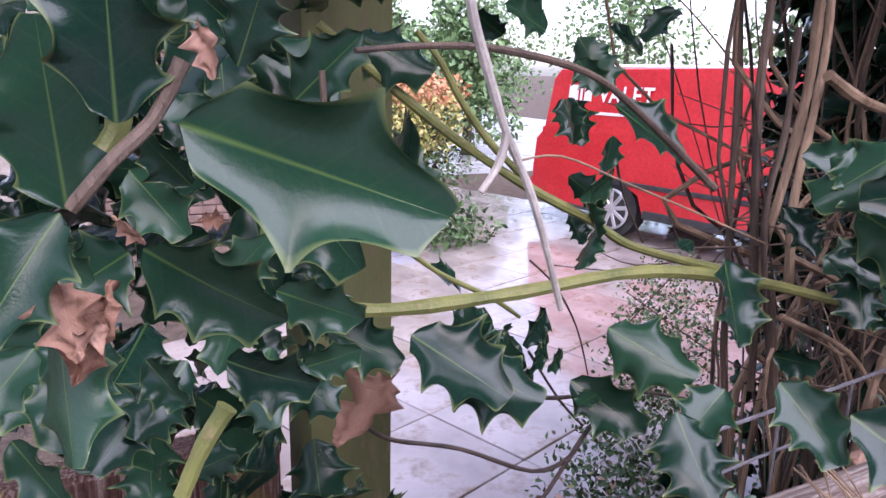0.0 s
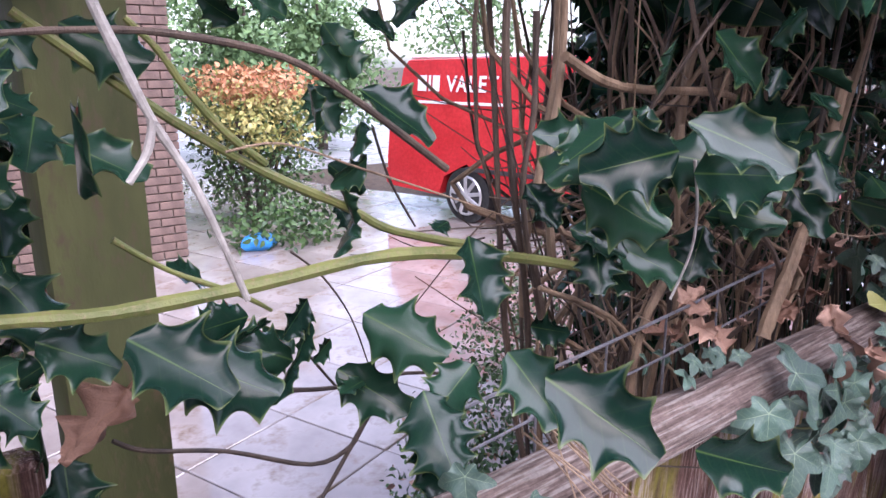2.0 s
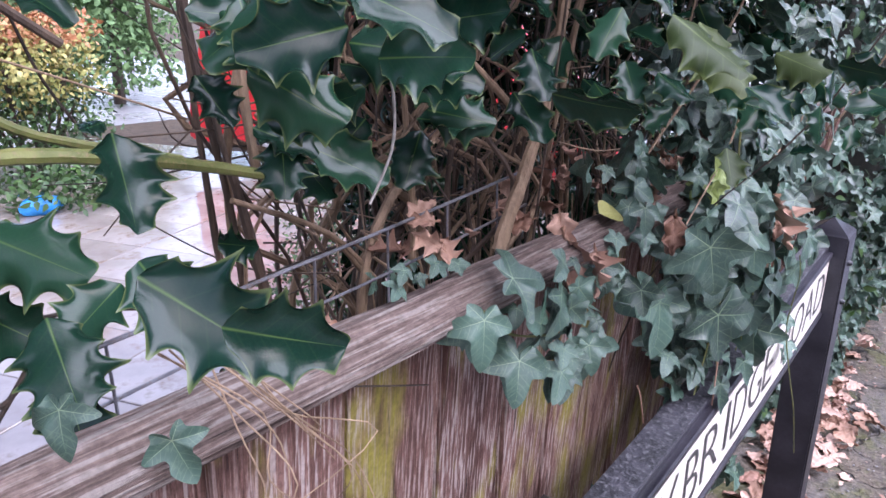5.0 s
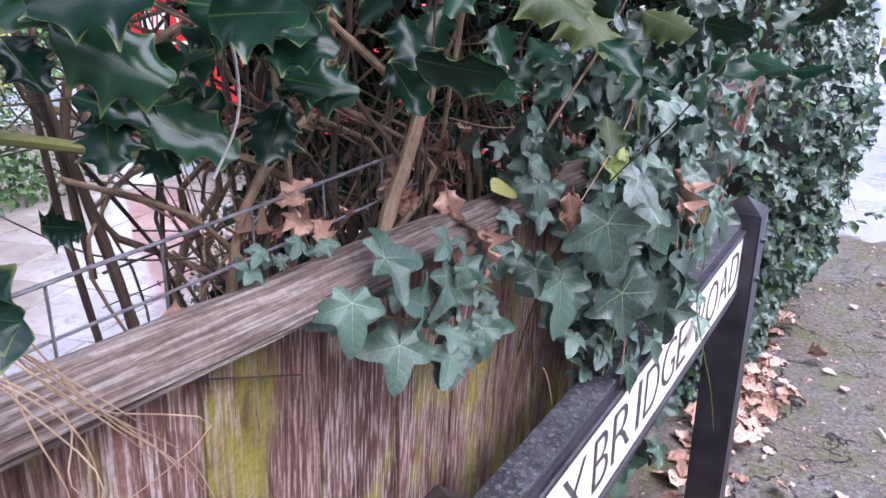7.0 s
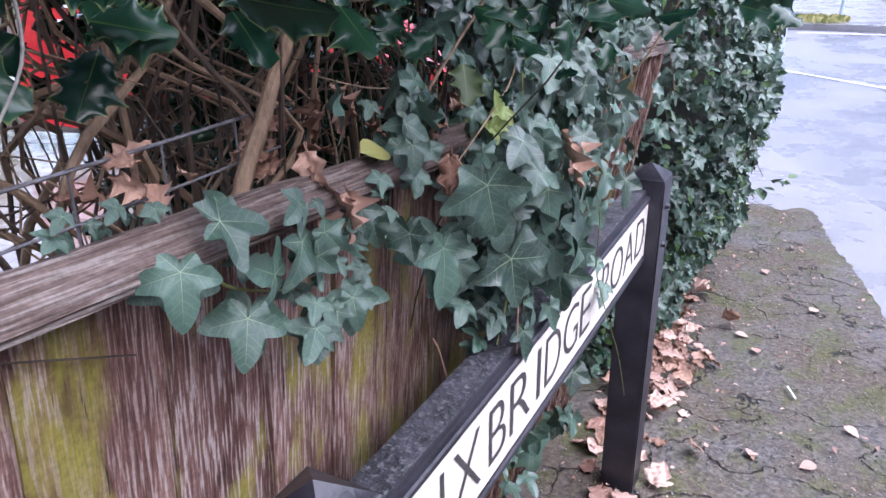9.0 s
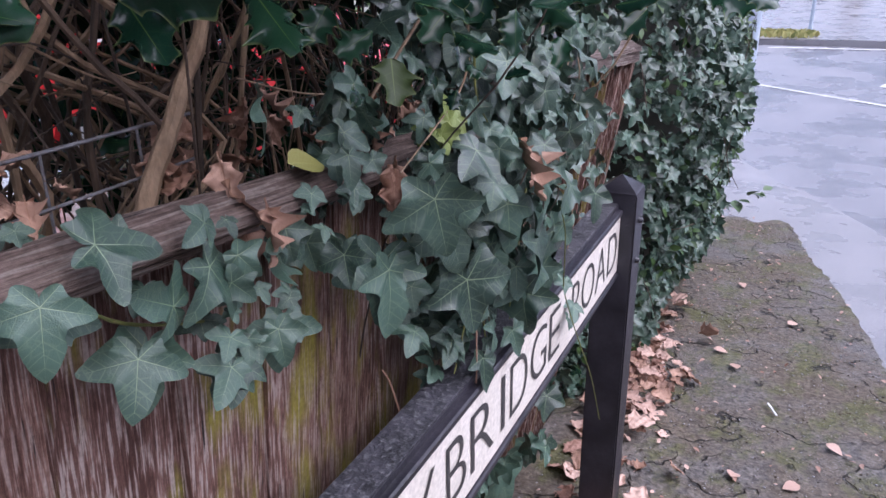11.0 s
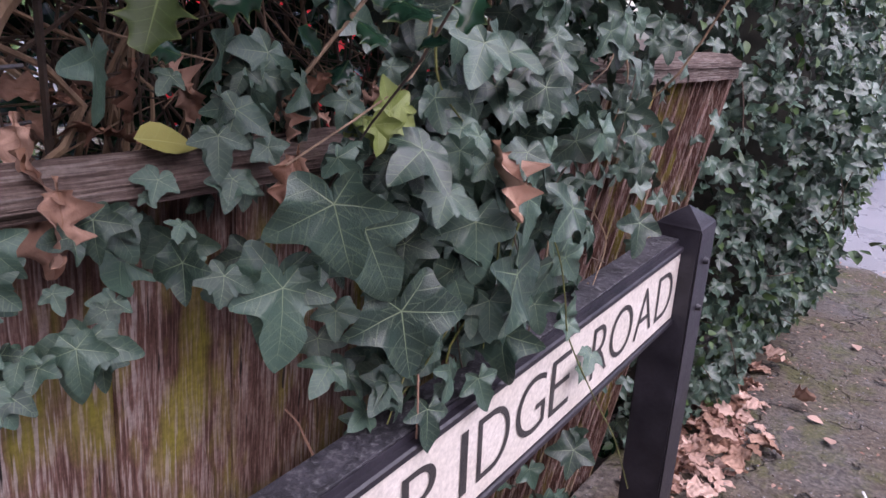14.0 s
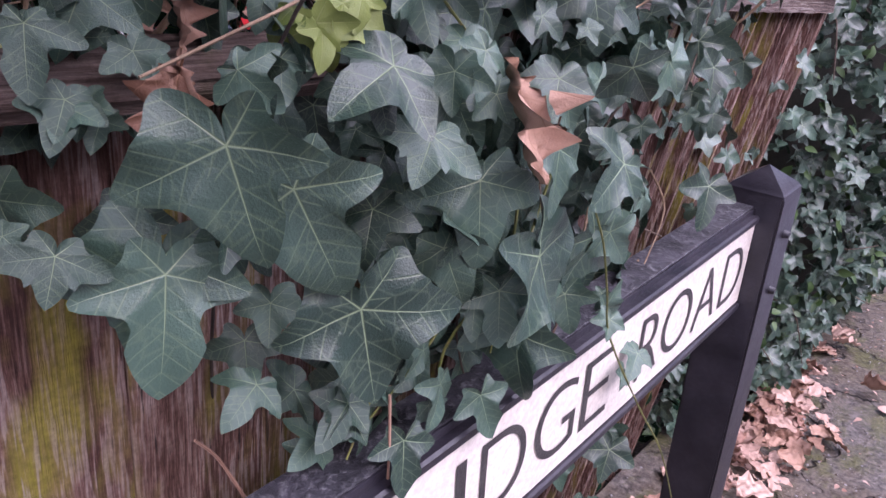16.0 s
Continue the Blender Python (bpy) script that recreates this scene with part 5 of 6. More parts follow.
# ---- the garden behind the fence ----
GZ = -0.12
G_RNG = random.Random(3)
bed = link("path_bed", sheet(lambda x, y: (x, y, GZ - 0.012), [-26, -12, -6, -3, -1.25], [0.2, 2, 4, 6, 9, 13]), M_MORTAR)
tagged(bed, "dark sandy bed under the paving joints", "pavement", kind="structure")
paving = empty("paving", (-5, 3, GZ), "large wet paving slabs reflecting the pale sky", "paving", kind="structure")
slab_mesh = None
turn = Euler((0, 0, radians(19))).to_matrix().to_4x4()
for i in range(22):
    for j in range(13):
        c = turn @ Vector((i * 0.61 - 8.5, j * 0.61 - 4.2, 0)) + Vector((-4.5, 3.2, 0))
        if not (-11 < c.x < -1.3 and 0.35 + 0.24 * max(0.0, -3.5 - c.x) < c.y < 8.0):
            continue
        if slab_mesh is None:
            o = part("slab", box((0.602, 0.602, 0.04), (0, 0, -0.02), 0.004, 1), M_SLAB, paving)
            slab_mesh = o.data
        else:
            o = new("slab", slab_mesh)
            o.parent = paving
        o.matrix_basis = Matrix.Translation((c.x + 5, c.y - 3, G_RNG.uniform(-0.004, 0.003))) @ turn @ Euler((G_RNG.gauss(0, 0.003), G_RNG.gauss(0, 0.003), 0)).to_matrix().to_4x4()
far_drive = link("far_drive", sheet(lambda x, y: (x, y, GZ - 0.004), [-34, -20, -10.6], [1.8, 6, 9, 16]), M_STRIP)
tagged(far_drive, "pale wet drive running on behind the garden", "drive", kind="structure")

# the house corner, brick by brick
house = empty("wall_house", (-6.3, 2.23, GZ), "buff and red brick corner of a house wall", "wall", kind="structure")
part("mortar_core", box((0.22, 3.3, 2.46), (-0.13, -1.66, 1.23), 0), M_MORTAR, house, smooth=False)
part("mortar_core", box((2.5, 0.2, 2.46), (-1.5, -0.12, 1.23), 0), M_MORTAR, house, smooth=False)
part("upper_wall", box((0.24, 3.3, 3.3), (-0.125, -1.66, 4.1), 0), M_BRICK, house, smooth=False)
part("upper_wall", box((2.6, 0.22, 3.3), (-1.56, -0.115, 4.1), 0), M_BRICK, house, smooth=False)
brick_mesh = None
for k in range(32):
    for q in range(9):
        y = -0.112 - q * 0.225 - (0.112 if k % 2 else 0.0)
        if brick_mesh is None:
            o = part("brick", box((0.105, 0.214, 0.065), (0, 0, 0), 0.004), M_BRICK, house)
            brick_mesh = o.data
        else:
            o = new("brick", brick_mesh)
            o.parent = house
        o.location = (-0.045 + G_RNG.uniform(-0.002, 0.002), y, 0.04 + k * 0.075)
    if k % 2:
        o = new("brick", brick_mesh)
        o.parent, o.location, o.scale = house, (-0.045, -0.055, 0.04 + k * 0.075), (1, 0.48, 1)

# the parked van
van_dir = math.atan2(0.2, 0.98)
van = empty("parked_van", pose(-5.83, 5.14, GZ, 0, 0, math.degrees(van_dir)), "bright red parked valeting van with white lettering", "van")
bm = bmesh.new()
prof = [(-1.18, 0.32), (-1.2, 0.62), (-1.16, 0.98), (-1.05, 1.1), (-0.98, 1.66), (-0.9, 1.76), (1.5, 1.8), (2.0, 1.72), (2.65, 1.12), (3.25, 0.98), (3.36, 0.7), (3.34, 0.32), (2.95, 0.28), (2.78, 0.58), (2.45, 0.68), (2.12, 0.58), (1.98, 0.28), (0.4, 0.28), (0.32, 0.5), (0.0, 0.66), (-0.32, 0.5), (-0.4, 0.28)]
rings = []
for yy, tuck in ((0.0, 0.02), (0.04, 0.0), (1.66, 0.0), (1.7, 0.02)):
    rings.append([bm.verts.new((x, yy + (0.10 * max(0, z - 1.05) if yy < 0.5 else -0.10 * max(0, z - 1.05)), z - tuck * 0.5)) for x, z in prof])
for A, B in zip(rings, rings[1:]):
    for k in range(len(prof)):
        bm.faces.new((A[k], A[(k + 1) % len(prof)], B[(k + 1) % len(prof)], B[k]))
bm.faces.new(rings[0])
bm.faces.new(rings[-1][::-1])
bmesh.ops.recalc_face_normals(bm, faces=bm.faces)
van_body = part("body", bm, M_RED_PAINT, van, smooth=False)
part("sill", box((1.6, 0.05, 0.09), (1.2, 0.0, 0.31), 0.01), M_DARK_PLASTIC, van)
part("bumper", box((0.16, 1.68, 0.2), (-1.17, 0.85, 0.42), 0.03, 2), M_RED_PAINT, van)
part("rear_light", box((0.05, 0.1, 0.32), (-1.11, 0.1, 0.95), 0.015), M_RED_PAINT, van)
part("roof", box((2.5, 1.4, 0.05), (0.3, 0.85, 1.79), 0.02), M_WHITE_PAINT, van, "pale wet roof")
part("side_trim", box((2.4, 0.02, 0.05), (1.2, -0.012, 0.6), 0.008), M_DARK_PLASTIC, van)
part("rear_window", box((0.02, 1.3, 0.4), (-1.03, 0.85, 1.38), 0.01), M_GLASS_DARK, van)


def wheel(x, y, side):
    w = part("wheel", tube([(x, y + 0.02 * side, 0.31), (x, y + 0.19 * side, 0.31)], 0.305, 0.305, sides=28), M_TYRE, van)
    bm = bmesh.new()
    bmesh.ops.create_cone(bm, cap_ends=True, segments=28, radius1=0.215, radius2=0.2, depth=0.03, matrix=Matrix.Translation((x, y + 0.005 * side, 0.31)) @ Euler((radians(90), 0, 0)).to_matrix().to_4x4())
    part("hub_disc", bm, M_DARK_PLASTIC, w)
    for k in range(9):
        m = Matrix.Translation((x, y - 0.014 * side, 0.31)) @ Euler((0, 2 * math.pi * k / 9, 0)).to_matrix().to_4x4()
        part("spoke", box((0.042, 0.02, 0.19), (0, 0, 0.115), 0.006, m=m), M_RIM, w)
    bm = bmesh.new()
    bmesh.ops.create_cone(bm, cap_ends=True, segments=16, radius1=0.05, radius2=0.045, depth=0.03, matrix=Matrix.Translation((x, y - 0.012 * side, 0.31)) @ Euler((radians(90), 0, 0)).to_matrix().to_4x4())
    part("hub_cap", bm, M_RIM, w)
    part("rim_ring", tube([(x + 0.21 * math.sin(a), y - 0.01 * side, 0.31 + 0.21 * math.cos(a)) for a in [2 * math.pi * k / 16 for k in range(17)]], 0.014, 0.014), M_RIM, w)


wheel(0.0, 0.0, 1)
wheel(2.45, 0.0, 1)
wheel(0.0, 1.7, -1)
wheel(2.45, 1.7, -1)
lettering([("V", 0.42, 0.57), ("A", 0.56, 0.71), ("L", 0.74, 0.84), ("E", 0.87, 0.97), ("T", 0.99, 1.12)], 0.17, M_WHITE_PAINT, pose(-0.72, 0.014, 1.42, 84.3, 0, 0), van_body, 0.02, 0.006)
for x0, wide in ((0.0, 0.13), (0.16, 0.03), (0.22, 0.1)):
    mark = part("mark", box((wide, 0.17, 0.004), (x0 + wide / 2, 0.085, 0.004), 0), M_WHITE_PAINT, van_body, smooth=False)
    mark.matrix_basis = pose(-0.72, 0.018, 1.42, 84.3, 0, 0)
part("stripe", box((1.2, 0.006, 0.03), (-0.1, 0.005, 1.3), 0.002), M_WHITE_PAINT, van)

post_g = link("gate_post", box((0.095, 0.095, 2.15), (-0.652, 0.312, 0.95), 0.008, 2), M_GATE)
tagged(post_g, "green algae-stained square timber gate post", "gate post")
gate = empty("garden_gate", (-0.66, -0.1, 0), "brown weathered timber garden gate with vertical boards", "gate")
for z in (1.15, 0.35):
    part("rail", box((0.05, 0.62, 0.09), (0.0, 0.03, z), 0.006), M_BOARD, gate)
for k in range(6):
    part("board", box((0.02, 0.098, 1.15), (-0.036, -0.23 + 0.104 * k, 0.6), 0.004), M_BOARD, gate)
bag = sheet(lambda u, v: (-6.15 + 0.13 * math.sin(v) * math.cos(u) * (1 + 0.25 * math.sin(3 * u)), 2.84 + 0.17 * math.sin(v) * math.sin(u) * (1 + 0.2 * math.cos(5 * u)), GZ + 0.07 + 0.09 * math.cos(v)), [2 * math.pi * k / 14 for k in range(15)], [math.pi * k / 7 for k in range(8)])
tagged(link("plastic_bag", bag, M_BLUE), "crumpled bright blue plastic bag on the soil", "bag")

# ---- foliage helpers ----


def cloud(rng, n, centre, radii, size, out=0.6, shell=0.5, up=0.3):
    """Leaf poses through an uneven bush round centre, mostly near its outside."""
    made, c = [], Vector(centre)
    while len(made) < n:
        d = Vector((rng.gauss(0, 1), rng.gauss(0, 1), rng.gauss(0, 1))).normalized()
        lump = 0.78 + 0.35 * noise.noise(d * 2.3 + c)
        r = lump * (shell + (1 - shell) * rng.random()) if rng.random() < 0.8 else lump * rng.random()
        p = c + Vector((d.x * radii[0], d.y * radii[1], d.z * radii[2])) * r
        tip = (d * out + jitter(rng, 0.6)).normalized()
        s = size * rng.uniform(0.6, 1.3)
        made.append(leaf_frame(p, p + tip * s, d + Vector((0, 0, up)) + jitter(rng, 0.5)))
    return made


def block(rng, n, lo, hi, size, face, spread=0.6, fall=0.5):
    """Leaf poses through a box, faces turned roughly one way, tips falling."""
    made = []
    for _ in range(n):
        p = Vector([rng.uniform(a, b) for a, b in zip(lo, hi)])
        s = size * rng.uniform(0.65, 1.3)
        tip = Vector((rng.gauss(0.2, 0.6), rng.gauss(0, 0.6), rng.gauss(-fall, 0.5))).normalized()
        made.append(leaf_frame(p, p + tip * s, Vector(face) + jitter(rng, spread)))
    return made


# garden shrubs
B_RNG = random.Random(21)
shrub = empty("garden_shrub", (-7.3, 3.35, GZ), "rounded garden shrub, green below with yellow and orange top leaves", "shrub")
inv = shrub.matrix_world.inverted()
for k in range(36):
    a = k * 0.9
    part("branch", tube([(0.05 * math.cos(a), 0.05 * math.sin(a), 0), (0.3 * math.cos(a), 0.3 * math.sin(a), 0.6), (0.6 * math.cos(a + 0.2), 0.6 * math.sin(a + 0.2), 1.15)], 0.02, 0.006), M_DARK_TWIG, shrub)
for mname, n, c, r in ((M_SMALL, 1900, (0, 0, 0.72), (1.05, 0.9, 0.8)), (M_LIME, 1500, (0.15, -0.05, 1.15), (1.0, 0.85, 0.55)), (M_RED, 900, (0.1, 0.0, 1.5), (0.95, 0.8, 0.28))):
    o = strew("foliage", BLADES, cloud(B_RNG, int(n * 1.7), c, r, 0.056), mname, B_RNG, shrub)
    tagged(o, kind="stuff")


def conifer(x, y, h, w):
    t = empty("garden_tree", (x, y, GZ), "soft green bushy evergreen tree behind the garden", "tree")
    part("trunk", tube([(0, 0, 0), (0.05, 0.02, h * 0.5), (0, 0, h * 0.9)], 0.12, 0.03), M_DARK_TWIG, t)
    poses = []
    for k in range(8):
        a, z = k * 2.4, h * (0.25 + 0.08 * k)
        rr = w * (1.05 - 0.07 * k)
        c = (rr * 0.45 * math.cos(a), rr * 0.45 * math.sin(a), z)
        poses += cloud(B_RNG, 420, c, (rr * 0.75, rr * 0.75, h * 0.2), 0.14, shell=0.6)
    tagged(strew("crown", BLADES, poses, M_CONIFER, B_RNG, t), kind="stuff")


conifer(-12.6, 5.6, 3.0, 1.5)
conifer(-13.2, 7.4, 3.4, 1.4)
conifer(-16.0, 4.2, 4.2, 2.2)
conifer(-15.5, 13.5, 5.5, 2.6)
conifer(-9.0, 13.0, 4.6, 2.4)
conifer(-20.0, 7.5, 5.0, 2.6)
conifer(-21.0, 12.0, 5.5, 2.6)
conifer(-12.5, 2.6, 4.0, 1.8)

low = empty("low_border_shrub", (-1.5, 2.2, GZ), "low straggling evergreen shrub with tiny leaves beside the path", "shrub")
poses = []
for cx, cy, cz, r in ((0.0, -0.7, 0.25, 0.36), (-0.25, -0.35, 0.28, 0.4), (-0.6, 0.1, 0.3, 0.45), (-1.1, 0.6, 0.32, 0.45), (-1.6, 1.15, 0.34, 0.5), (0.2, 0.3, 0.4, 0.6), (-0.4, 1.2, 0.45, 0.7)):
    poses += cloud(B_RNG, 1100, (cx, cy, cz), (r, r, 0.42), 0.026)
tagged(strew("foliage", BLADES, poses, M_SMALL, B_RNG, low), kind="stuff")
tagged(strew("pale_foliage", BLADES, B_RNG.sample(poses, 260), M_LIME, B_RNG, low), kind="stuff")
tagged(strew("withered_foliage", BLADES, B_RNG.sample(poses, 1500), M_DRY, B_RNG, low), kind="stuff")
edge = empty("border_plants", (-6.3, 3.2, GZ), "dark leafy ground plants at the foot of the shrub", "plant")
tagged(strew("foliage", BLADES, cloud(B_RNG, 900, (0.1, 0.0, 0.2), (0.6, 0.9, 0.35), 0.07), M_SMALL, B_RNG, edge), kind="stuff")

# ---- stems of the hedge ----
BARK = {"green": M_GREEN_TWIG, "grey": M_GREY_TWIG, "brown": M_TWIG, "pale": M_PALE_TWIG, "dark": M_DARK_TWIG, "rust": M_DRY}
holly = empty("holly_bush", (-0.45, 1.0, 0), "dark glossy spiny holly bush growing over the fence", "holly bush")
h_inv = holly.matrix_world.inverted()
S_RNG = random.Random(5)
for kind, r0, r1, pts in STEMS:
    part("stem", tube([h_inv @ Vector(p) for p in pts], r0 * 0.85, r1 * 0.85, knobs=0.25, sides=8, rng=S_RNG), BARK[kind], holly)
for k in range(150):
    x, y = S_RNG.uniform(-0.75, -0.34), S_RNG.uniform(0.72, 2.2)
    if y - 0.16 < 1.05 * (0.12 - x):
        continue
    z1 = S_RNG.uniform(1.5, 2.3)
    dx, dy = S_RNG.gauss(0, 0.16), S_RNG.gauss(0, 0.22)
    r = S_RNG.choice((0.0012, 0.0016, 0.002, 0.003, 0.0045))
    pts = [(x, y, 0.6), (x + dx * 0.3 + S_RNG.gauss(0, 0.02), y + dy * 0.3 + S_RNG.gauss(0, 0.05), 1.15), (x + dx * 0.7, y + dy * 0.7 + S_RNG.gauss(0, 0.06), (1.1 + z1) / 2), (x + dx, y + dy, z1)]
    part("stem", tube([h_inv @ Vector(p) for p in pts], r, r * 0.6, knobs=0.3, rng=S_RNG), S_RNG.choice((M_TWIG, M_PALE_TWIG, M_TWIG, M_DARK_TWIG)), holly)
for k in range(46):
    x, y = S_RNG.uniform(-0.62, -0.36), S_RNG.uniform(0.78, 1.35)
    if y - 0.16 < 1.02 * (0.12 - x):
        continue
    pts = [(x, y, 0.7), (x + S_RNG.gauss(0, 0.03), y + S_RNG.gauss(0, 0.06), 1.12), (x + S_RNG.gauss(0, 0.06), y + S_RNG.gauss(0, 0.1), 1.3), (x + S_RNG.gauss(0, 0.06), y + S_RNG.gauss(0, 0.1), 1.42), (x + S_RNG.gauss(0, 0.06), y + S_RNG.gauss(0, 0.13), 1.6), (x + S_RNG.gauss(0.03, 0.08), y + S_RNG.gauss(0, 0.16), 2.0)]
    part("stem", tube([h_inv @ Vector(p) for p in pts], S_RNG.choice((0.0018, 0.0025, 0.003, 0.0045, 0.007)), 0.0022, knobs=0.35, rng=S_RNG), S_RNG.choice((M_TWIG, M_PALE_TWIG, M_PALE_TWIG)), holly)
for k in range(190):
    p = Vector((S_RNG.uniform(-0.6, -0.3), S_RNG.uniform(0.75, 1.7), S_RNG.uniform(1.2, 1.6)))
    d = Vector((S_RNG.gauss(0, 1), S_RNG.gauss(0, 1), S_RNG.gauss(0.2, 0.7))).normalized() * S_RNG.uniform(0.1, 0.3)
    if p.x + d.x > -0.29:
        d.x = -abs(d.x)
    pts = [p, p + d * 0.5 + jitter(S_RNG, 0.015), p + d]
    part("twig", tube([h_inv @ q for q in pts], 0.0014, 0.0007, sides=5, rng=S_RNG), S_RNG.choice((M_TWIG, M_DARK_TWIG, M_PALE_TWIG)), holly)

# wire mesh behind the boards
mesh_wire = empty("wire_fence", (-0.312, 0.5, 0.9), "old grey galvanised wire mesh just behind the fence boards", "wire fence")
for z, r in ((1.292, 0.0019), (1.245, 0.0016), (1.18, 0.0015), (1.1, 0.0015)):
    part("wire", tube([(S_RNG.gauss(0, 0.003), y, z - 0.9 + 0.075 * y + S_RNG.gauss(0, 0.0015)) for y in (-0.02, 0.12, 0.27, 0.42, 0.58)], r, r, sides=6, rng=S_RNG), M_WIRE, mesh_wire)
for k in range(6):
    y = 0.01 + 0.1 * k
    part("upright_wire", tube([(S_RNG.gauss(0, 0.002), y + S_RNG.gauss(0, 0.006), 0.1), (0.001, y + S_RNG.gauss(0, 0.004), 0.25), (0.0, y, 0.392 + 0.075 * y)], 0.0014, 0.0014, sides=6, rng=S_RNG), M_WIRE, mesh_wire)

# a spray of thin dead twigs hanging over the rail
spray = empty("dead_twigs", (-0.195, 0.538, 1.297), "spray of thin pale dead twigs hanging over the fence rail", "twig")
for k in range(10):
    a = S_RNG.uniform(-0.35, 1.5)
    l = S_RNG.uniform(0.05, 0.14)
    part("twig", tube([(-0.02, -0.02 + S_RNG.gauss(0, 0.02), 0.025), (0.012 + S_RNG.gauss(0, 0.006), 0.25 * l * a, -0.25 * l), (0.03 + S_RNG.gauss(0, 0.012), 0.6 * l * a + S_RNG.gauss(0, 0.02), -0.65 * l), (0.035 + S_RNG.gauss(0, 0.012), l * a * 0.8 + S_RNG.gauss(0, 0.015), -1.05 * l)], 0.0008, 0.0004, sides=5, rng=S_RNG), M_PALE_TWIG, spray)

# ---- holly leaves ----
H_RNG = random.Random(9)


def keyed(rows, face, rng, spread=0.25):
    return [leaf_frame(r[:3], r[3:], Vector(face) + jitter(rng, spread)) for r in rows]


near = keyed(HOLLY_NEAR, (0.88, -0.42, 0.0), H_RNG, 0.12)
broad = [shape_mesh("broad_holly_leaf", *holly_shape(RNG, n=60, spines=2, half=0.265, wave=0.03), M_HOLLY)]
leaves_on(holly, broad, near[:1], H_RNG, "holly_leaf")
leaves_on(holly, HOLLY_MESHES, near[1:], H_RNG, "holly_leaf")
leaves_on(holly, HOLLY_MESHES, keyed(HOLLY_KEY, (0.75, -0.45, 0.4), H_RNG, 0.3), H_RNG, "holly_leaf")
leaves_on(holly, HOLLY_MESHES, keyed(HOLLY_EDGE, (0.3, 0.85, 0.25), H_RNG, 0.35), H_RNG, "holly_leaf")
under = [shape_mesh("pale_holly_leaf", *s, M_HOLLY_UNDER) for s in HOLLY_SHAPES[:4]]
leaves_on(holly, under, keyed(HOLLY_PALE, (0.65, -0.4, 0.4), H_RNG, 0.3), H_RNG, "holly_leaf")
top = keyed(HOLLY_TOP, (0.6, -0.5, 0.5), H_RNG, 0.3)
leaves_on(holly, HOLLY_MESHES, top, H_RNG, "holly_leaf")
fill = block(H_RNG, 175, (-0.54, -0.12, 1.05), (-0.36, 0.26, 1.85), 0.06, (0.7, -0.3, 0.6))
fill += block(H_RNG, 34, (-0.5, 0.8, 1.5), (-0.26, 1.5, 1.85), 0.06, (0.7, -0.4, 0.6))
fill += block(H_RNG, 48, (-0.55, 0.25, 1.7), (-0.4, 0.8, 1.9), 0.06, (0.7, -0.4, 0.5))
leaves_on(holly, HOLLY_MESHES, fill, H_RNG, "holly_leaf")
mass = block(H_RNG, 1700, (-1.3, 0.95, 1.45), (-0.45, 3.2, 2.6), 0.06, (0.5, -0.2, 0.3), 1.3)
mass += block(H_RNG, 500, (-0.5, 1.1, 1.5), (-0.15, 2.1, 2.3), 0.055, (0.5, -0.2, 0.3), 1.2)
mass += block(H_RNG, 260, (-0.6, 2.0, 1.5), (-0.32, 3.0, 2.3), 0.055, (0.6, -0.3, 0.7), 0.7)
mass += block(H_RNG, 1900, (-1.5, 0.9, 0.3), (-0.6, 3.4, 1.6), 0.06, (0.6, -0.3, 0.7), 0.8)
mass += block(H_RNG, 900, (-0.95, -0.5, 0.9), (-0.56, 0.24, 2.1), 0.065, (0.6, -0.3, 0.7), 0.8)
mass += block(H_RNG, 300, (-0.9, 0.1, 2.0), (-0.3, 1.0, 2.5), 0.06, (0.6, -0.3, 0.7), 0.8)
mass += block(H_RNG, 1500, (-1.05, 0.8, 1.05), (-0.6, 1.8, 1.8), 0.06, (0.5, -0.2, 0.3), 1.3)
mass = [m for m in mass if m.translation.y < 0.26 or m.translation.z > 1.9 or m.translation.y - 0.16 > 1.12 * (0.12 - m.translation.x)]
tagged(strew("foliage", HOLLY_LOW, [h_inv @ m for m in mass], M_HOLLY, H_RNG, holly), kind="stuff")
# inner fill, plus an unseen leaf canopy added overhead to block skylight
deep = block(H_RNG, 4200, (-1.25, 0.9, 1.95), (-0.08, 3.2, 2.6), 0.085, (0.2, 0, 1), 0.6)
deep += block(H_RNG, 2600, (-1.7, 1.3, 0.0), (-0.75, 3.6, 2.2), 0.085, (0.6, 0, 0.6), 0.7)
deep += block(H_RNG, 1500, (-1.3, 2.3, 0.0), (-0.4, 3.7, 2.4), 0.08, (0.6, -0.3, 0.6), 0.7)
deep += block(H_RNG, 900, (-0.9, -0.6, 2.05), (0.06, 0.75, 2.5), 0.085, (0.2, 0, 1), 0.6)
deep += block(H_RNG, 3000, (-0.8, 0.95, 1.8), (-0.1, 2.0, 2.4), 0.085, (0.2, 0, 1), 0.6)
deep += block(H_RNG, 1300, (-0.8, 0.8, 1.68), (-0.2, 1.85, 2.08), 0.085, (0.2, 0, 1), 0.6)
deep += block(H_RNG, 480, (-0.5, 1.0, 1.66), (0.12, 1.45, 2.0), 0.085, (0.2, 0, 1), 0.5)
deep = [m for m in deep if m.translation.z > 1.9 or m.translation.y - 0.16 > 1.16 * (0.12 - m.translation.x)]
tagged(strew("inner_foliage", BLADES, [h_inv @ m for m in deep], M_HOLLY, H_RNG, holly), kind="stuff")

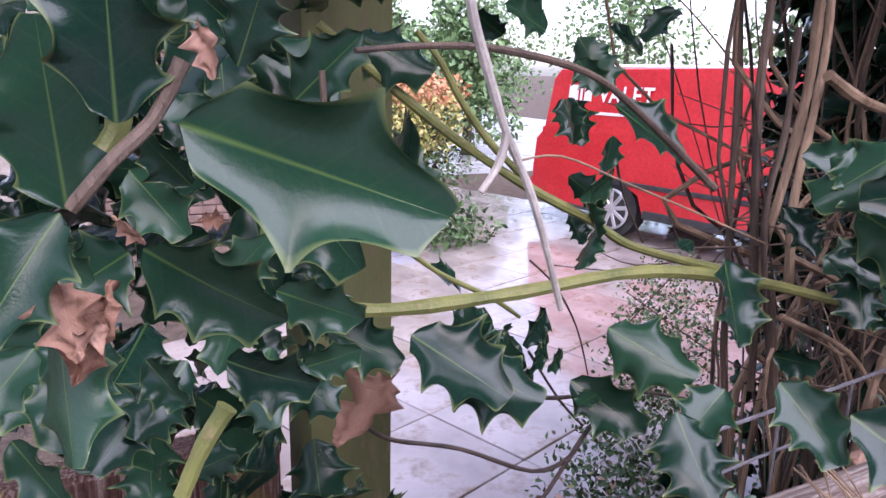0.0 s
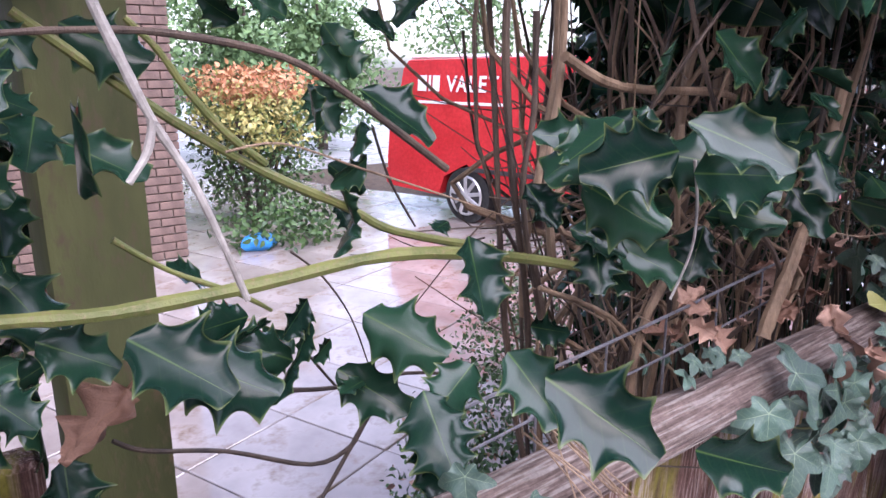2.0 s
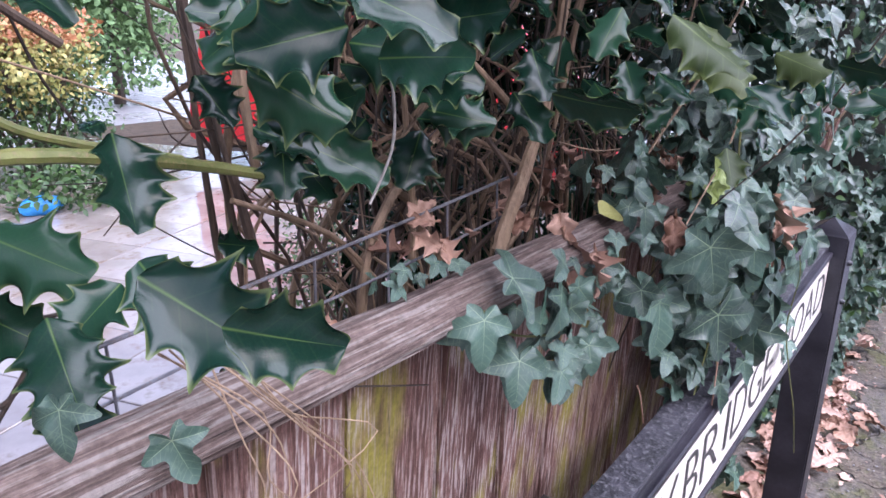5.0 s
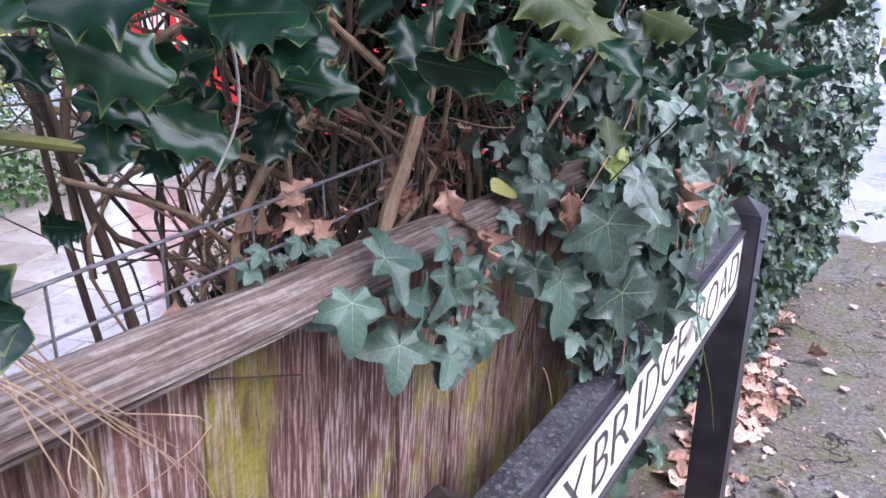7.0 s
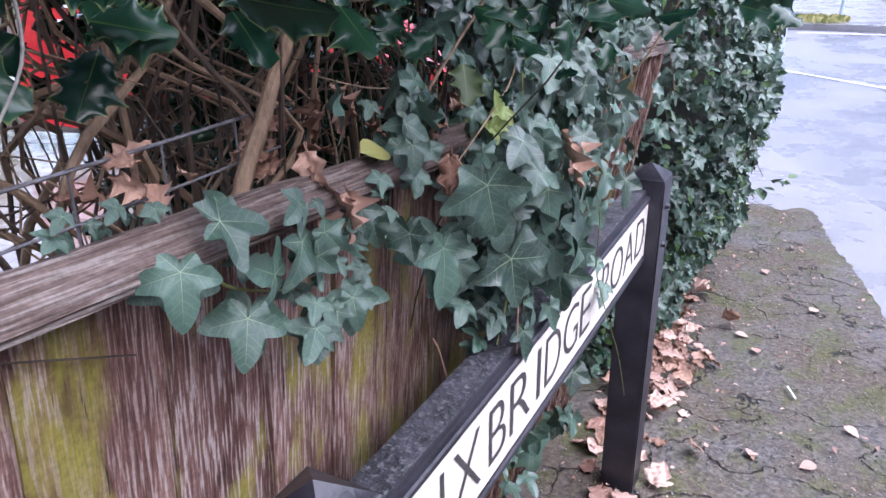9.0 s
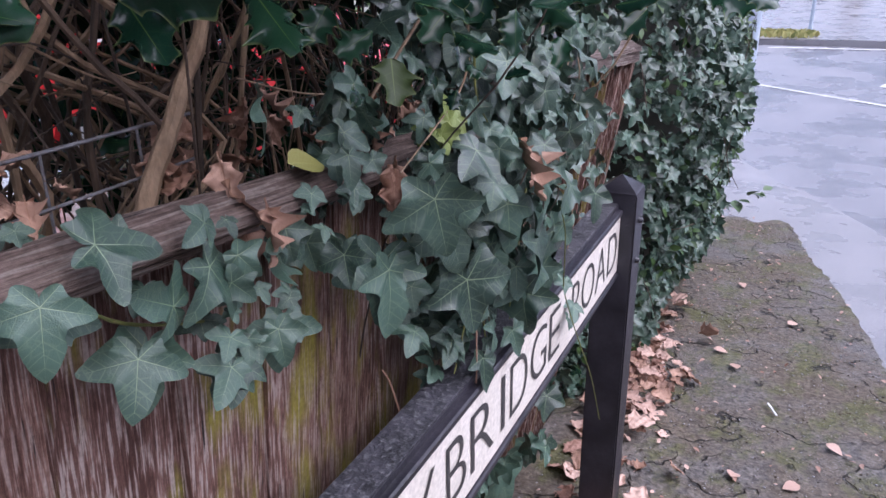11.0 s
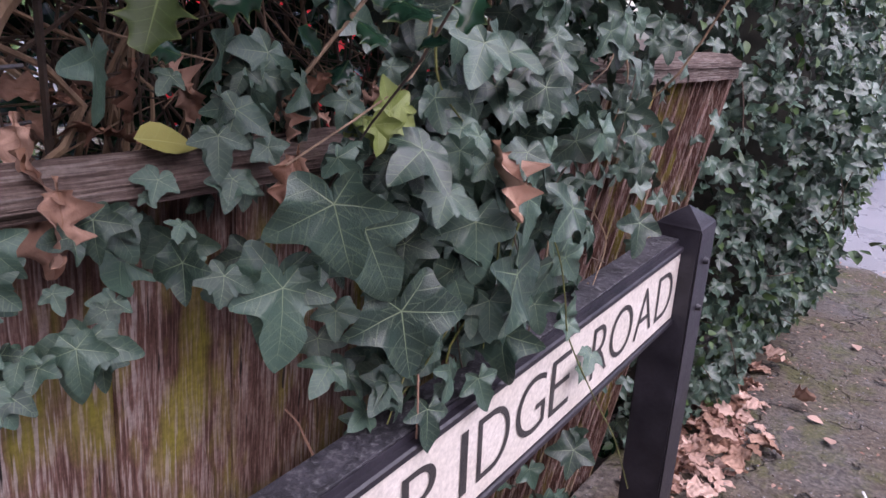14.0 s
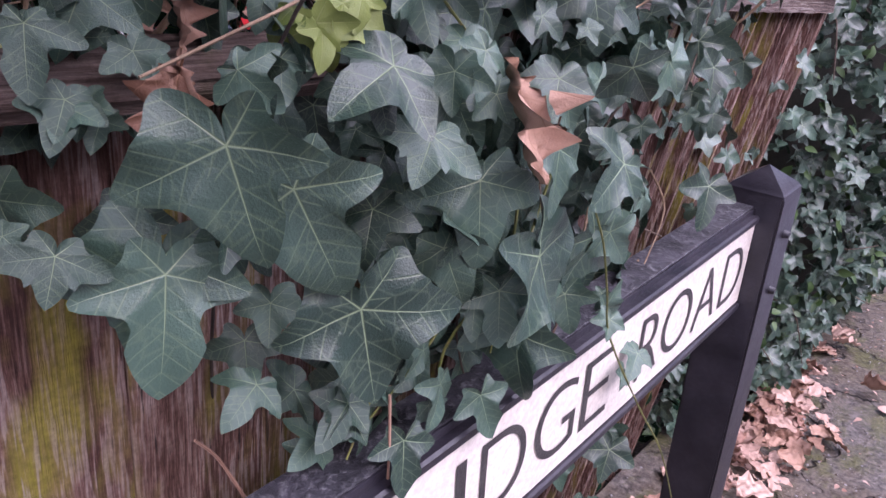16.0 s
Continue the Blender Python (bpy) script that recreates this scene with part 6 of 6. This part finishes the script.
# ---- ivy over the fence ----
ivy = empty("ivy", (-0.2, 1.5, 0.0), "grey-green common ivy with pale veins trailing over the fence", "ivy")
I_RNG = random.Random(17)
leaves_on(ivy, IVY_MESHES, keyed(IVY_KEY, (0.8, -0.5, 0.45), I_RNG, 0.3), I_RNG)
leaves_on(ivy, YOUNG_MESHES, keyed(YOUNG_KEY, (0.8, -0.5, 0.45), I_RNG, 0.3), I_RNG)


def ivy_front(y):
    """How far the ivy stands out over the boards."""
    return -0.07 - 0.42 * max(0.0, 1.42 - y) - 0.1 * max(0.0, y - 1.7)


fill = []
while len(fill) < 260:
    y, z = I_RNG.uniform(1.1, 2.25), I_RNG.uniform(0.95, 1.5)
    if z < 1.22 - 0.25 * max(0.0, y - 1.15) - 0.05 and y < 1.35:
        continue
    if (y > 1.85 and z < 1.12) or (y < 1.45 and z > 1.36):
        continue
    p = Vector((max(-0.24, ivy_front(y) - I_RNG.uniform(0.03, 0.17)), y, z))
    s = I_RNG.uniform(0.022, 0.055)
    tip = Vector((0.15, I_RNG.gauss(0, 0.4), I_RNG.gauss(-0.9, 0.4))).normalized()
    fill.append(leaf_frame(p, p + tip * s, Vector((0.8, -0.35, 0.35)) + jitter(I_RNG, 0.75)))
leaves_on(ivy, IVY_MESHES, fill, I_RNG)
i_inv = ivy.matrix_world.inverted()
back = block(I_RNG, 200, (-0.34, 1.4, 1.2), (-0.16, 2.05, 1.55), 0.045, (0.8, -0.4, 0.45), 0.4, 0.9)
back += block(I_RNG, 160, (-0.24, 1.4, 0.95), (-0.18, 1.9, 1.3), 0.045, (0.8, -0.4, 0.45), 0.4, 0.9)
back += block(I_RNG, 90, (-0.33, 1.2, 0.35), (-0.2, 2.2, 0.75), 0.045, (0.8, -0.4, 0.45), 0.4, 0.9)
back += block(I_RNG, 40, (-0.3, 2.3, 0.5), (-0.2, 2.9, 1.3), 0.04, (0.8, -0.4, 0.45), 0.4, 0.9)
tagged(strew("foliage", IVY_LOW, [i_inv @ m for m in back], M_IVY, I_RNG, ivy), kind="stuff")
for k in range(22):
    y, z = I_RNG.uniform(1.3, 2.1), I_RNG.uniform(0.95, 1.4)
    x = max(-0.25, ivy_front(y) - 0.07)
    pts = [(x, y, z), (x + I_RNG.gauss(0, 0.01), y + I_RNG.gauss(0, 0.05), z - 0.06), (x + I_RNG.gauss(0, 0.015), y + I_RNG.gauss(0, 0.08), z - I_RNG.uniform(0.1, 0.2))]
    part("vine", tube([i_inv @ Vector(p) for p in pts], 0.0018, 0.001, sides=5, rng=I_RNG), I_RNG.choice((M_TWIG, M_GREEN_TWIG, M_PALE_TWIG)), ivy)

yellow = new("yellow_leaf", shape_mesh("yellow_leaf", *BLADES[1], M_LIME))
yellow.matrix_world = leaf_frame((-0.225, 1.12, 1.285), (-0.215, 1.175, 1.28), (0.4, -0.4, 0.8), 1.3)
tagged(yellow, "small yellow fallen leaf on the fence rail", "leaf")

# the tall hedge further along the fence
hedge = empty("ivy_hedge", (-0.4, 4.6, 0), "tall hedge of small dark ivy and privet leaves beside the footway", "hedge")
e_inv = hedge.matrix_world.inverted()
E_RNG = random.Random(31)


def hedge_x(y, z):
    """The hedge's bulging face: it hangs out over the footway at waist height."""
    belly = 0.30 * math.sin(min(1.0, max(0.0, z / 1.9)) * math.pi) ** 0.8
    start = min(1.0, max(0.0, (y - 2.75) / 0.7))
    return -0.38 + (belly + 0.05) * start + 0.09 * noise.noise(Vector((0, y * 1.6, z * 2.2))) + 0.02 * (y - 3) - 0.08 * max(0.0, y - 4.3)


for count, lo, hi, size, shapes, m in ((4200, 2.85, 4.6, 0.042, IVY_LOW, M_IVY), (3600, 4.2, 6.9, 0.05, BLADES, M_SMALL), (1300, 2.9, 4.6, 0.04, BLADES, M_SMALL), (900, 4.4, 6.8, 0.045, IVY_LOW, M_IVY)):
    poses = []
    for _ in range(count):
        y, z = E_RNG.uniform(lo, hi), E_RNG.uniform(0.02, 2.3)
        x = hedge_x(y, z) - abs(E_RNG.gauss(0, 0.09)) + 0.02
        p = Vector((x, y, z))
        tip = Vector((E_RNG.gauss(0.3, 0.5), E_RNG.gauss(-0.1, 0.5), E_RNG.gauss(-0.5, 0.5))).normalized()
        poses.append(e_inv @ leaf_frame(p, p + tip * size * E_RNG.uniform(0.6, 1.3), Vector((0.8, -0.5, 0.4)) + jitter(E_RNG, 0.5)))
    tagged(strew("foliage", shapes, poses, m, E_RNG, hedge), kind="stuff")
# a dark sheet behind the leaves paints the shade in their gaps
part("dark_heart", sheet(lambda y, z: (hedge_x(y, z) - 0.2 + 0.4, y - 4.6, z), grid(2.95, 6.7, 16), grid(0.0, 2.2, 10)), M_INNER_SHADE, hedge, "near-black sheet standing for the shade inside the hedge")
for k in range(40):
    y, z = E_RNG.uniform(3.0, 6.6), E_RNG.uniform(0.2, 1.8)
    x = hedge_x(y, z) - 0.03
    part("twig", tube([e_inv @ Vector(p) for p in ((x - 0.08, y, z), (x + 0.02, y + E_RNG.gauss(0, 0.05), z + E_RNG.gauss(0, 0.06)), (x + 0.08, y + E_RNG.gauss(0, 0.08), z + E_RNG.gauss(0, 0.1)))], 0.003, 0.0015, sides=5, rng=E_RNG), M_TWIG, hedge)
sprig = [leaf_frame(p, p + Vector((0.04, E_RNG.gauss(0, 0.03), E_RNG.gauss(0.01, 0.02))), (0.2, -0.3, 1)) for p in [Vector((-0.06 + 0.0125 * k, 4.2 + E_RNG.gauss(0, 0.03), 0.53 + 0.0065 * k)) for k in range(18)]]
tagged(strew("sprig", BLADES, [e_inv @ m for m in sprig], M_SMALL, E_RNG, hedge), kind="stuff")

# ---- dead leaves ----
D_RNG = random.Random(41)


def dead_leaf(m, label="curled pinkish-brown dead leaf", group="dead leaves", meshes=DRY_MESHES):
    o = new("dead_leaf", meshes[D_RNG.randrange(len(meshes))])
    o.matrix_world = m
    tagged(o, label, "leaf", group)


for m in keyed(DRY_KEY, (0.75, -0.5, 0.4), D_RNG, 0.3):
    dead_leaf(m, "curled brown dead leaf caught among the ivy", "dead leaves in the hedge")
for m in keyed(DRY_NEAR, (0.85, -0.4, 0.35), D_RNG, 0.3):
    dead_leaf(m, "shrivelled pale brown dead leaf in the holly", "dead leaves in the hedge")
for k in range(26):
    p = Vector((D_RNG.uniform(-0.36, -0.26), D_RNG.uniform(0.85, 1.6), 1.27 + D_RNG.random() * 0.05))
    dead_leaf(leaf_frame(p, p + Vector((D_RNG.gauss(0, 1), D_RNG.gauss(0, 1), D_RNG.gauss(0.1, 0.4))).normalized() * D_RNG.uniform(0.03, 0.055), Vector((0.3, -0.3, 0.8)) + jitter(D_RNG, 0.5)), "brown dead leaf lying on the fence rail", "dead leaves on the fence")
for k in range(210):
    y = D_RNG.gauss(3.25, 0.42)
    p = Vector((-0.29 + abs(D_RNG.gauss(0, 0.1)) + 0.05 * (3.4 - y), y, 0.015 + 0.05 * D_RNG.random() ** 2))
    dead_leaf(leaf_frame(p, p + Vector((D_RNG.gauss(0, 1), D_RNG.gauss(0, 1), D_RNG.gauss(0.0, 0.2))).normalized() * D_RNG.uniform(0.045, 0.12), Vector((0, 0, 1)) + jitter(D_RNG, 0.3)), "curled pinkish-brown dead leaf on the footway", "dead leaves on the footway", HEAP_MESHES)
bits = []
for k in range(650):
    y = D_RNG.uniform(1.2, 6.3)
    x = D_RNG.uniform(-0.35, kerb_x(y)) if D_RNG.random() < 0.75 else -0.3 + abs(D_RNG.gauss(0, 0.2))
    p = Vector((x, y, 0.022))
    bits.append(leaf_frame(p, p + Vector((D_RNG.gauss(0, 1), D_RNG.gauss(0, 1), 0.05)).normalized() * (0.008 + 0.024 * D_RNG.random() ** 2.5), Vector((0, 0, 1)) + jitter(D_RNG, 0.2)))
tagged(strew("leaf_litter", BLADES, bits, M_HEAP, D_RNG), "scattered grit and scraps of dead leaf on the footway", "leaf litter", kind="stuff")

pebble = (np.array([(1, 0, 0), (-0.9, 0.1, 0), (0, 0.8, 0), (0.1, -0.9, 0), (0, 0, 0.6), (0, 0, -0.5)], dtype=float), np.array([(0, 2, 4), (2, 1, 4), (1, 3, 4), (3, 0, 4), (2, 0, 5), (1, 2, 5), (3, 1, 5), (0, 3, 5)]), np.full((6, 2), 0.5), np.zeros(6))
for gm, gn, gs, gl in ((M_STRIP, 2600, 0.005, "pale grit strewn over the footway"), (M_SOIL, 1200, 0.005, "dark crumbs of soil and moss on the footway")):
    poses = []
    for k in range(gn):
        y = 1.6 + 4.4 * D_RNG.random() ** 1.5
        x = D_RNG.uniform(-0.4, kerb_x(y))
        poses.append(Matrix.Translation((x, y, 0.012)) @ Euler((0, 0, D_RNG.uniform(0, 6))).to_matrix().to_4x4() @ Matrix.Scale(gs * (0.3 + D_RNG.random() ** 2), 4))
    tagged(strew("grit", [pebble], poses, gm, D_RNG), gl, "grit", kind="stuff")

stick = link("litter_stick", box((0.09, 0.008, 0.004), (0.32, 3.22, 0.02), 0.001, m=pose(0.32, 3.22, 0, 0, 0, 112) @ Matrix.Translation((-0.32, -3.22, 0))), M_WHITE_PAINT)
tagged(stick, "thin white paper stick dropped on the footway", "litter")
for k, (x, y) in enumerate(((0.06, 3.66), (0.17, 3.5), (0.42, 2.75), (0.5, 3.05), (0.22, 2.7), (0.5, 2.5), (0.1, 4.6), (0.35, 4.1))):
    p = Vector((x, y, 0.024))
    o = new("fallen_leaf", shape_mesh("fallen_leaf", *BLADES[k % 5], M_HEAP))
    o.matrix_world = leaf_frame(p, p + Vector((math.cos(k * 1.9), math.sin(k * 1.9), 0.03)) * 0.06, (0.1, -0.1, 1), 1.3)
    tagged(o, "pale oval fallen leaf on the footway", "leaf", "fallen leaves on the footway")

# ---- the far side of the street ----


def column(x, y, r0, r1, h, step, name, label, cat, m):
    z = lift(x, y)
    c = empty(name, (x, y, z), label, cat)
    part("base", tube([(0, 0, -0.1), (0, 0, step)], r0, r0, sides=18), m, c)
    part("collar", tube([(0, 0, step), (0, 0, step + 0.06)], r0, r1, sides=18), m, c)
    part("shaft", tube([(0, 0, step + 0.05), (0, 0, h)], r1, r1 * 0.8, sides=18), m, c)


column(-0.34, 9.6, 0.085, 0.06, 6.0, 1.55, "lamp_column", "pale blue-grey painted steel street lamp column", "street lamp", M_LAMP_GREY)
column(2.85, 18.4, 0.13, 0.09, 7.0, 1.2, "lamp_column", "pale blue-grey painted steel street lamp column", "street lamp", M_LAMP_GREY)
column(0.25, 18.0, 0.045, 0.04, 3.0, 0.2, "sign_pole", "slim pale grey steel sign pole on the far footway", "pole", M_LAMP_GREY)
kerb = link("kerb", sheet(lambda u, v: (-6 + 46 * u, 16.6 + 0.12 * (v > 0.5) + 1.2 * max(0, 0.14 - u) * 6, lift(0, 16.6) + (0.1 if v > 0.2 else -0.02)), grid(0, 1, 60), (0.0, 0.3, 1.0)), M_STRIP)
tagged(kerb, "pale stone kerb along the far footway", "kerb", kind="structure")
far_walk = link("far_pavement", sheet(lambda x, y: (x, y, lift(x, y) + 0.1), grid(-6, 40, 30), grid(16.72, 120, 40)), M_STRIP)
tagged(far_walk, "pale wet far footway and side street", "pavement", kind="structure")


def painted(name, x0, y0, x1, y1, w, gap=None):
    d = Vector((x1 - x0, y1 - y0, 0))
    nrm = Vector((-d.y, d.x, 0)).normalized() * w / 2
    bm = sheet(lambda u, v: ((Vector((x0, y0, 0)) + d * u + nrm * (2 * v - 1)).x, (Vector((x0, y0, 0)) + d * u + nrm * (2 * v - 1)).y, lift((Vector((x0, y0, 0)) + d * u + nrm * (2 * v - 1)).x, (Vector((x0, y0, 0)) + d * u + nrm * (2 * v - 1)).y) - 0.002), grid(0, 1, 24), (0, 1))
    tagged(link(name, bm, M_LINE), "worn white painted road line", "road marking", kind="structure")


painted("road_marking", -1.5, 13.3, 6.5, 8.2, 0.08)
painted("road_marking", 1.3, 12.9, 2.0, 12.6, 0.25)
painted("road_marking", -3.0, 16.3, 30.0, 16.3, 0.12)


def far_vehicle(x, y, yaw, body, glass, label, cab):
    v = empty("far_van" if cab else "far_car", Matrix.Translation((x, y, lift(x, y) + 0.1)) @ Euler((0, 0, radians(yaw))).to_matrix().to_4x4(), label, "van" if cab else "car")
    h, w, le = (2.2, 1.95, 5.2) if cab else (1.42, 1.72, 4.2)
    prof = [(0, 0.35), (-0.02, 0.95), (0.9, 1.15), (1.5, h - 0.08), (1.8, h), (le - 0.1, h - 0.03), (le, h - 0.3), (le, 0.35)] if cab else [(0, 0.3), (0.02, 0.65), (1.1, 0.88), (1.75, h - 0.05), (2.3, h), (3.3, h - 0.08), (3.95, 0.95), (le, 0.85), (le, 0.3)]
    bm = bmesh.new()
    A, B = [[bm.verts.new((s * w / 2 * (0.9 if z > 1.2 else 1), x_, z)) for x_, z in prof] for s in (-1, 1)]
    for k in range(len(prof)):
        bm.faces.new((A[k], A[(k + 1) % len(prof)], B[(k + 1) % len(prof)], B[k]))
    bm.faces.new(A)
    bm.faces.new(B[::-1])
    bmesh.ops.recalc_face_normals(bm, faces=bm.faces)
    bmesh.ops.bevel(bm, geom=list(bm.edges), offset=0.05, segments=2, affect="EDGES")
    part("body", bm, body, v)
    z0, z1, y0, y1 = (1.2, h - 0.12, 0.93, 1.47) if cab else (0.92, h - 0.1, 1.14, 1.7)
    part("windscreen", sheet(lambda u, t: (w * 0.42 * (2 * u - 1), y0 + (y1 - y0) * t - 0.03, z0 + (z1 - z0) * t + 0.015), (0, 1), (0, 1)), M_GLASS_DARK, v)
    part("grille", box((w * 0.5, 0.05, 0.22), (0, -0.02, 0.75 if cab else 0.55), 0.02), M_DARK_PLASTIC, v)
    part("bumper", box((w * 0.98, 0.12, 0.25), (0, 0.0, 0.42), 0.04), M_DARK_PLASTIC if cab else body, v)
    for s in (-1, 1):
        part("headlight", box((0.28, 0.06, 0.2), (s * w * 0.38, 0.0, 0.9 if cab else 0.64), 0.03), M_RIM, v)
        part("side_window", box((0.02, 1.0, 0.42), (s * w * 0.47, 2.1, h - 0.5), 0.01), glass, v)
        for yy in (0.85, le - 0.9):
            part("wheel", tube([(s * (w / 2 - 0.2), yy, 0.32), (s * (w / 2 + 0.01), yy, 0.32)], 0.32, 0.32, sides=16), M_TYRE, v)


far_vehicle(0.15, 38.6, 0, M_WHITE_PAINT, M_GLASS_DARK, "white panel van parked across the street", True)
far_vehicle(-2.3, 40.5, 0, M_RED_PAINT, M_GLASS_DARK, "red truck parked beside the white van", True)
far_vehicle(6.2, 61.0, 60, M_WHITE_PAINT, M_GLASS_DARK, "white car parked far up the street", False)
far_vehicle(9.5, 60.0, 30, M_DARK_PLASTIC, M_GLASS_DARK, "dark car parked far up the street", False)
trunk = empty("street_tree", (1.62, 34.7, lift(1.62, 34.7)), "thick street tree trunk with grass round its foot", "tree")
part("trunk", tube([(0, 0, 0), (0.05, 0, 2.0), (0.1, 0, 5.0)], 0.32, 0.24, sides=12, knobs=0.2), M_TWIG, trunk)
binn = link("litter_bin", tube([(2.3, 35.5, lift(2, 35) + 0.1), (2.3, 35.5, lift(2, 35) + 1.2), (2.3, 35.5, lift(2, 35) + 1.35)], 0.3, 0.28, sides=14), M_LAMP_GREY)
tagged(binn, "pale grey cylindrical litter bin by the tree", "bin")
rail = empty("pedestrian_railing", (4.9, 44, lift(5, 44) + 0.1), "grey steel pedestrian railing along the far footway", "railing")
for k in range(24):
    part("bar", box((0.03, 0.03, 1.0), (k * 0.16, 0, 0.55), 0), M_LAMP_GREY, rail, smooth=False)
for z in (0.15, 1.05):
    part("rail", box((3.9, 0.05, 0.05), (1.85, 0, z), 0), M_LAMP_GREY, rail, smooth=False)
verge = [leaf_frame(p, p + Vector((V.gauss(0, 0.05), V.gauss(0, 0.05), 0.12)), (0, -1, 0.3)) for V in [random.Random(51)] for p in [Vector((V.uniform(-1.0, 1.0), V.uniform(16.9, 18.4), 0)) for _ in range(500)]]
verge = [Matrix.Translation((0, 0, lift(0.0, m.translation.y) + 0.1)) @ m for m in verge if (m.translation.x + 0.3) ** 2 * 2 + (m.translation.y - 17.3) ** 2 * 3 < 1.0]
tagged(strew("verge_grass", BLADES, verge, M_LIME, D_RNG), "yellowed grass and leaves on the verge", "grass", kind="stuff")


def far_house(x, y, w, h, name_label):
    hz = lift(x, y)
    o = empty("terrace_house", (x, y, hz), name_label, "house")
    part("wall", box((w, 6, h), (0, 3, h / 2), 0), M_BRICK, o, smooth=False)
    part("roof", sheet(lambda u, v: (w * (u - 0.5) * 1.04, -0.3 + 6.6 * v, h + 2.4 * (1 - abs(2 * v - 1))), (0, 1), (0, 0.5, 1)), M_DARK_PLASTIC, o, smooth=False)
    for k in range(int(w // 2.4)):
        for z in (1.5, 4.2):
            if z < h - 0.8:
                q = part("window", box((1.2, 0.08, 1.3), (-w / 2 + 1.4 + 2.4 * k, -0.02, z), 0.01), M_WHITE_PAINT, o)
                part("pane", box((1.04, 0.03, 1.14), (-w / 2 + 1.4 + 2.4 * k, -0.06, z), 0), M_GLASS_DARK, q, smooth=False)


far_house(4, 84, 16, 6, "brick terrace houses far up the street")
far_house(24, 80, 18, 6, "brick terrace houses far up the street")
